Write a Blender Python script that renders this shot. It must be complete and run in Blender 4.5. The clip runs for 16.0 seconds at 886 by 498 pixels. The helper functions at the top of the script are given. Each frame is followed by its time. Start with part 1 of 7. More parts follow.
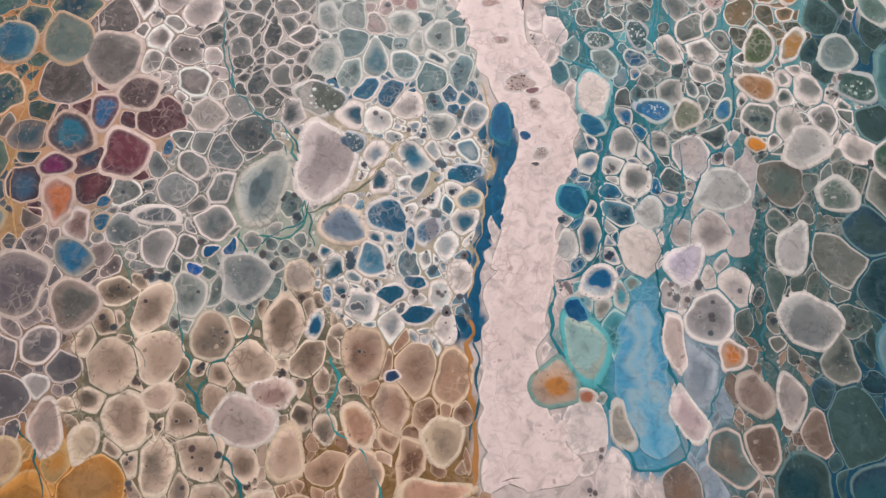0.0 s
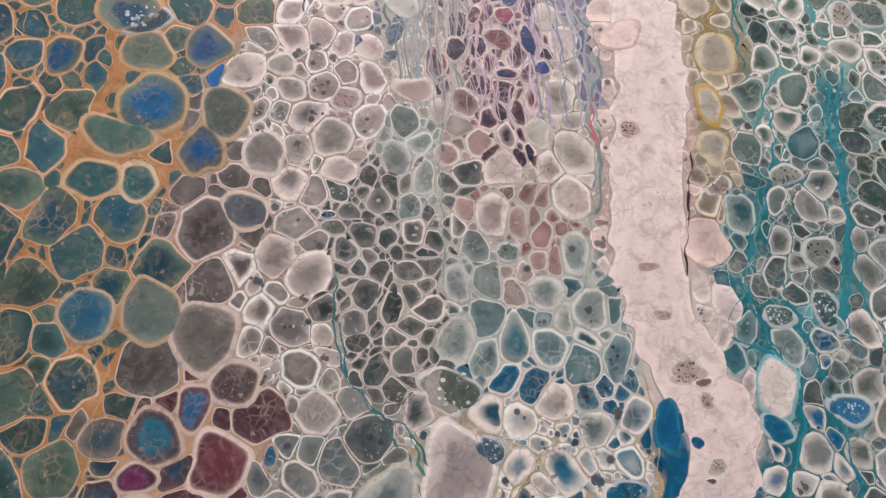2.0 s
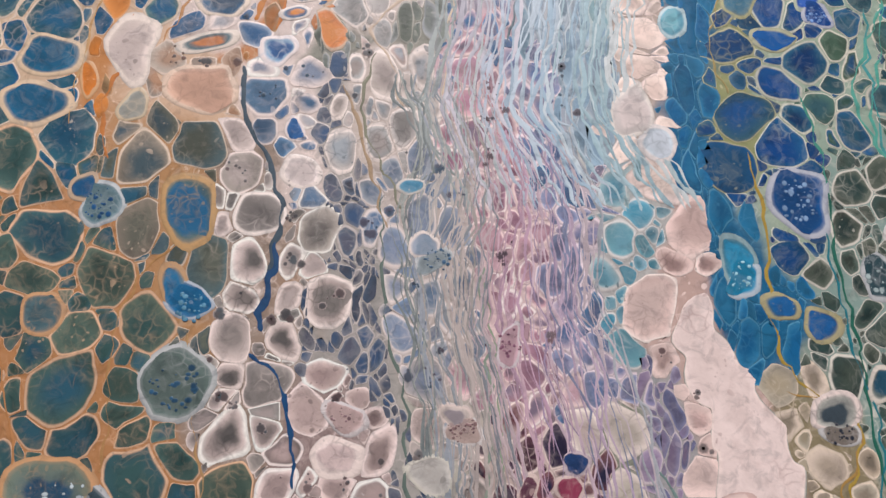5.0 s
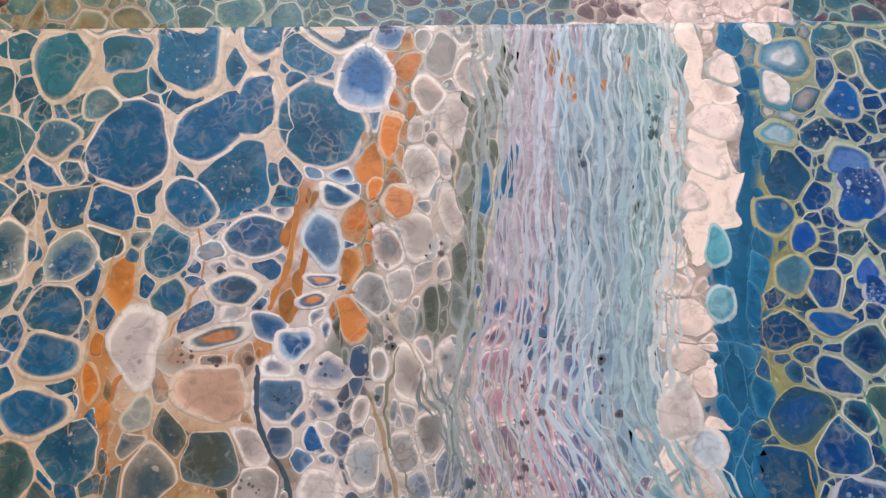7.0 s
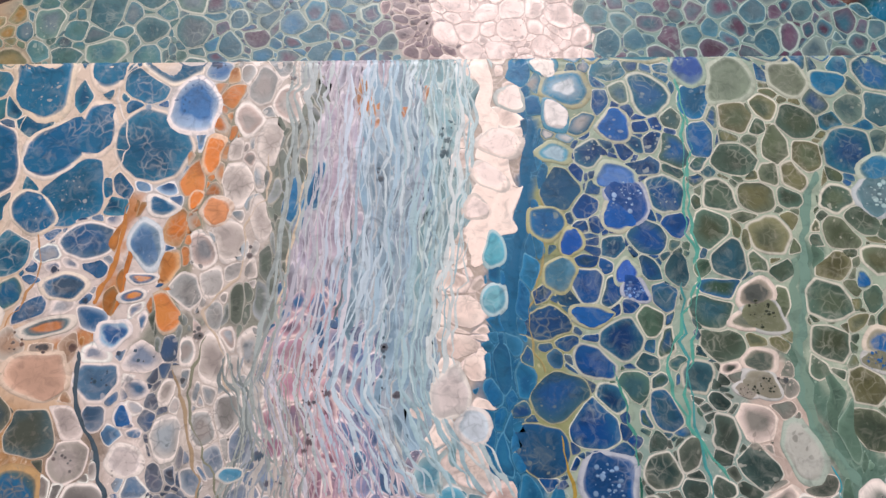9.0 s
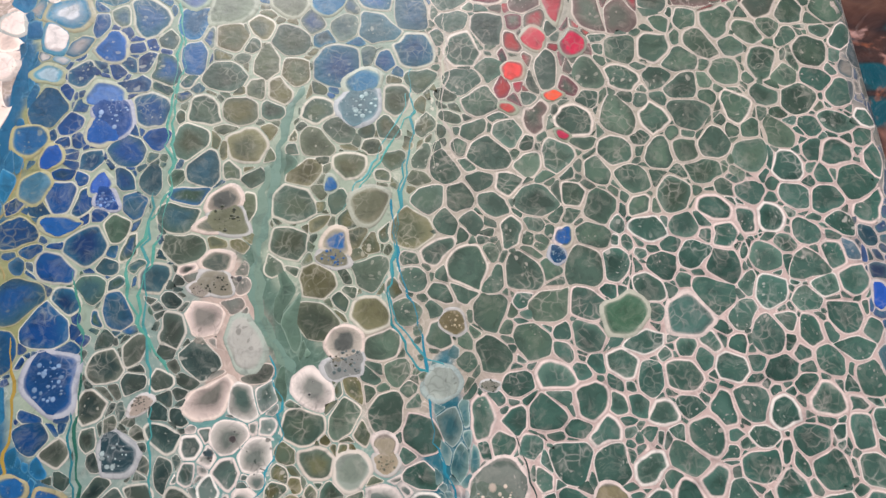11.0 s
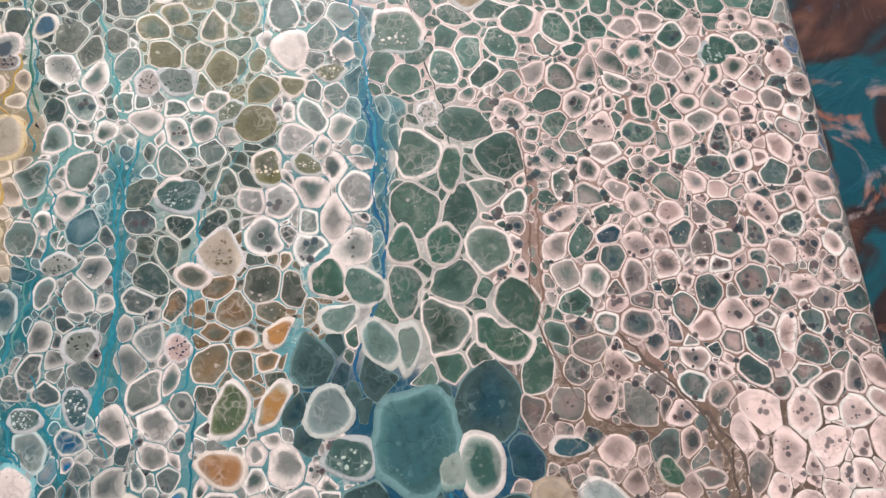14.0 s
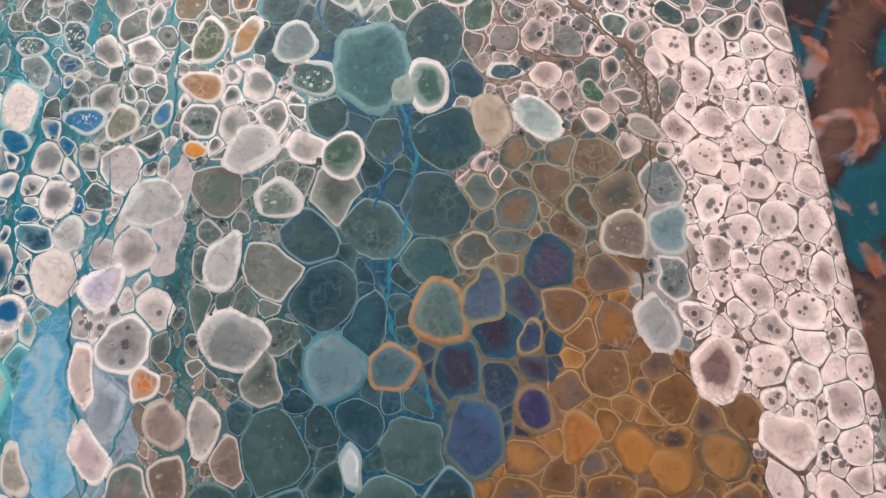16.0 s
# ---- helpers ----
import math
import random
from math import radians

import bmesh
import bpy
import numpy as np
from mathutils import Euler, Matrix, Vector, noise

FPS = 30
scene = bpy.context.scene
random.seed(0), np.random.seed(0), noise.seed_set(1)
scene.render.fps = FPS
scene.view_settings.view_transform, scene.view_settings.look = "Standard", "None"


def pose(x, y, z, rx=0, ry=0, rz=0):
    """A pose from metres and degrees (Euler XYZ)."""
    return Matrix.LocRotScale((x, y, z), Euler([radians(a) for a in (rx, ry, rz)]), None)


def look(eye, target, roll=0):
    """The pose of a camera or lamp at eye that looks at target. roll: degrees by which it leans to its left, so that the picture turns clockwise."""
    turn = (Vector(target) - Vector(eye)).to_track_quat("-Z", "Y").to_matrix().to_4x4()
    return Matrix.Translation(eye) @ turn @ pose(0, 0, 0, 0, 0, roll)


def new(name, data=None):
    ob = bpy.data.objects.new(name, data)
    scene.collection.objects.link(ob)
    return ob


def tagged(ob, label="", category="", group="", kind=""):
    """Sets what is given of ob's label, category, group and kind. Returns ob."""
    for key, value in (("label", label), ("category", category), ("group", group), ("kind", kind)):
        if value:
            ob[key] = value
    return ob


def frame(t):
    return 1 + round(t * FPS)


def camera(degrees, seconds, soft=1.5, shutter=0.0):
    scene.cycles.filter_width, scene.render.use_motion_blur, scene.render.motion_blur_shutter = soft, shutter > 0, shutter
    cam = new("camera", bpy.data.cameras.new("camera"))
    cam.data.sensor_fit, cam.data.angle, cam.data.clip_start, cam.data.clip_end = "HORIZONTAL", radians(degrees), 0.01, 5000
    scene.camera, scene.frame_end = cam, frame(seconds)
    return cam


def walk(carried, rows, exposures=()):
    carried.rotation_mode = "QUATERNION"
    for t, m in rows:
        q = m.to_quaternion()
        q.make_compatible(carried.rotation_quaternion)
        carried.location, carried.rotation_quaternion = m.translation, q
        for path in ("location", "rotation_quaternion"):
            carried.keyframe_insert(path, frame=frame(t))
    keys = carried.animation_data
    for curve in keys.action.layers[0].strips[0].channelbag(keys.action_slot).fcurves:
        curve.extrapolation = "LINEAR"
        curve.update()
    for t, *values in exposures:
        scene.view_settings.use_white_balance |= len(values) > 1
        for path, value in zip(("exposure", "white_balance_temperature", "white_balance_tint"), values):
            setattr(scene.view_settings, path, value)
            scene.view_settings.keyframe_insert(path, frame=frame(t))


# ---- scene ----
cam = camera(58.8, 16.0)
PATH = [
    (0, (-0.133, -0.138, 0.337), (-0.045, 0.399, -1.588), 6.6),
    (0.5, (-0.133, -0.117, 0.34), (-0.048, 0.425, -1.583), 6.5),
    (1, (-0.136, -0.091, 0.34), (-0.061, 0.474, -1.577), 5.5),
    (1.5, (-0.155, -0.057, 0.326), (-0.096, 0.496, -1.595), 4.1),
    (2, (-0.176, -0.018, 0.313), (-0.116, 0.549, -1.604), 4.3),
    (2.5, (-0.19, 0.022, 0.307), (-0.127, 0.568, -1.616), 4.8),
    (3, (-0.193, 0.057, 0.295), (-0.126, 0.6, -1.628), 5.2),
    (3.5, (-0.189, 0.079, 0.289), (-0.11, 0.621, -1.634), 6.6),
    (4, (-0.183, 0.111, 0.283), (-0.093, 0.674, -1.634), 7.3),
    (4.2, (-0.185, 0.125, 0.281), (-0.088, 0.658, -1.644), 8.7),
    (6.3, (-0.181, 0.233, 0.271), (-0.132, 0.684, -1.677), 4.0),
    (6.5, (-0.182, 0.241, 0.272), (-0.129, 0.688, -1.677), 4.7),
    (7, (-0.186, 0.268, 0.277), (-0.13, 0.757, -1.662), 4.4),
    (7.5, (-0.187, 0.288, 0.285), (-0.13, 0.819, -1.643), 4.2),
    (8, (-0.189, 0.287, 0.291), (-0.128, 0.846, -1.628), 4.3),
    (8.5, (-0.184, 0.267, 0.296), (-0.12, 0.85, -1.616), 4.3),
    (9, (-0.118, 0.238, 0.305), (-0.071, 0.872, -1.592), 2.2),
    (9.5, (-0.062, 0.223, 0.314), (0.028, 0.876, -1.575), 5.3),
    (10, (-0.013, 0.224, 0.312), (0.111, 0.848, -1.584), 8.0),
    (10.2, (0.003, 0.231, 0.311), (0.151, 0.855, -1.583), 9.9),
    (12.3, (0.093, 0.098, 0.319), (0.227, 0.703, -1.582), 6.4),
    (12.5, (0.091, 0.093, 0.32), (0.228, 0.7, -1.581), 6.5),
    (13, (0.087, 0.069, 0.315), (0.218, 0.664, -1.59), 6.0),
    (13.5, (0.086, 0.042, 0.308), (0.216, 0.586, -1.612), 6.8),
    (14, (0.083, 0.002, 0.317), (0.204, 0.53, -1.608), 6.0),
    (14.1, (0.082, -0.006, 0.32), (0.204, 0.512, -1.608), 6.5),
    (14.5, (0.078, -0.036, 0.318), (0.205, 0.47, -1.613), 7.0),
    (15, (0.085, -0.062, 0.321), (0.206, 0.43, -1.614), 6.6),
    (15.5, (0.085, -0.098, 0.324), (0.211, 0.367, -1.617), 7.8),
    (16, (0.085, -0.131, 0.327), (0.197, 0.311, -1.62), 7.1),
]
walk(cam, [(t, look(eye, target, roll)) for t, eye, target, roll in PATH],
     exposures=[(0.0, -0.34), (1.0, -0.38), (2.5, -0.50), (4.2, -0.50), (6.3, -0.70), (8.0, -0.70), (9.5, -0.50), (10.2, -0.50), (12.5, -0.05), (13.5, -0.12), (14.5, -0.05), (16.0, -0.06)])

# ---- room light: an added lamp, out of view ----
world = bpy.data.worlds.new("room_air")
scene.world = world
world.use_nodes = True
world.node_tree.nodes["Background"].inputs[0].default_value = (0.9, 0.95, 1.0, 1)
world.node_tree.nodes["Background"].inputs[1].default_value = 0.05

# unseen area light, added beyond the far edge to even out the canvas brightness
ADDED_LAMP = bpy.data.lights.new("added_lamp_light", "AREA")
ADDED_LAMP.shape, ADDED_LAMP.size, ADDED_LAMP.size_y, ADDED_LAMP.energy = "RECTANGLE", 1.2, 0.5, 94
ADDED_LAMP.color = (0.99, 0.94, 0.975)
lamp_ob = new("added_lamp_light", ADDED_LAMP)
lamp_ob.matrix_world = look((-0.10, 1.83, 1.48), (-0.05, 0.1, 0.0))

# ---- materials ----


def lin(text):
    """Linear colour from a six-digit sRGB one."""
    out = []
    for i in (0, 2, 4):
        v = int(text[i:i + 2], 16) / 255
        out.append(v / 12.92 if v <= 0.04045 else ((v + 0.055) / 1.055) ** 2.4)
    return np.array(out)


def shader(name):
    m = bpy.data.materials.new(name)
    m.use_nodes = True
    return m, m.node_tree.nodes, m.node_tree.links, m.node_tree.nodes["Principled BSDF"]


def noise_node(nodes, links, coords, scale, detail=3.0, rough=0.5, warp=0.0):
    n = nodes.new("ShaderNodeTexNoise")
    n.inputs["Scale"].default_value, n.inputs["Detail"].default_value = scale, detail
    n.inputs["Roughness"].default_value, n.inputs["Distortion"].default_value = rough, warp
    links.new(coords, n.inputs["Vector"])
    return n.outputs["Fac"]


def ramp_node(nodes, links, fac, stops):
    r = nodes.new("ShaderNodeValToRGB")
    while len(r.color_ramp.elements) < len(stops):
        r.color_ramp.elements.new(0.5)
    for e, (p, c) in zip(r.color_ramp.elements, stops):
        e.position, e.color = p, (*c, 1)
    links.new(fac, r.inputs[0])
    return r.outputs["Color"]


def mix_node(nodes, links, kind, fac, a, b):
    m = nodes.new("ShaderNodeMix")
    m.data_type, m.blend_type = "RGBA", kind
    for value, socket in ((fac, m.inputs[0]), (a, m.inputs[6]), (b, m.inputs[7])):
        if isinstance(value, bpy.types.NodeSocket):
            links.new(value, socket)
        elif isinstance(value, (int, float)):
            socket.default_value = value
        else:
            socket.default_value = (*value, 1)
    return m.outputs[2]


def math_node(nodes, links, kind, a, b=0.0):
    m = nodes.new("ShaderNodeMath")
    m.operation = kind
    for value, socket in ((a, m.inputs[0]), (b, m.inputs[1])):
        if isinstance(value, bpy.types.NodeSocket):
            links.new(value, socket)
        else:
            socket.default_value = value
    return m.outputs[0]


def warped(nodes, links, coords, scale, amount):
    """Coordinates pushed about by a smooth noise, as wet paint drags."""
    n = nodes.new("ShaderNodeTexNoise")
    n.inputs["Scale"].default_value, n.inputs["Detail"].default_value = scale, 2.0
    links.new(coords, n.inputs["Vector"])
    steps = [n.outputs["Color"]]
    for kind, value in (("SUBTRACT", (0.5, 0.5, 0.5)), ("MULTIPLY", (amount, amount, amount)), ("ADD", coords)):
        v = nodes.new("ShaderNodeVectorMath")
        v.operation = kind
        links.new(steps[-1], v.inputs[0])
        if isinstance(value, tuple):
            v.inputs[1].default_value = value
        else:
            links.new(value, v.inputs[1])
        steps.append(v.outputs[0])
    return steps[-1]


def paint_material(name, gloss=0.34):
    """Dried glossy acrylic: pigment from the mesh's own colour, clouded, laced with fine webs and pinholes in its accent colour."""
    m, nodes, links, bsdf = shader(name)
    tint, accent = nodes.new("ShaderNodeAttribute"), nodes.new("ShaderNodeAttribute")
    tint.attribute_name, accent.attribute_name = "pigment", "accent"
    coords = nodes.new("ShaderNodeTexCoord").outputs["Object"]
    drag = warped(nodes, links, coords, 130, 0.007)
    cloud = ramp_node(nodes, links, noise_node(nodes, links, drag, 190, 5, 0.62, 0.8),
                      [(0.28, (0.48, 0.50, 0.52)), (0.50, (0.96, 0.96, 0.96)), (0.74, (1.0, 1.0, 1.0))])
    col = mix_node(nodes, links, "MULTIPLY", 0.75, tint.outputs["Color"], cloud)
    veil = ramp_node(nodes, links, noise_node(nodes, links, drag, 150, 6, 0.68, 1.2), [(0.50, (0, 0, 0)), (0.78, (0.40, 0.40, 0.40))])
    col = mix_node(nodes, links, "MIX", veil, col, accent.outputs["Color"])
    # fine web
    v = nodes.new("ShaderNodeTexVoronoi")
    v.feature = "DISTANCE_TO_EDGE"
    v.inputs["Scale"].default_value = 250
    links.new(drag, v.inputs["Vector"])
    web = ramp_node(nodes, links, v.outputs["Distance"], [(0.0, (1, 1, 1)), (0.05, (0.35, 0.35, 0.35)), (0.12, (0, 0, 0))])
    where = ramp_node(nodes, links, noise_node(nodes, links, coords, 70, 3), [(0.50, (0, 0, 0)), (0.64, (0.55, 0.55, 0.55))])
    col = mix_node(nodes, links, "MIX", mix_node(nodes, links, "MULTIPLY", 1.0, web, where), col, accent.outputs["Color"])
    # pinholes and tiny bubbles of many sizes; pale ones on dark cells double as painted glints
    for scale, least, reach, share in ((300, 0.03, 0.34, 0.54), (620, 0.05, 0.30, 0.56)):
        b = nodes.new("ShaderNodeTexVoronoi")
        b.inputs["Scale"].default_value = scale
        links.new(drag, b.inputs["Vector"])
        split = nodes.new("ShaderNodeSeparateColor")
        links.new(b.outputs["Color"], split.inputs[0])
        size = math_node(nodes, links, "MULTIPLY", math_node(nodes, links, "POWER", split.outputs[0], 2.5), reach)
        away = math_node(nodes, links, "SUBTRACT", math_node(nodes, links, "ADD", size, least), b.outputs["Distance"])
        dots = ramp_node(nodes, links, math_node(nodes, links, "MULTIPLY", away, 7.0), [(0.0, (0, 0, 0)), (0.5, (1, 1, 1))])
        where = ramp_node(nodes, links, noise_node(nodes, links, coords, 45, 3), [(share - 0.04, (0, 0, 0)), (share + 0.06, (0.75, 0.75, 0.75))])
        col = mix_node(nodes, links, "MIX", mix_node(nodes, links, "MULTIPLY", 1.0, dots, where), col, accent.outputs["Color"])
    links.new(col, bsdf.inputs["Base Color"])
    links.new(math_node(nodes, links, "ADD", math_node(nodes, links, "MULTIPLY", noise_node(nodes, links, coords, 90, 3), 0.2), gloss - 0.08), bsdf.inputs["Roughness"])
    bsdf.inputs["Specular IOR Level"].default_value = 0.2
    bump = nodes.new("ShaderNodeBump")
    bump.inputs["Strength"].default_value, bump.inputs["Distance"].default_value = 0.25, 0.0006
    links.new(noise_node(nodes, links, coords, 260, 4, 0.6), bump.inputs["Height"])
    links.new(bump.outputs["Normal"], bsdf.inputs["Normal"])
    return m


PAINT = paint_material("poured_acrylic_paint")


def plain_material(name, colour, rough, fine=60.0, amount=0.35):
    m, nodes, links, bsdf = shader(name)
    coords = nodes.new("ShaderNodeTexCoord").outputs["Object"]
    big = ramp_node(nodes, links, noise_node(nodes, links, coords, fine * 0.1, 4), [(0.3, (0.75, 0.75, 0.75)), (0.7, (1.0, 1.0, 1.0))])
    small = ramp_node(nodes, links, noise_node(nodes, links, coords, fine, 4), [(0.3, (0.8, 0.8, 0.8)), (0.7, (1.0, 1.0, 1.0))])
    col = mix_node(nodes, links, "MULTIPLY", amount, tuple(colour), big)
    col = mix_node(nodes, links, "MULTIPLY", amount, col, small)
    links.new(col, bsdf.inputs["Base Color"])
    bsdf.inputs["Roughness"].default_value = rough
    return m


WALL_PAINT = plain_material("matt_wall_paint", (0.62, 0.60, 0.57), 0.9, 30)
CEILING_PAINT = plain_material("ceiling_paint", (0.75, 0.74, 0.72), 0.9, 30)
FLOOR_WOOD = plain_material("dark_floor_boards", (0.14, 0.10, 0.07), 0.5, 20)
TABLE_WOOD = plain_material("table_wood", (0.20, 0.13, 0.09), 0.5, 40)
RAW_CANVAS = plain_material("raw_cotton_canvas", (0.62, 0.58, 0.50), 0.9, 900)
STRETCHER_WOOD = plain_material("pine_stretcher", (0.46, 0.33, 0.20), 0.7, 120)
LAMP_METAL = plain_material("white_lamp_housing", (0.75, 0.75, 0.75), 0.4, 80)


def drop_sheet_material():
    """Dark plastic sheet under old paint runs in teal, brown, rose and blue."""
    m, nodes, links, bsdf = shader("paint_spattered_plastic")
    coords = nodes.new("ShaderNodeTexCoord").outputs["Object"]
    a = ramp_node(nodes, links, noise_node(nodes, links, coords, 9.0, 3, 0.5, 2.2), [
        (0.30, lin("06404f")), (0.42, lin("0a4a55")), (0.48, lin("2a2225")), (0.55, lin("4a322c")), (0.62, lin("5c4238")), (0.70, lin("3a2a2c"))])
    b = ramp_node(nodes, links, noise_node(nodes, links, coords, 22.0, 4, 0.55, 2.5), [(0.56, (0, 0, 0)), (0.66, (1, 1, 1))])
    c = ramp_node(nodes, links, noise_node(nodes, links, coords, 14.0, 2, 0.5, 1.0), [
        (0.35, lin("0a5a78")), (0.45, lin("8a7a78")), (0.55, lin("8a5038")), (0.65, lin("a88c88"))])
    col = mix_node(nodes, links, "MIX", b, a, c)
    links.new(col, bsdf.inputs["Base Color"])
    bsdf.inputs["Roughness"].default_value = 0.28
    bump = nodes.new("ShaderNodeBump")
    bump.inputs["Strength"].default_value, bump.inputs["Distance"].default_value = 0.6, 0.004
    links.new(noise_node(nodes, links, coords, 30, 4, 0.6, 1.0), bump.inputs["Height"])
    links.new(bump.outputs["Normal"], bsdf.inputs["Normal"])
    return m


DROP_SHEET = drop_sheet_material()

# ---- mesh helpers ----


def mesh_of(name, verts, faces, material, colours=None, smooth=True, accents=None):
    me = bpy.data.meshes.new(name)
    me.from_pydata(verts, [], faces)
    for word, values in (("pigment", colours), ("accent", colours if accents is None else accents)):
        if values is not None:
            layer = me.color_attributes.new(word, "FLOAT_COLOR", "POINT")
            rgba = np.ones((len(verts), 4), np.float32)
            rgba[:, :3] = np.asarray(values, np.float32)
            layer.data.foreach_set("color", rgba.ravel())
    me.polygons.foreach_set("use_smooth", np.full(len(me.polygons), smooth))
    me.materials.append(material)
    me.update()
    return me


def part(name, me, parent, label="", kind=""):
    ob = new(name, me)
    ob.parent = parent
    return tagged(ob, label, kind=kind)


def box_mesh(name, lo, hi, material, bevel=0.0):
    bm = bmesh.new()
    bmesh.ops.create_cube(bm, size=1)
    mid, size = (Vector(lo) + Vector(hi)) / 2, Vector(hi) - Vector(lo)
    for v in bm.verts:
        v.co = Vector((v.co.x * size.x, v.co.y * size.y, v.co.z * size.z)) + mid
    if bevel:
        bmesh.ops.bevel(bm, geom=list(bm.edges), offset=bevel, segments=3, profile=0.5, affect="EDGES")
    me = bpy.data.meshes.new(name)
    bm.to_mesh(me)
    bm.free()
    me.materials.append(material)
    return me


def structure(name, lo, hi, material, label):
    return tagged(new(name, box_mesh(name, lo, hi, material)), label, kind="structure")


# ---- the room that closes the place ----
structure("floor", (-2.2, -2.2, -0.80), (2.2, 2.2, -0.75), FLOOR_WOOD, "dark wooden room floor under the work table")
structure("ceiling", (-2.2, -2.2, 1.85), (2.2, 2.2, 1.90), CEILING_PAINT, "plain white painted room ceiling")
structure("wall_north", (-2.2, 2.2, -0.80), (2.2, 2.3, 1.90), WALL_PAINT, "plain pale painted room wall")
structure("wall_south", (-2.2, -2.3, -0.80), (2.2, -2.2, 1.90), WALL_PAINT, "plain pale painted room wall")
structure("wall_east", (2.2, -2.3, -0.80), (2.3, 2.3, 1.90), WALL_PAINT, "plain pale painted room wall")
structure("wall_west", (-2.3, -2.3, -0.80), (-2.2, 2.3, 1.90), WALL_PAINT, "plain pale painted room wall")


def added_lamp():
    # made-up panel and bracket around the added area light
    lamp = tagged(new("added_lamp"), "white rectangular lamp panel added unseen on the far wall, switched on", "lamp")
    lamp.matrix_world = look((-0.10, 1.845, 1.493), (-0.05, 0.1, 0.0))
    part("housing", box_mesh("housing", (-0.62, -0.27, 0.0), (0.62, 0.27, 0.03), LAMP_METAL, 0.006), lamp)
    part("bracket", box_mesh("bracket", (-0.02, -0.02, 0.028), (0.02, 0.02, 0.46), LAMP_METAL, 0.003), lamp)


added_lamp()


def work_table():
    table = tagged(new("work_table"), "low wooden work table under a paint-spattered sheet", "table")
    part("tabletop", box_mesh("tabletop", (-0.9, -0.6, -0.034), (0.9, 1.1, -0.003), TABLE_WOOD, 0.004), table)
    for x in (-0.84, 0.84):
        for y in (-0.54, 1.04):
            part("leg", box_mesh("leg", (x - 0.03, y - 0.03, -0.75), (x + 0.03, y + 0.03, -0.033), TABLE_WOOD, 0.004), table)


work_table()


def drop_sheet():
    """Thin crumpled plastic sheet that lies over the table top."""
    n = 150
    xs, ys = np.linspace(-0.88, 0.88, n), np.linspace(-0.58, 1.08, n)
    verts = []
    for y in ys:
        for x in xs:
            h = noise.fractal(Vector((x * 14, y * 14, 0.3)), 1.0, 2.0, 3)
            verts.append((x, y, -0.0025 + 0.004 * max(0.0, h)))
    faces = [(j * n + i, j * n + i + 1, (j + 1) * n + i + 1, (j + 1) * n + i) for j in range(n - 1) for i in range(n - 1)]
    ob = new("drop_sheet", mesh_of("drop_sheet", verts, faces, DROP_SHEET))
    tagged(ob, "crumpled dark plastic drop sheet with teal and brown paint runs", "drop sheet")


drop_sheet()

# ---- the poured painting: plan of its colour streams ----
EDGE_LEFT, EDGE_RIGHT, EDGE_LOW, EDGE_TOP = -0.372, 0.257, -0.195, 0.404
TOP_Z, BACK_Z, ROUND_X, ROUND_Y = 0.040, 0.0145, 0.010, 0.003
PALETTES, STREAMS = {}, []
OVAL_X, OVAL_Y, OVAL_A, OVAL_B, OVAL_Z = -0.125, 0.360, 0.266, 0.130, 0.0125
ASIDE = 2.0  # the oval board's plan lies this far along x


def palette(name, lace, rim, bodies, cores, size, elong=1.0, gap=0.10, dots=0.0):
    """lace: colour between cells; rim: their thin edge; bodies, cores: colours of the cells and their middles;
    size: in mm; elong: how far they are drawn out along y; gap: share of lace; dots: how often small bubbles sit in them."""
    PALETTES[name] = dict(lace=0.80 * lin(lace), rim=lin(rim), bodies=[lin(c) for c in bodies.split()], cores=[lin(c) for c in cores.split()],
                          size=size * 0.0009, elong=elong, gap=gap, dots=dots)


def stream(name, *places):
    """A run of one palette through places (x, y, half width)."""
    for n, (x, y, w) in enumerate(places):
        nxt = places[min(n + 1, len(places) - 1)]
        if (nxt[0] - x) ** 2 + (nxt[1] - y) ** 2 > 0.055 ** 2:
            nxt = (x, y, w)
        STREAMS.append((name, x, y, w, *nxt))


palette("net", "b88458", "d4ac8c", "4c6660 3f5f63 5a6a5e 36565c", "3a5a58 2f5a6c 4c625a", 11.5, 1.0, 0.06)
palette("netbrown", "b08a60", "d4b8a4", "6a6a68 4c5a60 7a706c", "3c5560 5c5450", 10.3, 1.0, 0.08)
palette("netolive", "b58a60", "ccb8a4", "66685c 4f6468 80786c", "2d6078 5c6258 50646c", 9.5, 1.2, 0.08)
palette("burgundy", "c49a78", "d8c0b4", "5c4046 6a4a4c 50424a", "3c5a70 4a2c36 5c343c", 12.0, 1.0, 0.12)
palette("redsmear", "c8b4a4", "dcccc4", "a89088 8c6458 b4a49c", "a05a44 7a6460", 10.3, 1.5, 0.12)
palette("greybrown", "b89c8c", "d4c0b8", "6c6462 77706c 5a5654", "5c5654 706866", 12.9, 1.1, 0.08)
palette("greyleft", "98806c", "d8c8c0", "78706e 8a7c78 6a6668", "5e5c60 7a706e", 11.0, 1.0, 0.10)
palette("palecells", "9c8a7c", "ecdcd4", "a09890 8a8480 b8aaa4 c4b4ae", "706c6a 8c8682 a89c98", 8.6, 1.0, 0.16, 0.35)
palette("greymid", "788074", "e4d6ce", "8a8884 7c807e a09a96 6c7474", "5c6668 787c7a", 8.6, 1.0, 0.14, 0.2)
palette("darksmall", "b4aaa0", "d8ccc4", "5a5e5c 4a5456 70706c 8a8682", "3c4648 565a58", 5.6, 1.0, 0.14)
palette("pinkcells", "988480", "ecdad4", "bca8a2 a0908c d0bcb6", "94807e b09c98", 7.7, 1.0, 0.12, 0.45)
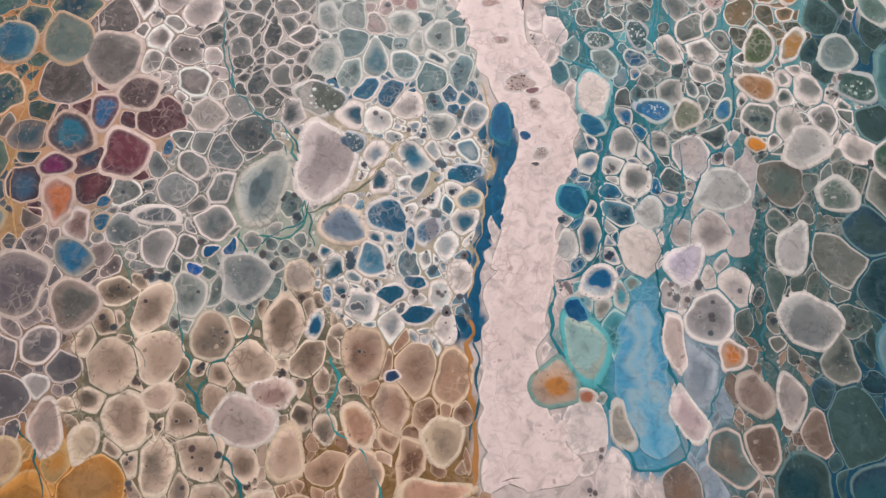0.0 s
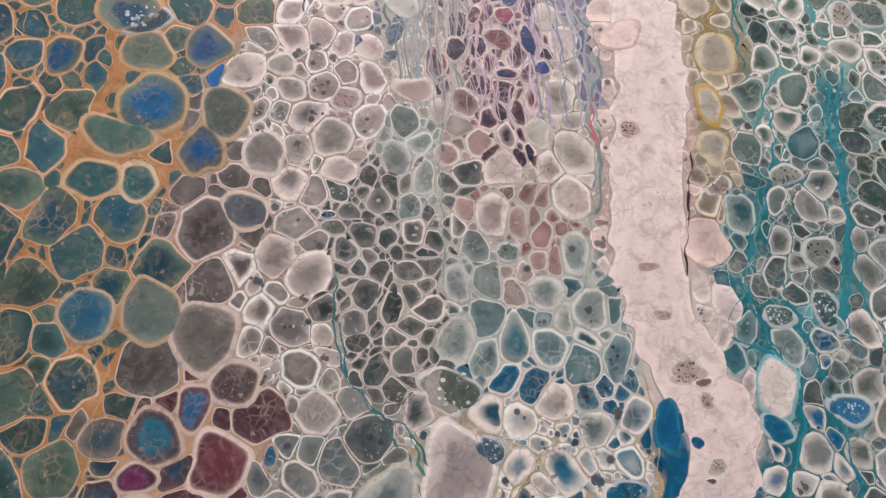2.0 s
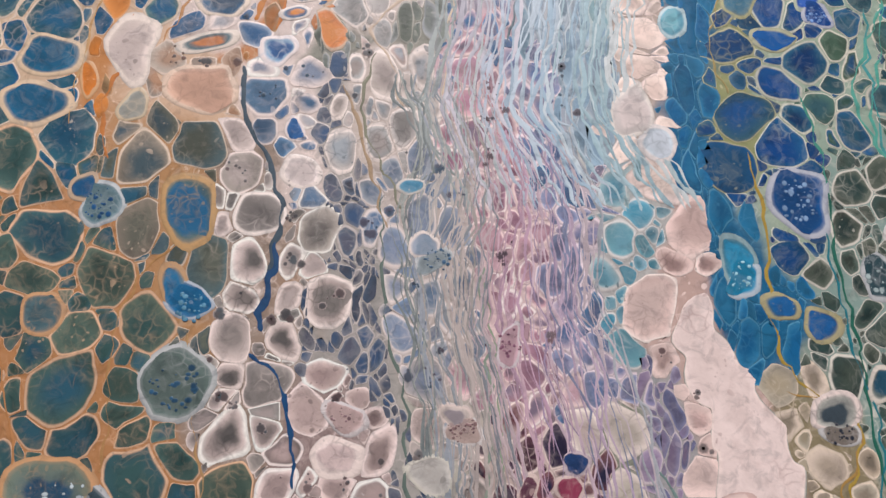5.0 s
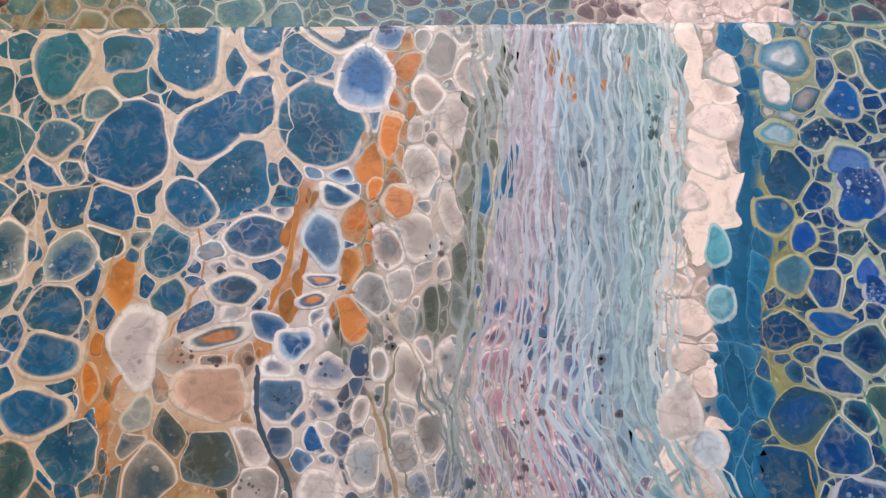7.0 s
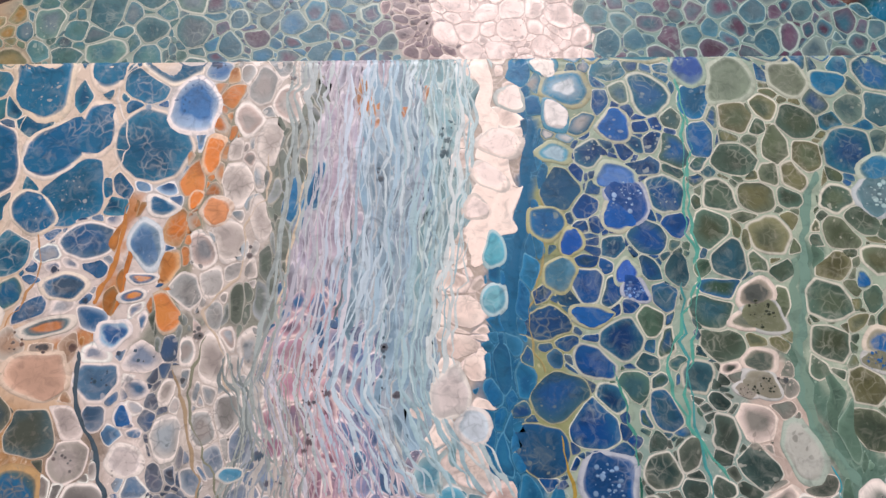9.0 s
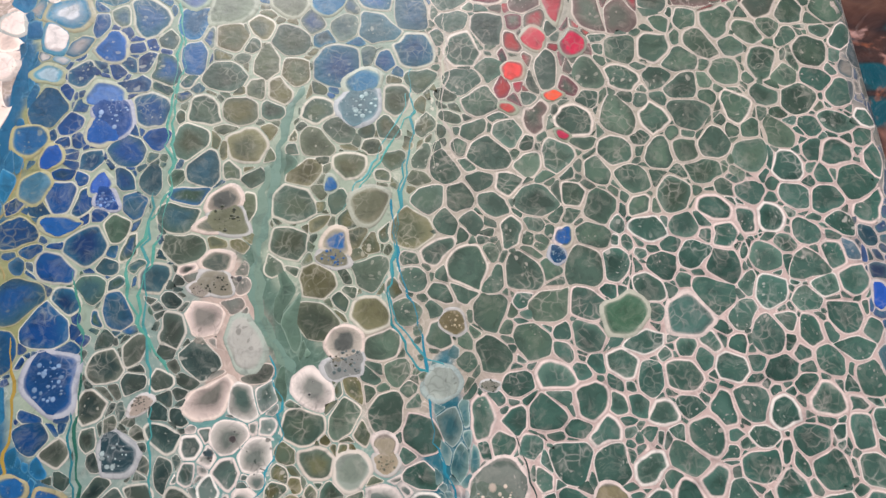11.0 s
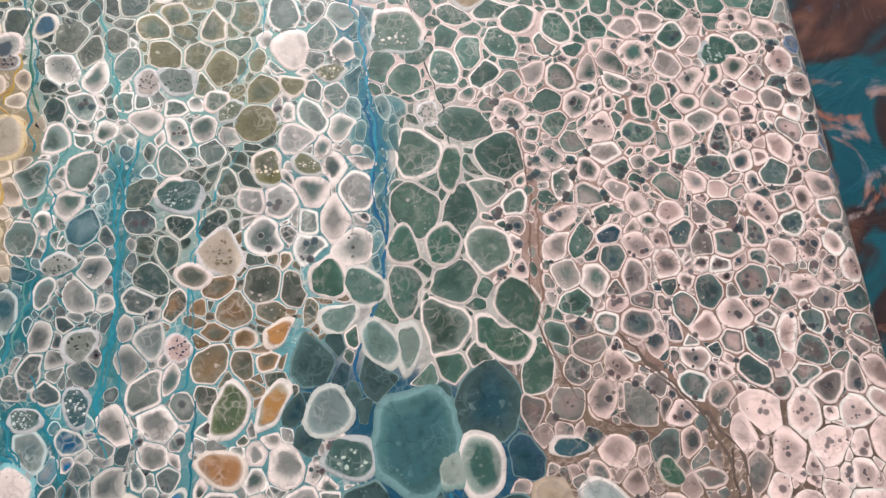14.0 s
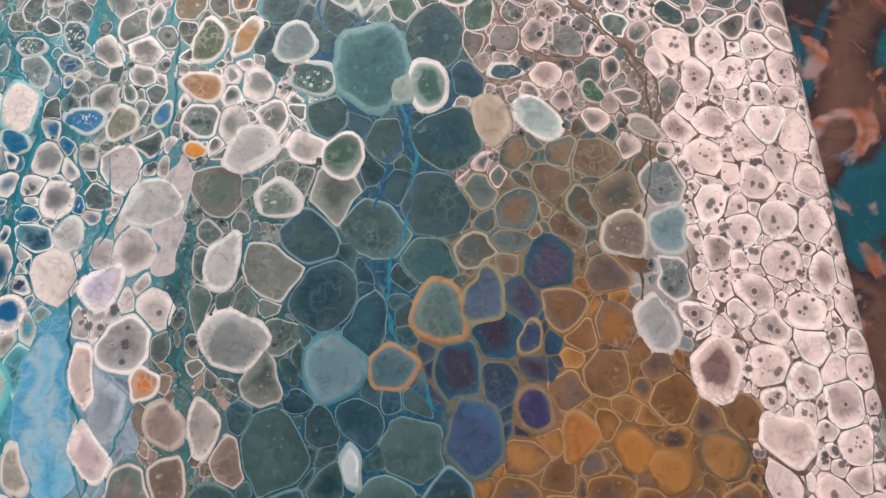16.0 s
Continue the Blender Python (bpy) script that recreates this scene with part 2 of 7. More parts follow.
palette("bluegrey", "a8a49e", "c4bab4", "5c6878 6a7280 7c7c80 48586c", "3c5474 585c6c", 4.3, 1.6, 0.12)
palette("minttex", "b0b4ac", "c8c8c0", "98a09a a8a8a4 7c8884", "88908c 6a7674", 6.9, 1.4, 0.12)
palette("mintpink", "b8b4a8", "dcccc4", "b4a49e c8b8b2 a8a09a", "a08e8a b8a8a2", 7.7, 1.1, 0.12, 0.2)
palette("maroon", "c8b4ac", "dccac2", "5c3a48 3a3048 7a4c54 98807e b49c9a", "40283a 2c2c48 6a3a46", 6.0, 1.4, 0.16)
palette("rosemint", "b4b4a8", "ccc0b8", "a88a86 986c6c b8a49e", "84605f a08480", 6.0, 1.3, 0.12)
palette("lilac", "d8bcbc", "e8d0cc", "b48c98 c49ca4 c8aeb0 9c7888", "a07488 8c7c90 b898a0", 5.2, 1.2, 0.16, 0.1)
palette("lilacblue", "c4b8c0", "d8c8cc", "8890ac 7884a4 a498a8 4c7498", "587098 7c80a0", 5.2, 1.5, 0.14)
palette("paleblue", "c0b4ac", "d8ccc6", "98a0a8 8490a0 aca8a8 70849c", "7888a0 58789a", 6.9, 1.3, 0.13, 0.15)
palette("mintpale", "8c9080", "dcd0c6", "c4b8b0 b8b4a8 d0c0b8", "b4aca0 c8b4ae", 8.6, 1.2, 0.10, 0.1)
palette("purpleline", "a4a4a4", "bcb0b4", "84809c 9c8ca4 6c7090", "707090 8c7c98", 4.3, 2.2, 0.10)
palette("tealpatch", "b4b4b0", "ccc8c4", "5c98ac 70a4b0 8cacb4", "4488a0 6898a8", 6.0, 1.4, 0.12)
palette("river", "d6c6c0", "dccdc7", "dccec8 d8c8c2 d4c8c2", "d0c0bc dccec8", 8.6, 2.0, 0.05, 0.3)
palette("riverupper", "c4a89e", "e4cec6", "e0c8c0 dcc6be d8beb6", "d8bcb4 e0c8c0 c8a8a2", 11.0, 1.1, 0.05, 0.4)
palette("ochre", "908468", "d8c8b4", "b8a894 a8a090 c8b8a8", "988c7c b0a48c", 8.6, 1.2, 0.12)
palette("whitecells", "b4a890", "f0e2d8", "d8ccc4 e0d4cc 5c8090 dcd0c8 b8bcb8", "9ca4a4 2c6880 788c94 b8aea8", 6.9, 1.2, 0.2, 0.5)
palette("bluecells", "d0c8c0", "e4d8d0", "2a6a84 1f5f7c 4c7c8c a0a8a8", "145470 2c647c", 6.5, 1.1, 0.2)
palette("bluevein", "0f5c80", "1c6480", "0f5c80 145c7c", "0c5478", 5.2, 2.0, 0.05)
palette("greengrey", "a8b0a0", "d4ccc0", "7c8884 8c908c a4a09a 5c706c", "5c6c6c 74807c", 8.6, 1.2, 0.14, 0.3)
palette("cream", "74705c", "dccab4", "c4ac98 b8a08c d0b8a4 ccb4a0", "8c7868 b49c88 7c7064", 11.0, 1.2, 0.10, 0.35)
palette("peach", "8c6c44", "dcc0a4", "b4947c ac8a72 bca08c", "9c7660 b08c74 946e58", 10.3, 1.3, 0.10, 0.1)
palette("orangeground", "c07c38", "d4a46c", "c08444 b89868 c88c48 b08c68", "d09450 b88c5c", 13.8, 1.2, 0.06)
palette("tealcells", "1c6c78", "d4d0c8", "1f6c8c 2c7890 b4b0aa c8c0b8 507c88", "0c5c84 145874 9ca0a0", 7.7, 1.1, 0.14, 0.2)
palette("tealveins", "38888f", "a8c0bc", "58a0a8 7ca8a8 a8a8a0 b8b0a8", "4894a0 9cA098", 11.2, 1.5, 0.12)
palette("rightpale", "4c8a94", "dcd4cc", "c4bab4 b0aca8 d0c4bc a8a4a4", "b4aca8 c8bcb4 908e8e", 11.2, 1.3, 0.10, 0.35)
palette("blueribbon", "5098b4", "78a8b8", "4c98b8 6ca4bc 88aab8", "3c8cb0 6098b4", 20.0, 2.6, 0.05)
palette("bluegreyribbon", "7c98a4", "98a8b0", "90a0ac 8098a4 a0a8b0", "8898a4", 17.2, 2.2, 0.06)
palette("greygreen", "345c60", "b4b0a8", "6a7470 5c6a66 7c8078 706e66", "5c6a68 4c625e 6c7470", 12.9, 1.2, 0.10, 0.35)
palette("brownbits", "4c6c6c", "c4b4a8", "84746a 746a64 90847a 5c6c6a", "7c6c60 a08470", 11.2, 1.4, 0.11)
palette("rightsmall", "3c7c80", "ccc8c0", "4c5c5c 647472 7c8682 a09e98", "44585c 6c7674", 6.5, 1.1, 0.15, 0.1)
palette("tealnet", "246c74", "b8c8c4", "3c6870 345f6a 78908e 8c9894", "3c6c78 607c80", 6.9, 1.1, 0.16)
palette("darkgreen", "88a098", "ccc8bc", "3f524e 4c5c54 37504c 5c645a", "2f4644 445048", 6.9, 1.0, 0.09)
palette("olivecells", "64a0a4", "dccfc4", "5e6458 706a58 4e5c56 846c50", "4e5850 7c6448 485850", 7.7, 1.0, 0.15)
palette("palemix", "5c9094", "e4d8d0", "9c9c98 68746e c4bcb4 d4c8c0", "566864 888c88", 8.2, 1.1, 0.18, 0.2)
palette("whiteteal", "6ca09c", "e4d8d0", "7c8c86 5c706a b4b0a8 cfc6be", "50665f 6c7c76", 7.3, 1.1, 0.2, 0.2)
palette("olivegreen", "90b0a4", "dcd2c4", "66705a 5c6e60 767454 4e685c", "6c6c4c 526454", 7.7, 1.0, 0.14)
palette("tealdark", "2c7080", "a8b8b4", "6c8c88 7c9490 5c7c7c", "3c7078", 5.0, 1.8, 0.12)
palette("bigteal", "1c5068", "6c8888", "3c5654 364c52 445a58 2c4858", "28505a 3c5656", 15.0, 1.2, 0.05)
palette("greenwhite", "d4bcb4", "e8d4cc", "4c6e64 426459 587468 3c6258", "426459 4a6a60", 7.3, 1.0, 0.12)
palette("greenlarge", "b4b4ac", "dccfc6", "466458 3e5c54 587068 6c7c74", "3c5c52 486458", 11.0, 1.1, 0.11)
palette("greenrose", "9c8478", "e8d2ca", "48665c 586c64 a89c96 c8b4ac", "3c5c54 506860 8c8680", 6.2, 1.0, 0.24, 0.4)
palette("whiterose", "8c7468", "ecd6ce", "d0b8b0 566862 8c8580 c8b0a8 4e6460", "b49c96 42585a 746e6c", 6.2, 1.0, 0.22, 0.6)
palette("whiteedge", "6c5c50", "f0d8d0", "ecd4cc e8d0c8 e0c8c0", "d8beb6 c4aca6 e4ccc4", 8.4, 1.1, 0.08, 0.9)
palette("roseveins", "7c6a5c", "d8c4ba", "a8948c 74746e c0aaa2 887c76 586864", "8c7c76 58605e", 6.6, 1.1, 0.12, 0.3)
palette("browncells", "7c6c50", "98907e", "5c6660 6c665c 7a6a58 4c5e60", "4e5c5c 78604c", 9.5, 1.0, 0.10)
palette("orangebrown", "846040", "a0805c", "8c643e 94683c 7a5c46 6c5a50", "98683a 7c583c 605450", 10.3, 1.0, 0.08)
palette("indigo", "7c684c", "5c6460", "3f5868 3c4a60 50505c 2c5468", "34485c 443c50", 13.0, 1.2, 0.08)
palette("greyblob", "a49a94", "ccc0b8", "88908f 9c9894 7c8484", "78807f", 10.3, 1.2, 0.10, 0.2)
palette("edgeblue", "b8a8a4", "ccc0ba", "4c6c74 5c7480 3c5c8c 506a68", "3c6478 44587c", 5.2, 1.4, 0.16)
palette("bluebig", "dcc6b4", "e4d0c0", "1f5f80 266684 1c5a80 2c6c84", "1c5c80 246484 185478", 17, 1.1, 0.05)
palette("tealbig", "d0b89c", "dcc8b4", "306c78 3c6c70 2a6278 48706c", "2c6474 346870", 14.0, 1.1, 0.05)
palette("tealmid", "d0b498", "dcc8b4", "245f78 2f6070 1d5a80 4a6a6c 8c9890", "1d587c 2c5c70", 9.5, 1.1, 0.09)
palette("whiteblue", "d8c8c0", "e8d8d0", "5c7c98 34648c c8bcb8 7c8ca0 d4c8c4", "2c5c88 4c6c8c a8a8ac", 9.5, 0.8, 0.2, 0.15)
palette("bluepod", "c4bcb8", "dcd4d0", "5c84a8 88a0b8 3c6c98", "3c6ca0 7090ac", 10.3, 1.0, 0.12, 0.3)
palette("peachpod", "d4b498", "dcc8b8", "bca08c b0a498 c4a890 c8b8ac", "b48c70 a09890", 13.8, 1.2, 0.08, 0.2)
palette("orange", "94907c", "bca894", "d08048 cc8448 a89c8c b0a498 c8986c", "d47c3c c88044", 6.9, 1.8, 0.08)
palette("orangethin", "c08050", "b89878", "b87844 a07c58", "c07838", 5.2, 2.5, 0.08)
palette("orangeleft", "c08450", "c49870", "c07c40 a88c68 b88850", "c47834 a07c54", 7.7, 1.8, 0.08)
palette("whitegrey", "c8bab0", "dcd0c8", "b0aaa6 c4b8b0 a0a09e bca8a0", "a09c98 b8aca6 98a4ac", 7.7, 1.8, 0.12, 0.15)
palette("olivestreak", "8c8c80", "a4a298", "70786c 808478 686c66 8c9092", "5c665c 788078", 5.2, 3.0, 0.10)
palette("lilacstreak", "b4acb4", "c0b8be", "aca4b4 b8acb8 a4a4b0 b4a4b0", "a8a0b0 b0a4b4", 5.5, 6.0, 0.10)
palette("orangefleck", "b8acac", "c0b0a8", "c07840 b8845c b0a4a4", "c47434 a8744c", 3.4, 2.5, 0.12)
palette("pinkblue", "c8a8b0", "d8c0c0", "a898a8 7c8ca8 b8a0a8 50789c", "3c6c98 8c88a0", 5.2, 1.3, 0.16, 0.2)
palette("blueshard", "7c98ac", "a4b0b8", "2c74a0 4c88a8", "1c6898", 6.0, 2.5, 0.08)
palette("bluestreak", "98a8b4", "a8b4bc", "8ca4b4 98acb8 7c9cac a4acb8 88a0b0", "84a0b4 94a8b8", 5.5, 6.0, 0.10, 0.05)
palette("mintstreak", "98aeb0", "b4c0be", "8caeb4 9cb4b4 7ca4ac a8b8b8", "84a8b0 98b0b4", 5.5, 6.0, 0.10, 0.05)
palette("whitestrip", "b8a89c", "e4d0c8", "f0dcd0 ecd8cc f0dcd4", "f4e0d4 ecd4c8", 8.2, 0.8, 0.08)
palette("bluevertical", "1c648c", "4c84a0", "206c94 2c749c 1c6490", "146090 24688c", 6.0, 1.8, 0.08)
palette("bluewhite", "8c9c88", "b0ac90", "24688c 2c7090 347894", "1c6088 c8c0bc dcd0c8", 12.9, 0.9, 0.10)
palette("bluegold", "94986c", "b0ac88", "184e78 1f5678 345e72 10467e", "184a7e 1f5278", 10.3, 1.0, 0.08)
palette("bluedeep", "a0b09c", "c4c4b4", "10487c 0c4680 184f78 245670", "08427e 10467a", 8.6, 1.0, 0.09)
palette("tealtop", "94a898", "bcbcac", "2c6c84 3c6470 1c648c 5c7068", "245f84 3c6068 2c5c90", 10.3, 1.1, 0.09)
palette("greenblue", "98ac9c", "c8c4b4", "3c6068 285c80 46645c 546c5c", "2c5868 185890 40604f", 7.3, 1.0, 0.11)
palette("greencream", "a4b4a0", "ccc8b8", "66705c 586a5c 747458 4c6458", "5c6850 506050 707050", 8.6, 1.0, 0.1)
palette("sagevein", "5c7a6c", "88a090", "64806f 5c7868", "5c7868", 10.3, 2.5, 0.03)
palette("greyrosepod", "c8b4a8", "e0d0c4", "6c7268 8c8880 c0b0a8", "505c54 788078", 9.5, 0.8, 0.16, 0.3)
palette("greenfar", "bcb4a4", "d4c8bc", "546c60 4c6658 5f7464 486054", "4c6458 58705f", 8.2, 1.0, 0.09)
palette("redcells", "acaa9c", "ccc0b4", "6c5c58 586a60 7c4c54 60685e", "b03c48 586458 506058 c04848 4c6056 586458", 8.6, 1.3, 0.10)
palette("ovalolive", "a88c70", "b8a890", "6c7864 5c7870 7c7c60 4c7470", "8c7c54 5c7464 a07c48", 8.4, 1.0, 0.10)
palette("ovalteal", "98a498", "b4b4a8", "4c7478 3c6c78 5c7c74 446c70", "3c6c78 5c6c74 507470", 9.0, 1.0, 0.09)
palette("ovalmix", "8c9c94", "a4aca0", "2f6c80 4c6870 5c5464 3c6878", "24688c 5c4458 3c6474", 6.0, 1.0, 0.12)
palette("ovalrose", "b8a49c", "c8b4ac", "7c6468 a08c8c 6c5c64", "5c4450 907c7c", 3.6, 1.0, 0.14)
palette("ovalwhite", "d4bcb4", "e4ccc4", "f0d8d0 ecd4cc e8d0c8", "f0d8d0 ecd4cc", 6.6, 1.0, 0.09)
palette("ovalright", "7c9890", "98a8a0", "4c747c 5c5464 3c6c7c 6c7c78", "5c3c54 34687c 54707c", 6.6, 1.1, 0.12)
palette("edgegrey", "7c8480", "b4aca4", "7c8480 5c6c70 a49c94 4c6484", "5c686c 8c8880", 5.0, 1.5, 0.14)
palette("tealpale", "b0b8b0", "d4d0c8", "8c9c98 70888a a4aca6 b8b8b0 4c6c70", "6c8484 8c9a96 3c6470", 8.0, 1.2, 0.14, 0.2)

stream("net", (-0.289, 0.030, 0.025), (-0.297, 0.056, 0.033), (-0.305, -0.004, 0.018), (-0.287, 0.093, 0.030), (-0.304, 0.133, 0.030), (-0.293, 0.177, 0.028), (-0.322, 0.218, 0.029), (-0.283, 0.220, 0.031), (-0.298, 0.246, 0.028), (-0.293, 0.233, 0.024))
stream("netbrown", (-0.291, -0.003, 0.011), (-0.292, -0.040, 0.011), (-0.297, -0.045, 0.012))
stream("netolive", (-0.251, 0.200, 0.012), (-0.258, 0.235, 0.010), (-0.262, 0.262, 0.013), (-0.260, 0.248, 0.015), (-0.277, 0.262, 0.010))
stream("burgundy", (-0.267, 0.006, 0.014), (-0.246, 0.003, 0.018), (-0.272, -0.017, 0.014), (-0.243, -0.010, 0.016))
stream("redsmear", (-0.269, -0.029, 0.010), (-0.270, -0.028, 0.009))
stream("greybrown", (-0.254, 0.040, 0.017), (-0.254, 0.034, 0.016), (-0.258, 0.067, 0.013), (-0.249, 0.090, 0.016), (-0.248, 0.122, 0.011))
stream("greyleft", (-0.283, -0.061, 0.017), (-0.259, -0.069, 0.013), (-0.282, -0.105, 0.013))
stream("palecells", (-0.229, 0.044, 0.015), (-0.223, 0.009, 0.012), (-0.217, 0.028, 0.013), (-0.226, 0.099, 0.016), (-0.228, 0.105, 0.015), (-0.230, 0.136, 0.011), (-0.241, 0.202, 0.010), (-0.236, 0.179, 0.008), (-0.240, 0.219, 0.012), (-0.233, 0.237, 0.009), (-0.239, 0.260, 0.007))
stream("greymid", (-0.213, -0.019, 0.021), (-0.230, -0.038, 0.018), (-0.201, -0.009, 0.013))
stream("darksmall", (-0.197, 0.030, 0.014), (-0.176, 0.043, 0.017), (-0.195, 0.042, 0.015), (-0.189, 0.085, 0.012), (-0.169, 0.060, 0.012), (-0.161, 0.095, 0.007), (-0.189, 0.093, 0.007))
stream("pinkcells", (-0.206, 0.130, 0.013), (-0.209, 0.180, 0.009), (-0.208, 0.155, 0.010), (-0.198, 0.122, 0.014))
stream("bluegrey", (-0.187, 0.145, 0.006), (-0.190, 0.171, 0.006), (-0.199, 0.203, 0.010), (-0.195, 0.214, 0.005), (-0.202, 0.234, 0.007), (-0.202, 0.246, 0.007), (-0.208, 0.273, 0.005), (-0.208, 0.292, 0.005))
stream("minttex", (-0.177, 0.095, 0.009), (-0.153, 0.048, 0.011), (-0.178, 0.104, 0.010))
stream("mintpink", (-0.148, 0.074, 0.012), (-0.142, 0.052, 0.011), (-0.177, 0.124, 0.010), (-0.177, 0.161, 0.008), (-0.181, 0.181, 0.009))
stream("maroon", (-0.159, 0.174, 0.008), (-0.156, 0.154, 0.007), (-0.158, 0.129, 0.006), (-0.139, 0.160, 0.008), (-0.142, 0.144, 0.008), (-0.130, 0.145, 0.008), (-0.137, 0.105, 0.011))
stream("rosemint", (-0.163, 0.103, 0.007), (-0.168, 0.086, 0.008), (-0.166, 0.085, 0.007), (-0.123, 0.071, 0.009))
stream("lilac", (-0.148, 0.189, 0.012), (-0.157, 0.211, 0.010), (-0.149, 0.236, 0.012), (-0.150, 0.217, 0.013), (-0.156, 0.250, 0.010), (-0.150, 0.254, 0.008), (-0.162, 0.275, 0.007), (-0.161, 0.300, 0.006))
stream("lilacblue", (-0.136, 0.193, 0.010), (-0.135, 0.234, 0.011), (-0.133, 0.244, 0.010), (-0.134, 0.274, 0.010), (-0.134, 0.247, 0.010), (-0.140, 0.271, 0.008), (-0.146, 0.291, 0.009))
stream("paleblue", (-0.177, 0.207, 0.012), (-0.176, 0.224, 0.009), (-0.179, 0.244, 0.009), (-0.181, 0.235, 0.010), (-0.184, 0.255, 0.007))
stream("mintpale", (-0.123, 0.117, 0.011), (-0.121, 0.143, 0.008), (-0.123, 0.088, 0.011), (-0.114, 0.096, 0.009), (-0.121, 0.112, 0.010), (-0.124, 0.174, 0.006))
stream("purpleline", (-0.107, 0.120, 0.004), (-0.105, 0.143, 0.004), (-0.109, 0.165, 0.005), (-0.111, 0.187, 0.005), (-0.110, 0.091, 0.004))
stream("tealpatch", (-0.118, 0.217, 0.011), (-0.117, 0.221, 0.007), (-0.117, 0.248, 0.008), (-0.120, 0.231, 0.008))
stream("river", (-0.095, 0.051, 0.013), (-0.085, 0.018, 0.012), (-0.071, -0.009, 0.011), (-0.075, -0.032, 0.012), (-0.085, -0.055, 0.013), (-0.090, -0.076, 0.011), (-0.096, -0.098, 0.011), (-0.096, -0.120, 0.010), (-0.091, -0.143, 0.013))
stream("riverupper", (-0.095, 0.051, 0.012), (-0.088, 0.103, 0.016), (-0.092, 0.097, 0.014), (-0.088, 0.131, 0.016), (-0.085, 0.162, 0.012), (-0.093, 0.184, 0.008), (-0.101, 0.206, 0.007), (-0.101, 0.210, 0.007), (-0.094, 0.239, 0.005))
stream("ochre", (-0.062, 0.103, 0.007), (-0.067, 0.075, 0.007), (-0.060, 0.115, 0.007), (-0.055, 0.142, 0.008), (-0.060, 0.170, 0.009), (-0.063, 0.169, 0.008))
stream("tealpale", (-0.122, 0.038, 0.013), (-0.152, 0.039, 0.012), (-0.109, 0.024, 0.008), (-0.114, 0.006, 0.007))
stream("whitecells", (-0.139, -0.006, 0.019), (-0.157, -0.013, 0.016), (-0.127, -0.054, 0.016), (-0.145, -0.055, 0.014), (-0.116, -0.027, 0.011), (-0.154, -0.073, 0.013), (-0.128, -0.079, 0.013))
stream("bluecells", (-0.140, 0.017, 0.011), (-0.140, -0.039, 0.009), (-0.137, -0.074, 0.007), (-0.109, 0.008, 0.007))
stream("bluevein", (-0.092, -0.002, 0.004), (-0.097, -0.031, 0.004), (-0.107, -0.064, 0.003), (-0.110, -0.091, 0.003))
stream("greengrey", (-0.190, -0.049, 0.014), (-0.181, -0.027, 0.012), (-0.198, -0.067, 0.011), (-0.218, -0.071, 0.013))
stream("cream", (-0.241, -0.079, 0.015), (-0.227, -0.107, 0.023), (-0.196, -0.098, 0.013), (-0.245, -0.117, 0.012), (-0.189, -0.124, 0.013), (-0.176, -0.082, 0.013), (-0.155, -0.109, 0.015), (-0.206, -0.119, 0.013))
stream("peach", (-0.172, -0.133, 0.012), (-0.135, -0.141, 0.013), (-0.150, -0.096, 0.008), (-0.123, -0.115, 0.009))
stream("orangeground", (-0.254, -0.141, 0.012), (-0.277, -0.138, 0.013), (-0.155, -0.130, 0.007), (-0.282, -0.119, 0.008))
stream("tealcells", (-0.052, 0.003, 0.011), (-0.061, -0.037, 0.010), (-0.056, -0.059, 0.011), (-0.043, -0.025, 0.014), (-0.038, 0.019, 0.010))
stream("tealveins", (-0.057, -0.082, 0.011), (-0.067, -0.095, 0.009), (-0.071, -0.113, 0.007), (-0.041, 0.038, 0.012))
stream("rightpale", (-0.037, -0.055, 0.010), (-0.022, -0.058, 0.011), (-0.017, -0.077, 0.008), (-0.007, -0.037, 0.012), (-0.011, -0.028, 0.011))
stream("blueribbon", (-0.050, -0.118, 0.009), (-0.043, -0.101, 0.010), (-0.041, -0.087, 0.009))
stream("bluegreyribbon", (-0.029, -0.110, 0.009), (-0.029, -0.093, 0.009), (-0.026, -0.125, 0.008))
stream("greygreen", (0.022, -0.048, 0.019), (0.030, -0.028, 0.015), (0.016, -0.069, 0.012), (0.028, -0.091, 0.016), (0.020, -0.079, 0.017), (0.058, -0.036, 0.013))
stream("brownbits", (-0.005, -0.118, 0.008), (0.008, -0.116, 0.009), (-0.006, -0.117, 0.012))
stream("rightsmall", (-0.022, 0.066, 0.018), (-0.020, 0.099, 0.015), (-0.041, 0.049, 0.012), (-0.024, -0.008, 0.014), (-0.039, 0.013, 0.012))
stream("tealnet", (-0.047, 0.074, 0.010), (-0.049, 0.019, 0.009), (-0.010, 0.118, 0.007), (-0.051, 0.031, 0.012), (-0.018, 0.077, 0.009), (-0.025, 0.113, 0.013))
stream("darkgreen", (0.007, 0.086, 0.019), (0.010, 0.117, 0.016), (-0.038, 0.182, 0.014), (-0.043, 0.153, 0.010), (-0.037, 0.232, 0.014), (-0.025, 0.264, 0.016), (-0.056, 0.244, 0.010))
stream("olivecells", (0.009, 0.058, 0.014), (0.021, 0.081, 0.010), (0.018, 0.031, 0.012), (0.037, 0.068, 0.012))
stream("palemix", (-0.002, 0.042, 0.008), (0.023, -0.005, 0.012), (0.034, -0.020, 0.012), (0.056, 0.001, 0.010), (0.048, 0.099, 0.013))
stream("whiteteal", (-0.032, 0.108, 0.013), (-0.025, 0.137, 0.013), (0.004, 0.221, 0.013), (0.047, 0.169, 0.017), (0.010, 0.126, 0.013), (-0.038, 0.168, 0.012))
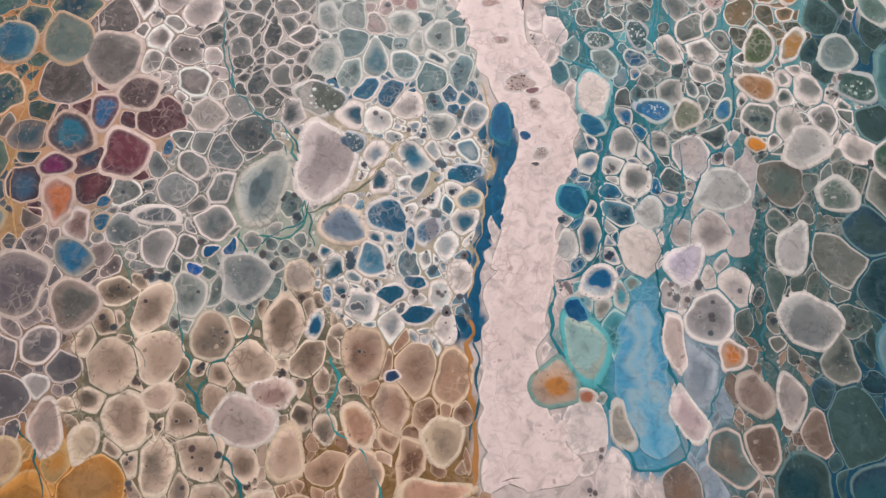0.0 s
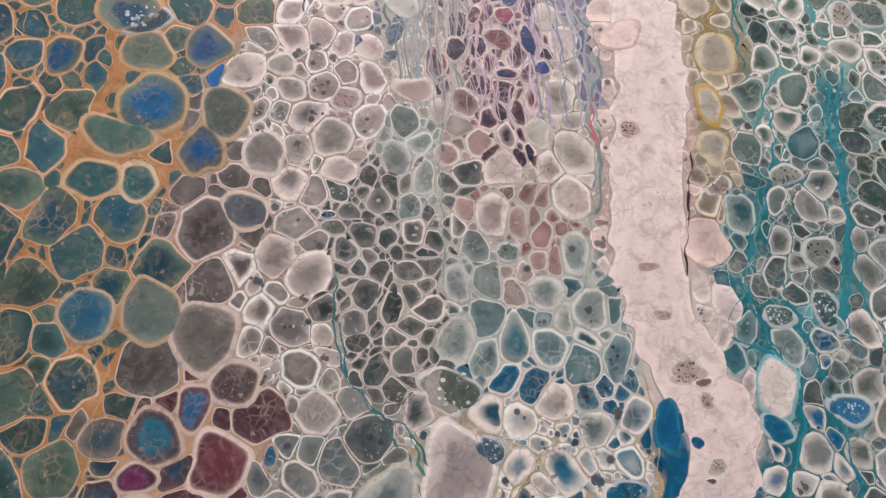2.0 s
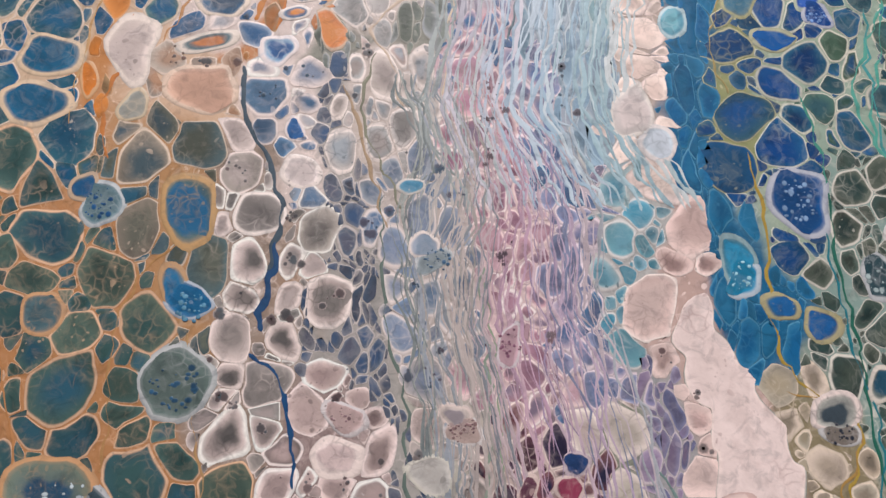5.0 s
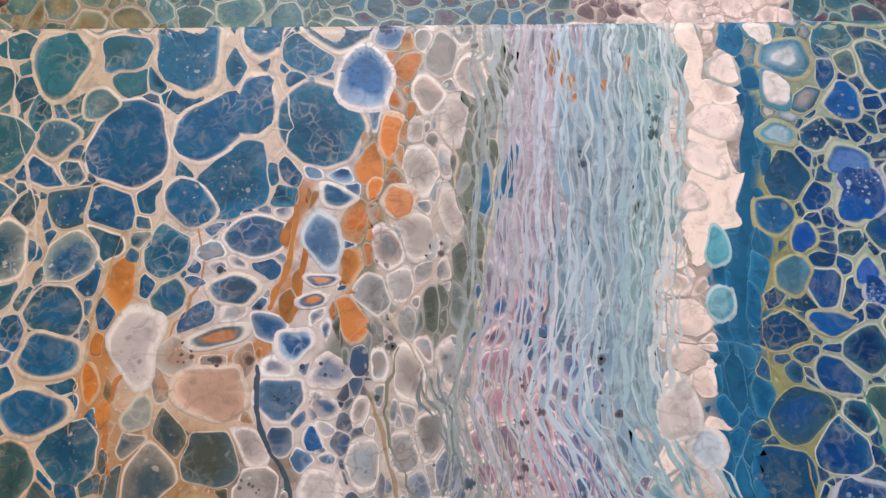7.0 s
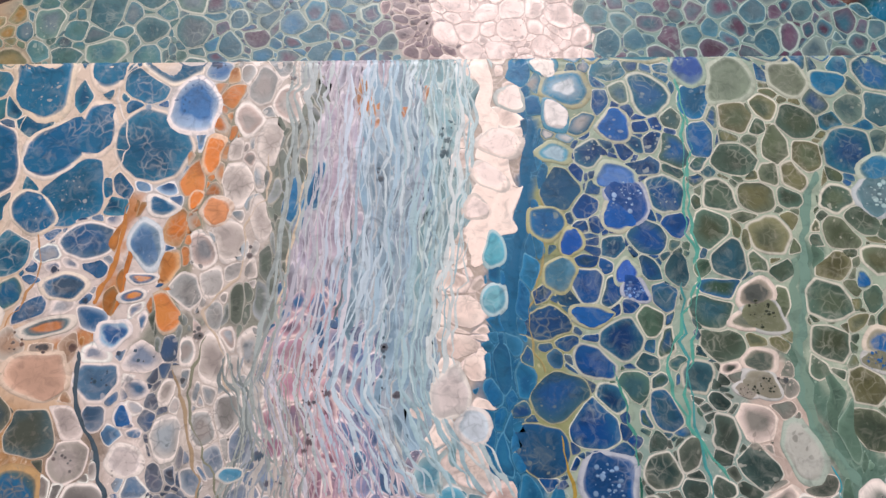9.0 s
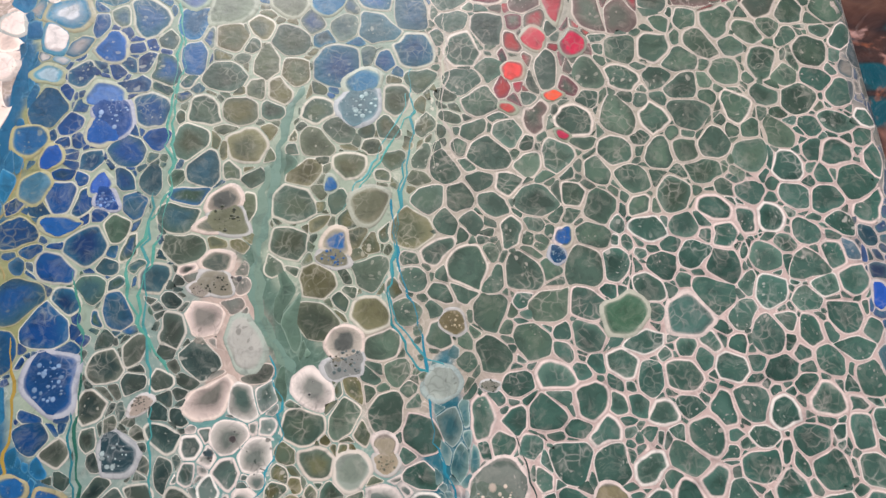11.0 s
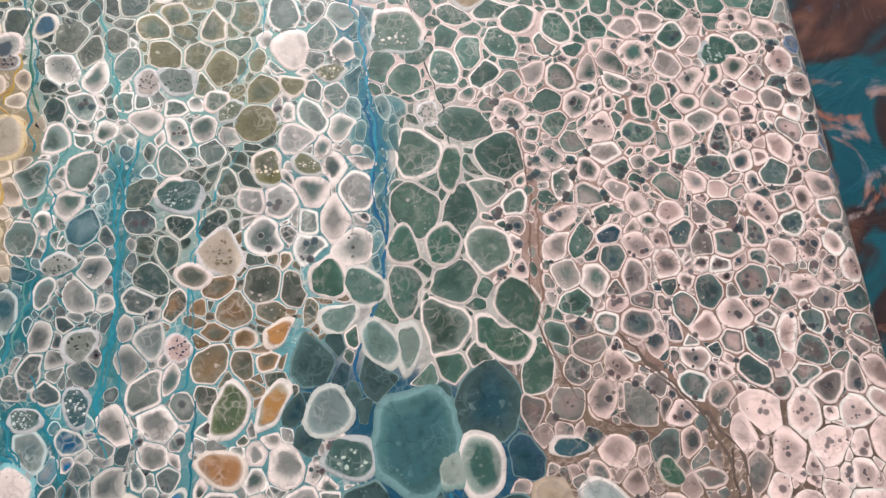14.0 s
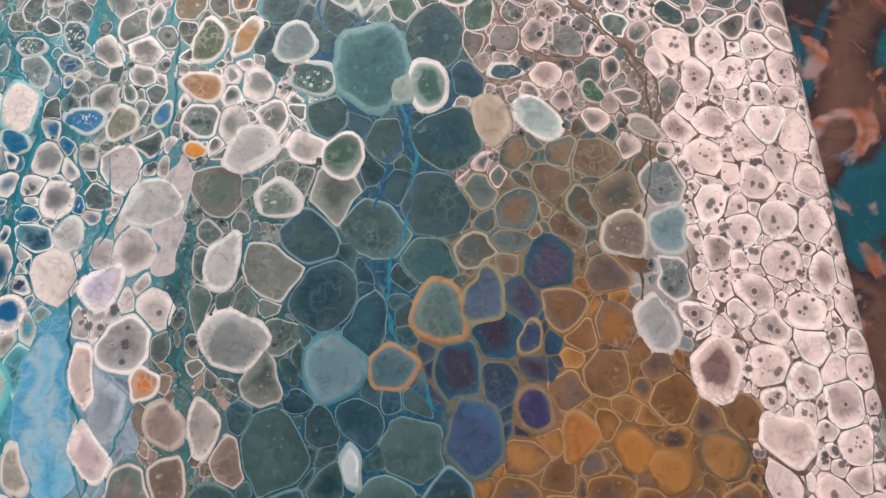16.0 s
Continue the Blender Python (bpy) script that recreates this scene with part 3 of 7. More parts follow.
stream("olivegreen", (0.027, 0.191, 0.013), (0.034, 0.160, 0.013), (0.016, 0.170, 0.009), (0.024, 0.222, 0.007), (0.050, 0.272, 0.009))
stream("tealdark", (0.072, 0.242, 0.003), (0.072, 0.200, 0.003), (0.079, 0.155, 0.003), (0.081, 0.124, 0.003), (0.079, 0.101, 0.003), (0.076, 0.061, 0.003))
stream("bigteal", (0.082, 0.014, 0.018), (0.091, -0.015, 0.011), (0.083, -0.040, 0.012), (0.080, 0.011, 0.021), (0.087, -0.033, 0.013), (0.073, -0.059, 0.013), (0.056, -0.100, 0.017), (0.046, -0.127, 0.014), (0.078, -0.131, 0.014))
stream("greenwhite", (0.113, 0.196, 0.024), (0.143, 0.217, 0.027), (0.172, 0.258, 0.035), (0.125, 0.260, 0.028), (0.183, 0.189, 0.024), (0.135, 0.167, 0.020))
stream("greenlarge", (0.094, 0.080, 0.013), (0.090, 0.048, 0.013), (0.120, 0.045, 0.010), (0.112, 0.115, 0.012), (0.109, 0.110, 0.011))
stream("greenrose", (0.153, 0.139, 0.022), (0.178, 0.108, 0.020), (0.196, 0.143, 0.019), (0.155, 0.100, 0.023), (0.140, 0.075, 0.015))
stream("whiterose", (0.209, 0.081, 0.025), (0.212, 0.043, 0.021), (0.170, 0.055, 0.013), (0.186, 0.025, 0.013), (0.230, 0.106, 0.021), (0.232, 0.016, 0.017))
stream("whiteedge", (0.237, -0.031, 0.018), (0.226, -0.005, 0.019), (0.213, -0.066, 0.016), (0.223, -0.095, 0.019), (0.199, -0.105, 0.008), (0.233, -0.128, 0.014), (0.220, -0.156, 0.014), (0.230, -0.017, 0.017), (0.239, -0.054, 0.012))
stream("roseveins", (0.142, 0.024, 0.011), (0.162, 0.013, 0.010), (0.181, 0.002, 0.010), (0.141, 0.020, 0.012), (0.181, -0.020, 0.009), (0.151, -0.012, 0.011), (0.123, -0.028, 0.011))
stream("browncells", (0.144, -0.040, 0.013), (0.146, -0.067, 0.015), (0.124, -0.065, 0.013), (0.160, -0.028, 0.014), (0.169, -0.061, 0.009))
stream("orangebrown", (0.156, -0.100, 0.015), (0.161, -0.134, 0.022), (0.134, -0.143, 0.016), (0.195, -0.154, 0.012), (0.116, -0.152, 0.012))
stream("indigo", (0.106, -0.106, 0.012), (0.109, -0.131, 0.012), (0.126, -0.113, 0.010), (0.141, -0.074, 0.006))
stream("greyblob", (0.180, -0.098, 0.008), (0.189, -0.064, 0.008))
stream("edgeblue", (0.245, 0.271, 0.009), (0.246, 0.222, 0.006), (0.246, 0.178, 0.005))
stream("bluebig", (-0.248, 0.391, 0.024), (-0.232, 0.403, 0.018), (-0.257, 0.344, 0.011), (-0.228, 0.368, 0.010))
stream("tealbig", (-0.289, 0.403, 0.022), (-0.326, 0.404, 0.021), (-0.296, 0.372, 0.013), (-0.322, 0.371, 0.011))
stream("tealmid", (-0.307, 0.345, 0.020), (-0.280, 0.326, 0.016), (-0.300, 0.305, 0.014), (-0.317, 0.323, 0.014), (-0.303, 0.299, 0.015), (-0.299, 0.283, 0.016), (-0.294, 0.261, 0.014), (-0.300, 0.276, 0.010))
stream("whiteblue", (-0.244, 0.339, 0.009), (-0.244, 0.317, 0.011), (-0.218, 0.335, 0.008), (-0.218, 0.313, 0.009), (-0.225, 0.298, 0.008), (-0.224, 0.294, 0.009), (-0.220, 0.273, 0.007), (-0.217, 0.258, 0.008))
stream("bluepod", (-0.205, 0.392, 0.011), (-0.211, 0.361, 0.008))
stream("peachpod", (-0.250, 0.288, 0.012), (-0.270, 0.296, 0.008), (-0.275, 0.311, 0.007), (-0.270, 0.304, 0.007))
stream("orange", (-0.188, 0.400, 0.004), (-0.194, 0.369, 0.004), (-0.198, 0.346, 0.005), (-0.202, 0.329, 0.004), (-0.209, 0.307, 0.003))
stream("orangethin", (-0.222, 0.346, 0.003), (-0.230, 0.317, 0.003), (-0.236, 0.300, 0.003), (-0.231, 0.302, 0.003))
stream("orangeleft", (-0.275, 0.331, 0.003), (-0.280, 0.305, 0.003), (-0.286, 0.291, 0.005), (-0.283, 0.275, 0.005))
stream("whitegrey", (-0.177, 0.395, 0.009), (-0.178, 0.373, 0.008), (-0.186, 0.349, 0.007), (-0.187, 0.328, 0.007), (-0.191, 0.310, 0.007), (-0.195, 0.293, 0.008), (-0.195, 0.283, 0.009), (-0.187, 0.265, 0.007))
stream("olivestreak", (-0.163, 0.395, 0.004), (-0.167, 0.366, 0.005), (-0.172, 0.333, 0.004), (-0.175, 0.311, 0.004), (-0.211, 0.295, 0.004), (-0.212, 0.296, 0.005))
stream("lilacstreak", (-0.143, 0.397, 0.007), (-0.147, 0.368, 0.008), (-0.153, 0.344, 0.008), (-0.154, 0.322, 0.006))
stream("orangefleck", (-0.136, 0.390, 0.004), (-0.133, 0.375, 0.003), (-0.111, 0.394, 0.003))
stream("pinkblue", (-0.161, 0.307, 0.007), (-0.152, 0.307, 0.007), (-0.161, 0.292, 0.008), (-0.152, 0.299, 0.007))
stream("blueshard", (-0.159, 0.337, 0.004), (-0.159, 0.356, 0.003))
stream("bluestreak", (-0.127, 0.379, 0.009), (-0.127, 0.351, 0.009), (-0.130, 0.328, 0.012), (-0.138, 0.303, 0.009), (-0.125, 0.299, 0.009), (-0.127, 0.284, 0.010), (-0.129, 0.263, 0.010))
stream("mintstreak", (-0.109, 0.358, 0.006), (-0.114, 0.335, 0.008), (-0.104, 0.383, 0.005), (-0.114, 0.409, 0.009), (-0.115, 0.313, 0.006), (-0.118, 0.254, 0.007))
stream("whitestrip", (-0.097, 0.408, 0.003), (-0.086, 0.389, 0.006), (-0.092, 0.366, 0.008), (-0.096, 0.350, 0.007), (-0.101, 0.333, 0.004), (-0.103, 0.316, 0.007), (-0.107, 0.300, 0.008), (-0.109, 0.271, 0.007), (-0.103, 0.261, 0.004))
stream("bluevertical", (-0.078, 0.399, 0.003), (-0.078, 0.357, 0.003), (-0.084, 0.330, 0.004), (-0.087, 0.312, 0.005), (-0.094, 0.287, 0.006), (-0.096, 0.269, 0.005), (-0.084, 0.239, 0.008), (-0.081, 0.202, 0.007))
stream("bluewhite", (-0.066, 0.397, 0.009), (-0.065, 0.380, 0.009), (-0.065, 0.365, 0.005))
stream("bluegold", (-0.069, 0.341, 0.008), (-0.065, 0.322, 0.009), (-0.073, 0.297, 0.009), (-0.073, 0.293, 0.009), (-0.074, 0.265, 0.011), (-0.061, 0.274, 0.010))
stream("bluedeep", (-0.043, 0.369, 0.014), (-0.053, 0.337, 0.012), (-0.053, 0.304, 0.013), (-0.047, 0.336, 0.013), (-0.062, 0.307, 0.010), (-0.067, 0.279, 0.009), (-0.056, 0.292, 0.015), (-0.061, 0.257, 0.010), (-0.063, 0.243, 0.012))
stream("tealtop", (-0.034, 0.405, 0.012), (-0.012, 0.391, 0.013), (0.050, 0.386, 0.012), (0.053, 0.364, 0.011), (0.011, 0.403, 0.009))
stream("greenblue", (-0.022, 0.313, 0.010), (-0.035, 0.281, 0.010), (-0.013, 0.360, 0.011), (-0.039, 0.254, 0.010), (-0.049, 0.281, 0.008), (-0.034, 0.269, 0.009))
stream("greencream", (0.003, 0.333, 0.013), (0.009, 0.375, 0.014), (-0.007, 0.291, 0.010), (0.030, 0.302, 0.010), (0.024, 0.273, 0.010), (0.059, 0.304, 0.013), (0.044, 0.272, 0.010), (0.067, 0.335, 0.011))
stream("sagevein", (0.017, 0.319, 0.003), (0.011, 0.290, 0.004), (0.008, 0.270, 0.005), (0.018, 0.249, 0.006), (0.009, 0.286, 0.005), (0.017, 0.249, 0.005))
stream("greyrosepod", (-0.007, 0.283, 0.010), (0.004, 0.250, 0.009))
stream("greenfar", (0.084, 0.299, 0.017), (0.106, 0.306, 0.017), (0.124, 0.263, 0.027), (0.156, 0.317, 0.027), (0.078, 0.258, 0.018), (0.175, 0.359, 0.018), (0.089, 0.370, 0.009))
stream("redcells", (0.116, 0.366, 0.011), (0.132, 0.381, 0.012), (0.121, 0.342, 0.009), (0.126, 0.396, 0.011), (0.178, 0.397, 0.015))
stream("ovalolive", (ASIDE + -0.342, 0.442, 0.015), (ASIDE + -0.306, 0.449, 0.020), (ASIDE + -0.311, 0.437, 0.017))
stream("ovalteal", (ASIDE + -0.268, 0.458, 0.020), (ASIDE + -0.250, 0.471, 0.020), (ASIDE + -0.232, 0.445, 0.016), (ASIDE + -0.223, 0.473, 0.014))
stream("ovalmix", (ASIDE + -0.187, 0.446, 0.018), (ASIDE + -0.172, 0.469, 0.018), (ASIDE + -0.151, 0.445, 0.016), (ASIDE + -0.154, 0.471, 0.014))
stream("ovalrose", (ASIDE + -0.121, 0.444, 0.006), (ASIDE + -0.129, 0.463, 0.007), (ASIDE + -0.113, 0.434, 0.007))
stream("ovalwhite", (ASIDE + -0.130, 0.481, 0.007), (ASIDE + -0.112, 0.465, 0.009), (ASIDE + -0.089, 0.446, 0.014), (ASIDE + -0.066, 0.466, 0.019), (ASIDE + -0.075, 0.433, 0.019), (ASIDE + -0.055, 0.456, 0.011))
stream("ovalright", (ASIDE + -0.032, 0.455, 0.012), (ASIDE + -0.019, 0.439, 0.014), (ASIDE + -0.017, 0.473, 0.012), (ASIDE + 0.013, 0.446, 0.015), (ASIDE + 0.051, 0.445, 0.016), (ASIDE + 0.076, 0.438, 0.016))
stream("edgegrey", (0.263, -0.190, 0.005), (0.263, -0.140, 0.006), (0.263, -0.090, 0.005), (0.263, -0.040, 0.005), (0.264, 0.010, 0.007), (0.263, 0.060, 0.008), (0.263, 0.110, 0.008), (0.263, 0.160, 0.008), (0.263, 0.210, 0.008), (0.263, 0.260, 0.007), (0.264, 0.310, 0.006), (0.264, 0.360, 0.006))

SEG_NAMES = [s[0] for s in STREAMS]
SEG = np.array([s[1:] for s in STREAMS])
NAME_ID = {n: i for i, n in enumerate(PALETTES)}
NAME_LIST = list(PALETTES)
SEG_ID = np.array([NAME_ID[n] for n in SEG_NAMES])


def wobble(points, scale, amount, seed):
    """Offsets from smooth value noise for an (n, 2) array, by sums of turned sines."""
    rng = np.random.RandomState(seed)
    out = np.zeros_like(points)
    for k in range(10):
        turn, phase, f = rng.rand() * 6.28, rng.rand(2) * 6.28, scale * (0.6 + 1.4 * rng.rand())
        s = points[:, 0] * math.cos(turn) * f + points[:, 1] * math.sin(turn) * f
        out[:, 0] += np.sin(s + phase[0])
        out[:, 1] += np.cos(s + phase[1])
    return out * amount / 2.2


def swirl(points):
    """The slow drag of the wet paint that bends all cells alike."""
    return wobble(points, 150, 0.0011, 31) + wobble(points, 420, 0.00022, 32)


def nearness(points):
    """For each point the scaled distance to every palette's nearest run."""
    p = points + wobble(points, 150, 0.0022, 3) + wobble(points, 500, 0.0010, 4)
    best = np.full((len(PALETTES), len(p)), 99.0)
    for (ax, ay, aw, bx, by, bw), i in zip(SEG, SEG_ID):
        d = np.array([bx - ax, by - ay])
        t = np.clip(((p[:, 0] - ax) * d[0] + (p[:, 1] - ay) * d[1]) / max(d @ d, 1e-9), 0, 1)
        off = np.hypot(p[:, 0] - ax - t * d[0], p[:, 1] - ay - t * d[1]) / (aw + t * (bw - aw))
        best[i] = np.minimum(best[i], off)
    return best


def wrap(u, v, h=0.0):
    """From the flat plan of the paint film to its place on the canvas, bent over the canvas edges."""
    def bend(s, low, high, r):
        if s > high - r:
            a = (s - high + r) / r
            return (high - r + r * math.sin(a), r * (1 - math.cos(a)), math.sin(a)) if a < math.pi / 2 else (high, r + (a - math.pi / 2) * r, 1.0)
        if s < low + r:
            x, d, n = bend(low + high - s, low, high, r)
            return low + high - x, d, -n
        return s, 0.0, 0.0
    v = v + 0.018 * (u + 0.05)
    x, dx, nx = bend(u, EDGE_LEFT, EDGE_RIGHT, ROUND_X)
    y, dy, ny = bend(v, EDGE_LOW, EDGE_TOP, ROUND_Y)
    y -= 0.018 * (x + 0.05)
    return (x + h * nx, y + h * ny, TOP_Z - max(dx, dy) + h * math.sqrt(max(0.0, 1 - nx * nx - ny * ny)))


SIDE = 0.016
FILM = (EDGE_LEFT - SIDE, EDGE_RIGHT + SIDE + 0.006, EDGE_LOW - SIDE, EDGE_TOP + SIDE)

painting = tagged(new("poured_painting"), "rectangular canvas with glossy poured acrylic cells, teal, white, orange", "painting")
painting.location = (0, 0, 0)


def film_sheet():
    """The paint film between the cells."""
    step = 0.0018
    us, vs = np.arange(FILM[0], FILM[1], step), np.arange(FILM[2], FILM[3], step)
    grid = np.stack(np.meshgrid(us, vs), -1).reshape(-1, 2)
    near = nearness(grid)
    weight = np.exp(-5.0 * (near - near.min(0)))
    weight /= weight.sum(0)
    lace = np.array([PALETTES[n]["lace"] for n in NAME_LIST])
    colours = weight.T @ lace
    verts = [wrap(u, v) for u, v in grid]
    n = len(us)
    faces = [(j * n + i, j * n + i + 1, (j + 1) * n + i + 1, (j + 1) * n + i) for j in range(len(vs) - 1) for i in range(n - 1)]
    accents = weight.T @ np.array([PALETTES[n]["rim"] for n in NAME_LIST])
    part("paint_film", mesh_of("paint_film", verts, faces, PAINT, colours, True, accents), painting, "glossy marbled paint film wrapped over the edges")


film_sheet()

HAND_CELLS, VEINS, BANDS, STRANDS = [], [], [], []


def cell(x, y, rx, ry, turn, body, core, rim, fill=0.55):
    """One large paint cell: centre, half axes in mm, turn in degrees, colours of body, middle and edge, reach of the middle."""
    HAND_CELLS.append((x, y, rx / 1000, ry / 1000, turn, lin(body), lin(core), lin(rim), fill))


def vein(colour, width, *places):
    """A thin line of paint through places (x, y); width in mm."""
    VEINS.append((0.78 * lin(colour), 0.85 * width / 1000, places))


cell(-0.168, 0.012, 8.9, 9.6, 0, "7a8078", "98928c", "d8d0c8", 0.75)
cell(-0.245, -0.008, 12.1, 10.5, 0, "5c3a44", "6a3a44", "d8c0b4", 0.6)
cell(-0.253, 0.010, 6.8, 9.0, 0, "5a4048", "2c5a80", "c8b0a4", 0.55)
cell(-0.268, -0.001, 8.6, 8.0, 0, "4c4448", "2a6478", "c4a898", 0.5)
cell(-0.272, -0.013, 6.7, 5.5, 0, "4a3040", "6a2c54", "c8b0a4", 0.5)
cell(-0.269, -0.029, 6.3, 11.6, -15, "9c7468", "b06a48", "c8b0a4", 0.5)
cell(-0.251, 0.035, 11.2, 12.8, 0, "76706c", "66625e", "c8b4a8", 0.6)
cell(-0.241, 0.017, 8.9, 8.5, 0, "5c4c4c", "504446", "c8b4a8", 0.6)
cell(-0.271, 0.042, 10.1, 12.4, 0, "66706a", "5c6a66", "b89c80", 0.6)
cell(-0.293, 0.041, 9.2, 9.3, 0, "3c6470", "2c5c74", "b8a088", 0.6)
cell(-0.263, -0.052, 7.4, 8.2, 0, "6c7478", "2c6484", "a8a094", 0.6)
cell(-0.282, -0.061, 11.9, 12.1, 0, "7c7270", "625c60", "c4b4a8", 0.6)
cell(-0.260, -0.071, 9.8, 9.5, 0, "7c7068", "5c5c58", "c8b4a8", 0.5)
cell(-0.252, -0.038, 3.6, 3.6, 0, "2c6478", "1c5470", "c0a890", 0.6)
cell(-0.228, -0.008, 3.3, 3.8, 0, "2c6480", "1c5878", "b89c88", 0.6)
cell(-0.252, -0.030, 3.2, 2.9, 0, "2c6480", "1c5878", "b89c88", 0.6)
cell(-0.210, -0.052, 3.5, 2.7, 20, "1c5c84", "145078", "d8c8c0", 0.7)
cell(-0.202, -0.051, 2.7, 4.4, -20, "1c5c84", "145078", "d8c8c0", 0.7)
cell(-0.216, -0.059, 3.0, 3.0, 0, "2c6490", "145494", "d8c8c0", 0.7)
cell(-0.230, -0.037, 9.0, 4.2, 0, "a09a94", "5c6468", "e0d4cc", 0.6)
cell(-0.191, -0.027, 9.3, 16.2, -20, "9ca09a", "5c6c70", "c0bcb0", 0.4)
cell(-0.164, -0.014, 13.0, 16.5, 0, "b8aca8", "988e8c", "e8dcd4", 0.5)
cell(-0.156, -0.008, 3.3, 3.5, 0, "5c6c7c", "3c5468", "b8b0ac", 0.6)
cell(-0.159, -0.044, 10.1, 7.7, 0, "a8a8a8", "6c7c8c", "dcc8b4", 0.6)
cell(-0.197, -0.062, 8.2, 9.3, 0, "8c8c8a", "6c7474", "c4c0b8", 0.6)
cell(-0.176, -0.063, 6.1, 7.0, 0, "b8a89c", "a09488", "d8c4ac", 0.6)
cell(-0.165, -0.071, 3.0, 4.2, 0, "5c8ca0", "2c6c90", "e0d0c4", 0.6)
cell(-0.169, -0.084, 3.9, 5.2, 0, "a4b0b0", "1c5474", "e4d4c8", 0.5)
cell(-0.140, -0.072, 6.3, 4.1, 10, "1c5c74", "145068", "dcd0c8", 0.7)
cell(-0.130, -0.081, 7.1, 4.5, 20, "1c6078", "104c68", "dcd0c8", 0.7)
cell(-0.131, -0.068, 4.9, 2.7, 10, "1c6078", "145470", "dcd0c8", 0.7)
cell(-0.142, -0.040, 8.2, 7.2, 0, "24607c", "1c5470", "d8d0c8", 0.7)
cell(-0.111, -0.025, 7.5, 3.8, 0, "2c6c84", "145c78", "d8d0c8", 0.7)
cell(-0.107, -0.035, 5.6, 5.0, 0, "7c8c90", "3c6c80", "d8c8b0", 0.5)
cell(-0.127, -0.027, 4.5, 4.5, 0, "4c6c78", "2c5c6c", "d0c8c0", 0.6)
cell(-0.132, -0.050, 2.2, 5.3, 0, "2c6884", "1c5878", "d8d0c8", 0.6)
cell(-0.127, -0.048, 3.3, 5.1, 0, "8c98a0", "4c6c84", "d8d0c8", 0.5)
cell(-0.141, -0.104, 3.0, 3.0, 0, "4c5c6c", "2c4464", "e0ccc0", 0.6)
cell(-0.155, -0.120, 6.7, 8.8, 20, "c4a488", "b48c74", "e0c8b0", 0.6)
cell(-0.185, -0.109, 8.8, 5.8, 0, "c4aca0", "9c8078", "e0d0c4", 0.4)
cell(-0.197, -0.118, 11.5, 9.4, 0, "b8a49c", "a89890", "d8ccc0", 0.6)
cell(-0.227, -0.107, 6.7, 6.2, 0, "c4ac98", "b49c8c", "dcc8b4", 0.5)
cell(-0.268, -0.115, 7.3, 11.5, 10, "b0988c", "988880", "d8c8bc", 0.6)
cell(-0.271, -0.101, 5.4, 5.4, 0, "a8a09c", "98908c", "d8d0c8", 0.6)
cell(-0.253, -0.123, 4.6, 6.9, 0, "c8b49c", "bca890", "dccab4", 0.6)
cell(-0.283, -0.128, 8.3, 7.3, 0, "b89c78", "a88c74", "c8b090", 0.6)
cell(-0.181, -0.131, 7.3, 10.4, 0, "c8b09c", "b89c88", "d8c0a4", 0.6)
cell(-0.122, -0.128, 7.3, 9.4, 0, "b8a48c", "a08c78", "dcc8b0", 0.5)
cell(-0.127, -0.147, 12.5, 5.0, 0, "c8a088", "b89078", "d8c0a4", 0.6)
cell(-0.059, -0.070, 6.7, 7.5, 0, "b0b4b4", "145a84", "e8dcd4", 0.5)
cell(-0.068, -0.095, 7.8, 13.4, 8, "a8b4a8", "90b0ac", "5cb0b4", 0.6)
cell(-0.070, -0.082, 4.1, 4.5, 0, "1c5c84", "0c4c78", "5c9cac", 0.8)
cell(-0.080, -0.110, 10.1, 8.7, 0, "b09c8c", "b87c44", "7c9c94", 0.35)
cell(-0.033, -0.095, 6.3, 11.7, 0, "c4b0a8", "b8a8a0", "e4d8d0", 0.6)
cell(-0.031, -0.125, 6.1, 10.8, 20, "c8b8b4", "b8a4a4", "e4dcd4", 0.5)
cell(-0.011, -0.102, 5.6, 7.4, -10, "a08470", "b87038", "dcd0c8", 0.4)
cell(0.020, -0.092, 11.7, 11.2, 0, "a0a09c", "787c7c", "d4ccc4", 0.6)
cell(0.021, -0.061, 6.5, 10.5, -15, "b0aeaa", "a8a6a2", "d0ccc4", 0.6)
cell(0.042, -0.040, 7.0, 8.0, 0, "8c908a", "5c6c64", "c8c4bc", 0.6)
cell(-0.036, -0.043, 6.5, 6.8, 0, "b8b4ae", "a8a8a4", "c4c8c4", 0.6)
cell(-0.057, -0.127, 4.3, 8.2, 0, "a89c8c", "8c8880", "c4c0b8", 0.6)
cell(-0.068, -0.115, 3.9, 3.9, 0, "b0a098", "a06850", "c8c0b4", 0.5)
cell(-0.066, -0.037, 7.0, 6.0, 0, "1c6484", "145878", "4c98a4", 0.8)
cell(-0.055, -0.004, 6.0, 5.2, 0, "2c7084", "0f5c7c", "a8b8b4", 0.7)
cell(0.010, -0.119, 6.1, 10.4, 0, "a89c94", "98908c", "d0c8c0", 0.6)
cell(-0.005, -0.118, 5.6, 7.6, 0, "8c7c74", "807068", "b0a498", 0.6)
cell(0.034, -0.019, 9.2, 8.8, 0, "b4b0aa", "9c9c98", "d4ccc4", 0.5)
cell(0.001, 0.000, 5.0, 4.7, 0, "5c7c78", "2c6c94", "c4c4bc", 0.6)
cell(0.012, -0.016, 3.9, 2.8, 0, "9c7448", "c88030", "c8b8a8", 0.6)
cell(-0.083, -0.008, 2.1, 2.3, 0, "145c84", "145078", "d0c8c4", 0.8)
cell(-0.093, -0.003, 4.2, 9.3, 12, "0f5c84", "0c5880", "2c7088", 0.8)
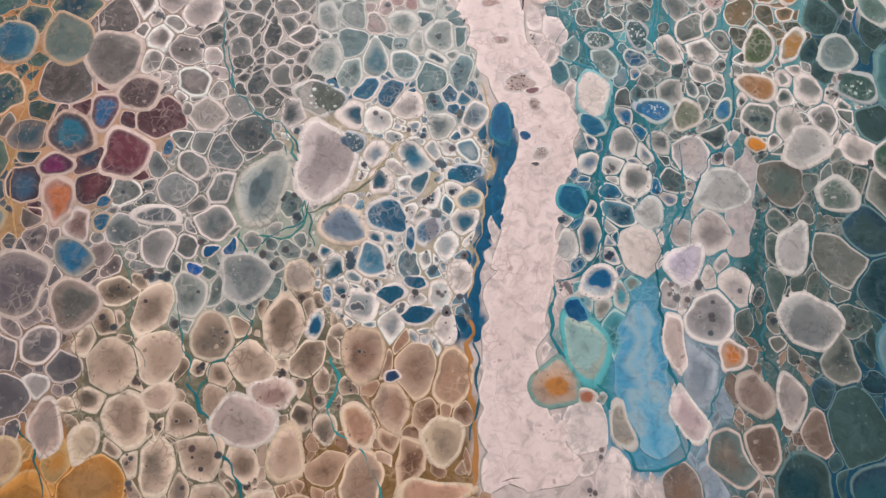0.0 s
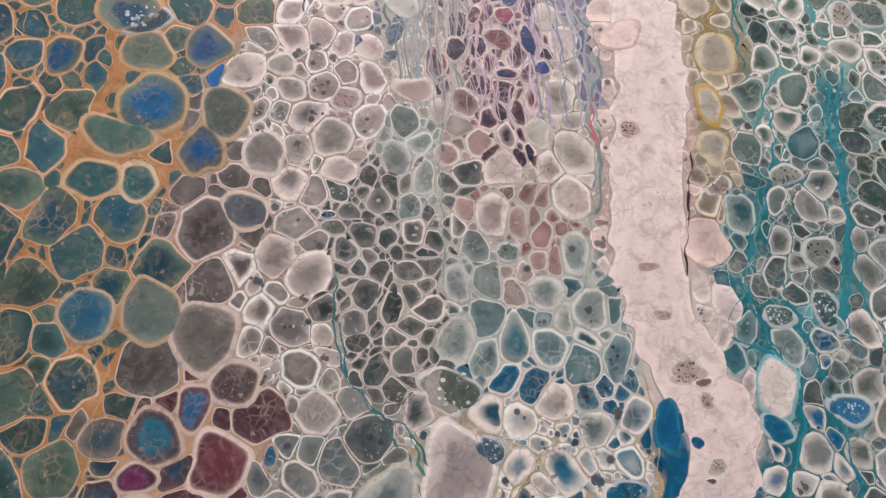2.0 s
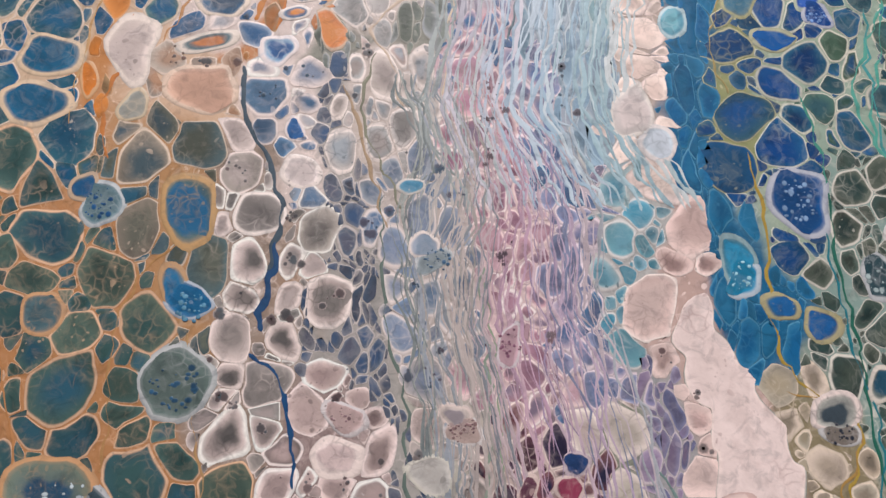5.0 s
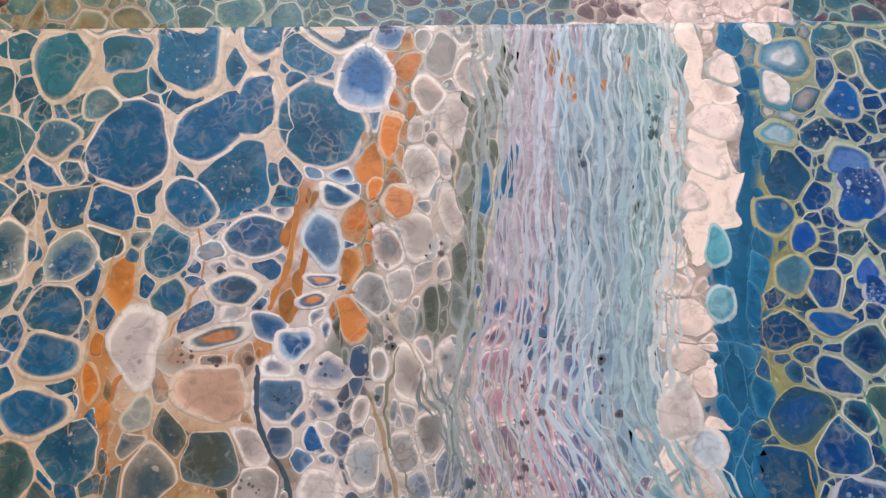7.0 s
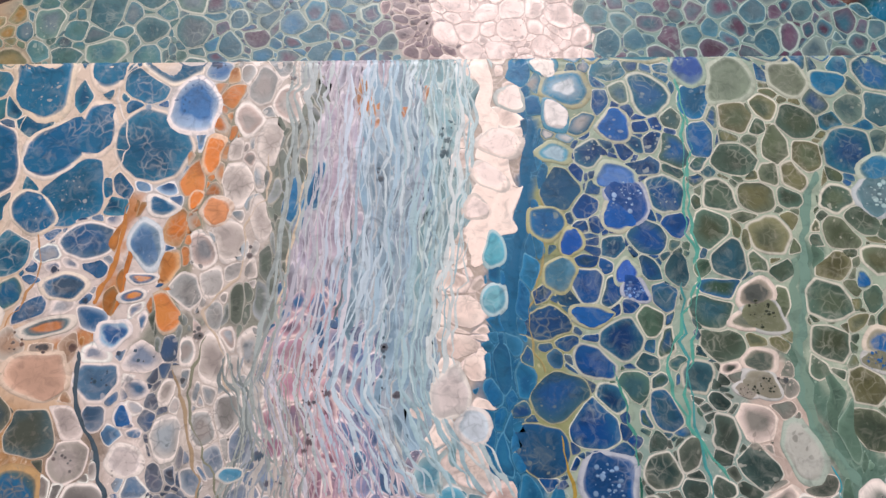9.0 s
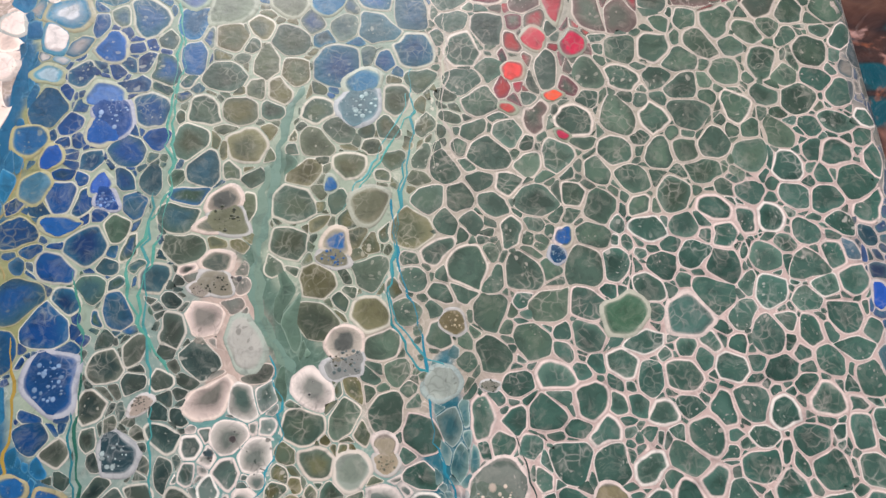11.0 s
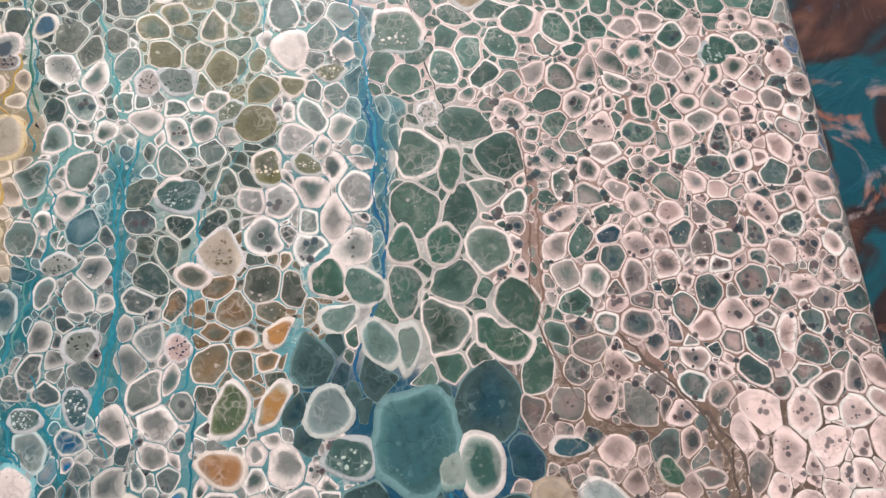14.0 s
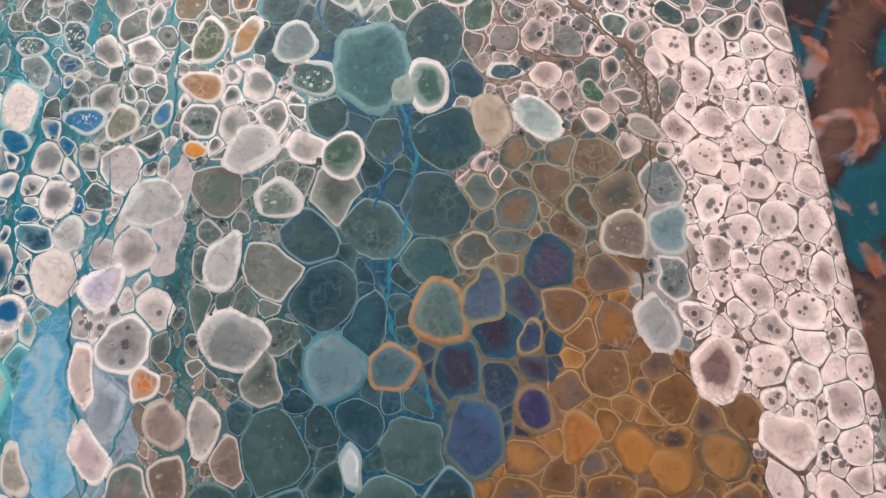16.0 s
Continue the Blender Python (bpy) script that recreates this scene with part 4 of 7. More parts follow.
cell(-0.028, 0.001, 5.8, 5.2, 0, "3c708c", "2c6894", "b4c0bc", 0.6)
cell(-0.006, -0.034, 10.9, 9.5, 30, "b0b0ac", "a4a4a0", "ccccc4", 0.6)
cell(-0.024, -0.065, 8.5, 6.5, 0, "ccc0c4", "bcb4c0", "e4dcd8", 0.6)
cell(-0.079, 0.012, 4.3, 2.6, 30, "dccec8", "7c5c60", "dccec8", 0.5)
cell(-0.080, -0.021, 2.9, 1.2, 0, "d8c8c4", "5c5458", "dccec8", 0.6)
cell(-0.276, 0.124, 12.8, 12.8, 0, "4c6468", "1c5c88", "b89870", 0.45)
cell(-0.249, 0.120, 8.9, 10.7, 0, "545c58", "4c5450", "b8a088", 0.6)
cell(-0.257, 0.104, 8.9, 11.6, 0, "4c5458", "1c5080", "b09474", 0.4)
cell(-0.239, 0.080, 8.5, 7.0, 0, "60646c", "545860", "c8b4a4", 0.7)
cell(-0.298, -0.039, 10.0, 12.0, 0, "6c7c7c", "4c646c", "b09878", 0.5)
cell(-0.288, 0.163, 11.4, 10.4, 0, "6c786c", "2c4c64", "c0946c", 0.45)
cell(-0.253, 0.134, 4.4, 5.1, 0, "2c5c84", "1060a0", "9c8c78", 0.75)
cell(-0.313, 0.146, 8.3, 8.6, 0, "4c5c5c", "1c4c70", "c49870", 0.55)
cell(-0.287, 0.110, 14.0, 7.9, -10, "506a62", "4c6860", "c49c78", 0.6)
cell(-0.279, 0.145, 10.1, 8.6, 0, "6c7468", "5c6c60", "c09870", 0.6)
cell(-0.255, 0.147, 9.5, 9.2, 0, "506468", "2c4c74", "a88c6c", 0.5)
cell(-0.294, 0.215, 6.1, 5.4, 0, "506468", "446068", "c49870", 0.6)
cell(-0.255, 0.221, 4.4, 6.8, 0, "5c7480", "2c6c94", "b4906c", 0.6)
cell(-0.307, 0.182, 5.1, 5.0, 0, "3c5c5c", "345858", "c49068", 0.6)
cell(-0.278, 0.091, 7.0, 6.7, 0, "3c5f60", "345c60", "d0b494", 0.6)
cell(-0.295, 0.094, 11.9, 7.3, 20, "36585a", "325a5c", "c8a480", 0.6)
cell(-0.233, 0.102, 8.8, 7.9, 0, "8c8682", "78726e", "d4c4bc", 0.6)
cell(-0.228, 0.139, 5.5, 5.4, 0, "a09a92", "948e88", "d8c8bc", 0.6)
cell(-0.209, 0.077, 3.1, 2.0, 0, "145068", "0c3c54", "e4dcd4", 0.8)
cell(-0.160, 0.144, 3.8, 5.4, 0, "3c3040", "34283c", "c8b4ac", 0.7)
cell(-0.143, 0.149, 5.4, 4.0, 0, "7a4850", "6a3c44", "c8b4ac", 0.7)
cell(-0.131, 0.148, 3.8, 6.9, 20, "24284c", "1c2c5c", "c0a8a8", 0.8)
cell(-0.140, 0.133, 4.6, 3.1, 0, "5c3850", "1c2850", "c8b0a8", 0.55)
cell(-0.126, 0.135, 3.5, 3.4, 0, "24305c", "1c3c78", "c8b8b0", 0.7)
cell(-0.152, 0.159, 3.8, 4.4, 0, "6a4450", "5c3848", "ccb8b0", 0.7)
cell(-0.140, 0.159, 3.4, 4.0, 0, "7a3c50", "8c3c54", "ccb8b0", 0.7)
cell(-0.137, 0.166, 3.2, 3.6, 0, "2c3c64", "24406c", "c0b0b4", 0.7)
cell(-0.177, 0.127, 8.6, 5.8, 0, "b09e98", "a4908c", "ccc0b4", 0.6)
cell(-0.178, 0.164, 5.4, 5.6, 0, "b8b4ae", "b0aca6", "c8c4b8", 0.6)
cell(-0.093, 0.148, 7.2, 6.8, 0, "dcc4bc", "e0c8c0", "c8aca4", 0.7)
cell(-0.059, 0.177, 7.0, 6.7, 0, "a8a8a0", "3c4850", "e0d0c8", 0.45)
cell(-0.059, 0.141, 7.3, 7.6, 0, "b4a898", "9c9484", "c8b48c", 0.6)
cell(-0.063, 0.119, 6.1, 7.7, 0, "c0b4a4", "aca494", "b89858", 0.6)
cell(-0.063, 0.101, 6.1, 7.7, 0, "b4a898", "9c9488", "c8b898", 0.5)
cell(-0.082, 0.225, 6.2, 10.5, 0, "3c7c94", "2c84a8", "88a0a4", 0.6)
cell(-0.070, 0.210, 5.8, 4.9, 0, "2c5878", "1c5c94", "a49c78", 0.6)
cell(-0.060, 0.205, 6.7, 5.6, 0, "245080", "1c5890", "a49c78", 0.6)
cell(-0.043, 0.186, 4.6, 4.3, 0, "5c6c6c", "244c60", "ccc4b8", 0.6)
cell(-0.172, 0.181, 5.7, 4.6, 0, "b8aca4", "8c8488", "d0c0b8", 0.5)
cell(-0.208, 0.171, 8.6, 4.6, -10, "dcccc6", "ccb8b4", "e4d4cc", 0.6)
cell(-0.259, 0.344, 8.3, 8.6, 0, "1c5c80", "1a5a80", "dccab8", 0.7)
cell(-0.212, 0.346, 5.6, 4.6, 0, "7c90a0", "24587c", "e4d8d0", 0.55)
cell(-0.217, 0.319, 6.6, 2.4, 0, "24587c", "d08440", "dcd0c8", 0.35)
cell(-0.219, 0.313, 6.3, 2.8, 0, "24587c", "d08440", "dcd0c8", 0.35)
cell(-0.247, 0.303, 8.4, 3.2, 5, "4c646c", "b87850", "d4c8bc", 0.4)
cell(-0.243, 0.317, 7.9, 5.1, 0, "2c5878", "3c5064", "dcccbc", 0.5)
cell(-0.217, 0.332, 6.6, 8.6, 0, "6c8498", "4c6c90", "c8ccd0", 0.6)
cell(-0.220, 0.272, 3.9, 3.8, 0, "3c6c98", "2c5c90", "dcd0cc", 0.7)
cell(-0.224, 0.300, 6.0, 4.8, 0, "7c9cb4", "2c5484", "e0d4d0", 0.5)
cell(-0.217, 0.258, 7.5, 4.7, 0, "d4c8c4", "c4b8b4", "e4d8d0", 0.6)
cell(-0.284, 0.254, 5.0, 4.7, 0, "3c5868", "1c5078", "b8a088", 0.6)
cell(-0.253, 0.248, 8.3, 11.0, 0, "4c6468", "245c80", "b89468", 0.65)
cell(-0.270, 0.280, 6.3, 5.9, 0, "989890", "888a84", "c8b498", 0.6)
cell(-0.249, 0.285, 10.9, 8.7, 0, "c4a08c", "b89480", "d8c0ac", 0.7)
cell(-0.302, 0.369, 7.3, 6.3, 0, "3c6470", "386070", "c8b49c", 0.6)
cell(-0.299, 0.299, 9.2, 7.3, 0, "1f5a78", "1c5878", "d0b89c", 0.6)
cell(-0.302, 0.283, 9.7, 7.9, 0, "1c5878", "205878", "d0b89c", 0.6)
cell(-0.273, 0.300, 7.9, 11.9, -10, "c8bab2", "bcaea8", "dccfc4", 0.6)
cell(-0.195, 0.367, 4.6, 6.7, 0, "d08048", "d47c3c", "d8b498", 0.7)
cell(-0.200, 0.349, 3.3, 3.8, 0, "d08048", "d47c3c", "d8b498", 0.7)
cell(-0.193, 0.344, 4.8, 5.2, 0, "d09470", "d08c60", "d8c4b4", 0.7)
cell(-0.285, 0.291, 3.1, 5.9, -10, "c87c40", "c47430", "c8a078", 0.7)
cell(-0.093, 0.326, 4.9, 5.4, 0, "4c98ac", "58a0b0", "a8c0c4", 0.6)
cell(-0.095, 0.308, 4.9, 5.5, 0, "5c98ac", "70a8b4", "b0c4c8", 0.6)
cell(-0.103, 0.265, 5.3, 6.0, 0, "b8c4cc", "c0c8d0", "d8d0cc", 0.6)
cell(-0.111, 0.275, 7.0, 7.9, 0, "c4bcb8", "ccc0bc", "dcd4cc", 0.6)
cell(-0.250, 0.372, 11.0, 9.4, 20, "1c5c80", "185880", "dccab8", 0.7)
cell(-0.179, 0.232, 4.4, 4.4, 0, "8c94a0", "7c8c9c", "d8ccc4", 0.6)
cell(-0.183, 0.252, 4.0, 3.3, 0, "5c8ca0", "4c84a0", "c8c0b8", 0.6)
cell(-0.203, 0.389, 10.7, 12.5, 0, "8ca0b8", "3c6ca0", "e8dcd8", 0.55)
cell(-0.070, 0.400, 6.4, 5.0, 0, "d8ccc4", "ece0d8", "4c88a0", 0.8)
cell(-0.063, 0.390, 10.0, 6.9, 0, "2c7494", "c8ccd0", "a8a488", 0.35)
cell(-0.068, 0.379, 5.2, 7.5, 0, "d8ccc8", "e0d8d4", "4c88a0", 0.7)
cell(-0.069, 0.363, 6.7, 4.4, 0, "4c8ca4", "98b0bc", "a0a488", 0.5)
cell(-0.051, 0.406, 5.0, 6.3, 0, "1c6088", "b0b4b4", "a8a488", 0.3)
cell(-0.034, 0.407, 11.0, 6.9, 0, "2c6c7c", "286878", "a8a890", 0.6)
cell(-0.046, 0.373, 6.0, 7.6, 0, "0c5498", "145494", "b0b09c", 0.7)
cell(-0.048, 0.337, 7.3, 5.4, 0, "145498", "0c5098", "b4b4a0", 0.7)
cell(-0.073, 0.336, 6.6, 7.7, 0, "1c5c84", "1c5888", "a8a47c", 0.6)
cell(-0.071, 0.317, 7.3, 6.6, 0, "4c7488", "3c6c84", "a8a47c", 0.6)
cell(-0.061, 0.300, 6.6, 5.3, 0, "145490", "145494", "a8a88c", 0.7)
cell(-0.090, 0.367, 8.8, 5.2, 0, "f0dcd0", "f0dcd4", "d0c4bc", 0.7)
cell(-0.094, 0.354, 7.3, 6.0, -20, "f0dcd0", "f0dcd4", "d0c4bc", 0.7)
cell(-0.099, 0.342, 4.6, 5.4, 0, "f0dcd0", "f0dcd4", "d0c4bc", 0.7)
cell(-0.084, 0.386, 4.4, 5.4, 0, "f0dcd0", "f0dcd4", "b0b4b0", 0.7)
cell(-0.287, 0.380, 6.9, 6.0, 0, "486c70", "6c7c7c", "d0c0a8", 0.3)
cell(-0.239, 0.378, 8.8, 11.5, 0, "1f5f84", "1c5c80", "e0ccbc", 0.8)
cell(-0.260, 0.400, 11.5, 15.2, 10, "1f6080", "1f6080", "d8c4ae", 0.8)
cell(-0.300, 0.395, 9.6, 12.5, 15, "306c74", "2f6870", "d0b89c", 0.8)
cell(-0.236, 0.406, 7.2, 10.8, 0, "1f6080", "206484", "e0ccbc", 0.8)
cell(-0.256, 0.367, 9.6, 8.0, 20, "1c5c84", "1c5c80", "e0d0c4", 0.8)
cell(0.136, 0.366, 6.1, 7.5, 0, "8c3c4c", "c01c44", "8c9484", 0.65)
cell(0.110, 0.355, 4.5, 4.8, 0, "9c4848", "d84440", "b0a898", 0.65)
cell(0.124, 0.342, 5.0, 3.7, 0, "b04848", "e85838", "98a08c", 0.65)
cell(0.120, 0.367, 5.0, 6.8, 0, "b04c50", "b84450", "a8a898", 0.65)
cell(0.130, 0.388, 5.1, 12.9, 10, "985058", "a8444c", "a8a898", 0.65)
cell(0.153, 0.405, 4.3, 6.7, 0, "b84850", "c04850", "a8a898", 0.65)
cell(0.184, 0.402, 6.8, 8.2, 0, "905058", "a0444c", "a8a898", 0.5)
cell(0.202, 0.394, 3.9, 4.3, 0, "905050", "c04040", "a8a898", 0.5)
cell(0.126, 0.325, 3.0, 2.7, 0, "6c5c54", "b83050", "98a08c", 0.5)
cell(0.106, 0.338, 3.5, 3.3, 0, "8c5c54", "b84440", "98a08c", 0.5)
cell(-0.003, 0.307, 6.8, 5.4, 0, "8c8478", "505450", "d8c8bc", 0.55)
cell(-0.005, 0.283, 6.4, 4.0, 0, "7c7c70", "4c5850", "d8c8bc", 0.55)
cell(-0.006, 0.297, 7.2, 3.3, 0, "7c7c6c", "5c6458", "d8c8bc", 0.55)
cell(0.037, 0.287, 5.6, 5.4, 0, "94907c", "1c5c94", "d0c4b4", 0.45)
cell(0.052, 0.352, 6.8, 6.5, 0, "4c7c8c", "2c6c90", "b0b8a8", 0.6)
cell(0.039, 0.250, 8.1, 6.9, 0, "b0a89c", "5c605c", "e0d0c4", 0.45)
cell(0.037, 0.310, 3.3, 3.3, 0, "4c6c74", "1c5c94", "a8b0a0", 0.6)
cell(0.053, 0.301, 7.9, 7.9, 0, "70705c", "606450", "a8ac9c", 0.6)
cell(0.121, 0.284, 4.6, 4.2, 0, "486470", "1c5494", "c0b8a8", 0.6)
cell(-0.014, 0.399, 6.9, 9.5, 0, "4c6484", "2c4c8c", "98a898", 0.6)
cell(-0.047, 0.352, 7.9, 7.0, 0, "2c5c94", "4c74b0", "a8b09c", 0.6)
cell(-0.048, 0.316, 5.6, 4.2, 0, "1c4c9c", "3460b0", "a8b09c", 0.6)
cell(0.039, 0.389, 7.7, 6.2, 0, "1c6484", "206488", "a8b0a0", 0.7)
cell(0.001, 0.391, 9.5, 12.0, 0, "6c7868", "707c6c", "a8b0a0", 0.6)
cell(0.024, 0.391, 7.6, 8.5, 0, "6c7464", "687060", "b0b4a4", 0.6)
cell(-0.066, 0.327, 4.4, 6.5, 0, "0f5098", "0c4c98", "b0ac84", 0.7)
cell(0.140, 0.253, 8.7, 7.7, 0, "4c6c58", "446650", "b8b8a8", 0.6)
cell(0.003, 0.252, 6.7, 10.1, 0, "a8a8a0", "b0b0a8", "a8b4a8", 0.6)
cell(0.087, 0.195, 9.8, 11.2, 0, "5c6c64", "788078", "e4d4cc", 0.75)
cell(0.125, 0.189, 6.3, 6.8, 0, "6c6c5c", "8c8468", "e0d0c8", 0.7)
cell(0.093, 0.170, 9.0, 8.7, 0, "50685c", "466054", "e0d0c8", 0.6)
cell(0.162, 0.250, 9.0, 8.5, 0, "4c6a64", "4c6e66", "dcccc4", 0.6)
cell(0.051, 0.214, 4.3, 4.7, 0, "7c746c", "98907c", "dcd0c8", 0.6)
cell(0.236, 0.253, 4.3, 4.8, 0, "2c5cb0", "2858b0", "c8c0bc", 0.7)
cell(0.120, 0.284, 3.5, 4.1, 0, "4c6484", "2c5c98", "dcccc4", 0.5)
cell(0.072, 0.233, 4.9, 6.2, 0, "a0a8a0", "98a29a", "a8b8b4", 0.7)
cell(0.039, 0.206, 6.9, 6.5, 0, "8c968c", "7c887c", "d4ccc0", 0.6)
cell(0.051, 0.150, 5.6, 5.6, 0, "6c6c50", "646448", "d4c8bc", 0.6)
cell(0.039, 0.119, 5.6, 5.4, 0, "6c6c58", "585c4c", "d4c8bc", 0.6)
cell(0.004, 0.111, 6.1, 4.8, 0, "3c5c54", "34564e", "d8ccc4", 0.7)
cell(0.107, 0.110, 6.3, 10.0, 0, "425e52", "3c5a4e", "c8bcb4", 0.6)
cell(0.221, 0.149, 5.4, 5.4, 0, "3c5c54", "34544c", "e4d0c8", 0.7)
cell(0.022, 0.146, 5.0, 5.0, 0, "7c8478", "445c50", "e4d4cc", 0.6)
cell(0.051, 0.165, 5.6, 7.6, 0, "c8beb6", "ccc2ba", "dcd0c8", 0.6)
cell(0.142, 0.169, 6.9, 6.7, 0, "46645a", "3e5c52", "e0ccc4", 0.7)
cell(0.162, 0.153, 4.6, 4.8, 0, "3c5c52", "385850", "e4d0c8", 0.7)
cell(0.082, 0.012, 15.0, 18.8, -15, "3f6464", "345c60", "6c9090", 0.6)
cell(0.104, 0.000, 6.6, 9.6, -10, "7c8c84", "365850", "d8d0c8", 0.5)
cell(0.068, -0.023, 9.6, 8.1, 0, "6c7870", "3c5a4c", "d8d0c8", 0.6)
cell(0.021, 0.029, 5.8, 8.8, -20, "5c6448", "4c5c44", "dcd4cc", 0.6)
cell(0.035, 0.029, 4.8, 8.3, -30, "98907c", "a07848", "dcd4cc", 0.6)
cell(0.017, 0.010, 7.3, 6.4, 0, "9c8068", "946c48", "d8ccc0", 0.6)
cell(0.054, 0.025, 8.4, 8.3, 0, "70807f", "687876", "c0c4bc", 0.6)
cell(0.057, 0.072, 6.3, 8.1, 0, "3c5c50", "36564a", "d8ccc4", 0.7)
cell(0.071, 0.068, 6.5, 9.0, 0, "506c64", "4c6860", "c8c4bc", 0.7)
cell(0.119, 0.041, 7.9, 7.4, 0, "40604f", "38584a", "dccec6", 0.7)
cell(0.100, 0.079, 6.8, 7.5, 0, "3f5f54", "385a4e", "c8beb6", 0.7)
cell(0.086, 0.081, 6.1, 7.0, 0, "3f5f54", "385a4e", "c8beb6", 0.7)
cell(0.061, 0.057, 7.9, 4.5, 0, "688078", "607870", "d0ccc4", 0.7)
cell(0.040, 0.054, 6.2, 4.8, 0, "9c7450", "a47848", "d8ccc0", 0.6)
cell(0.009, 0.078, 6.7, 5.6, 0, "7c7468", "4c544c", "d8ccc4", 0.5)
cell(0.162, 0.076, 4.3, 4.7, 0, "34545c", "24404c", "e4d0c8", 0.7)
cell(0.179, 0.037, 3.7, 4.9, 0, "445058", "3c4850", "dcc8c0", 0.7)
cell(0.135, 0.002, 7.3, 5.2, 0, "2c4c4c", "34545c", "d0c4bc", 0.7)
cell(0.186, -0.028, 6.0, 5.4, 0, "7c786c", "8c847c", "c0b0a4", 0.6)
cell(0.128, -0.018, 7.6, 10.0, 10, "a89888", "a4947f", "b0a08c", 0.6)
cell(0.112, 0.047, 5.8, 6.7, 0, "3c5c50", "38584c", "dccec6", 0.7)
cell(0.074, 0.047, 5.2, 8.2, 0, "68807c", "5c746c", "c0c0b8", 0.6)
cell(0.085, 0.044, 5.0, 8.2, 0, "5c706a", "6c7c74", "c0c0b8", 0.6)
cell(-0.015, -0.002, 5.8, 6.0, 0, "7c7c6c", "6c7464", "d0c8bc", 0.6)
cell(0.094, 0.000, 6.2, 6.2, 0, "94a098", "88948c", "7c9890", 0.6)
cell(-0.027, 0.001, 5.0, 4.2, 0, "4c7080", "1c6498", "b0bcb8", 0.6)
cell(-0.054, 0.010, 8.1, 10.4, 0, "d8ccc4", "d4c8c0", "7cb4b8", 0.7)
cell(0.096, -0.089, 9.6, 12.6, 0, "5c706c", "4c6464", "a07c58", 0.6)
cell(0.114, -0.084, 9.4, 9.4, 0, "4c5c68", "48586c", "847c60", 0.6)
cell(0.129, -0.103, 5.2, 5.8, 0, "3c4c60", "34445c", "98805c", 0.6)
cell(0.056, -0.106, 12.1, 12.0, 0, "6c8488", "5c7880", "4c7c88", 0.6)
cell(0.078, -0.107, 9.4, 7.6, 0, "4c6870", "446068", "a07c5c", 0.6)
cell(0.102, -0.135, 10.4, 14.4, 0, "34506c", "3c4c68", "5c6460", 0.6)
cell(0.126, -0.128, 5.8, 8.4, 0, "3c3c58", "343454", "846c54", 0.6)
cell(0.170, -0.068, 8.2, 9.1, 0, "7c7064", "6c6058", "c0b4a8", 0.6)
cell(0.177, -0.102, 7.8, 11.3, 0, "98989a", "90908e", "c8bcb4", 0.6)
cell(0.187, -0.068, 8.2, 8.6, 0, "7c9094", "708488", "b0b0a8", 0.6)
cell(0.059, -0.140, 3.1, 7.6, 12, "c0c4c0", "b0b8b8", "8ca0a0", 0.6)
cell(0.195, -0.122, 9.7, 10.0, 0, "d4b8ae", "7c6460", "ecd8d0", 0.5)
cell(0.217, -0.153, 10.4, 10.0, 0, "dcc4bc", "ccb4ac", "f0dcd4", 0.6)
cell(0.168, -0.010, 4.2, 4.8, 0, "3c5c4c", "385a4a", "b8aca0", 0.7)
cell(0.160, -0.146, 7.9, 8.4, 0, "98683c", "a06c38", "84603c", 0.7)
cell(0.141, -0.139, 8.7, 7.7, 0, "90623c", "a0663a", "9c7850", 0.7)
cell(0.173, -0.156, 7.5, 7.7, 0, "986c40", "9c6c3c", "84603c", 0.7)
cell(0.192, -0.154, 8.3, 8.0, 0, "8c6440", "906840", "645c48", 0.7)
cell(0.146, -0.019, 7.2, 9.7, 20, "a8b0ac", "98a4a0", "dcd4cc", 0.6)
vein("2c6c70", 1.5, (-0.277, -0.116), (-0.268, -0.128), (-0.266, -0.144))
vein("3c7c78", 1.3, (-0.192, -0.081), (-0.198, -0.089), (-0.211, -0.100), (-0.214, -0.110))
vein("4c8480", 1.3, (-0.222, -0.073), (-0.219, -0.088), (-0.215, -0.102))
vein("3c7c74", 1.3, (-0.199, -0.044), (-0.194, -0.060), (-0.200, -0.076), (-0.192, -0.081))
vein("3c7880", 1.5, (0.015, -0.035), (0.007, -0.057), (0.007, -0.080), (-0.002, -0.107), (0.004, -0.129), (0.006, -0.142))
vein("3c8490", 1.5, (-0.013, -0.107), (-0.024, -0.123), (-0.026, -0.138))
vein("2c8090", 1.7, (-0.037, -0.106), (-0.034, -0.119), (-0.031, -0.140), (-0.053, -0.145), (-0.058, -0.130))
vein("3c7c84", 1.3, (0.036, -0.036), (0.026, -0.065), (0.034, -0.086))
vein("c4b4ac", 0.6, (-0.084, 0.002), (-0.076, -0.016), (-0.078, -0.034), (-0.087, -0.053), (-0.091, -0.072))
vein("c8b8b0", 0.6, (-0.068, -0.006), (-0.067, -0.027), (-0.074, -0.044), (-0.082, -0.063), (-0.086, -0.081))
vein("ccbcb4", 0.8, (-0.094, 0.029), (-0.081, 0.007), (-0.071, -0.014))
vein("bcaca8", 0.6, (-0.100, -0.098), (-0.104, -0.120), (-0.101, -0.137))
vein("80604c", 1.1, (-0.172, -0.099), (-0.170, -0.117), (-0.175, -0.133), (-0.172, -0.147))
vein("8c7c60", 1.1, (-0.261, -0.078), (-0.255, -0.098), (-0.256, -0.112), (-0.249, -0.129))
vein("6c8478", 1.1, (-0.245, -0.049), (-0.238, -0.065), (-0.241, -0.079), (-0.232, -0.097))
vein("2c6878", 1.5, (-0.109, -0.093), (-0.108, -0.111), (-0.114, -0.128))
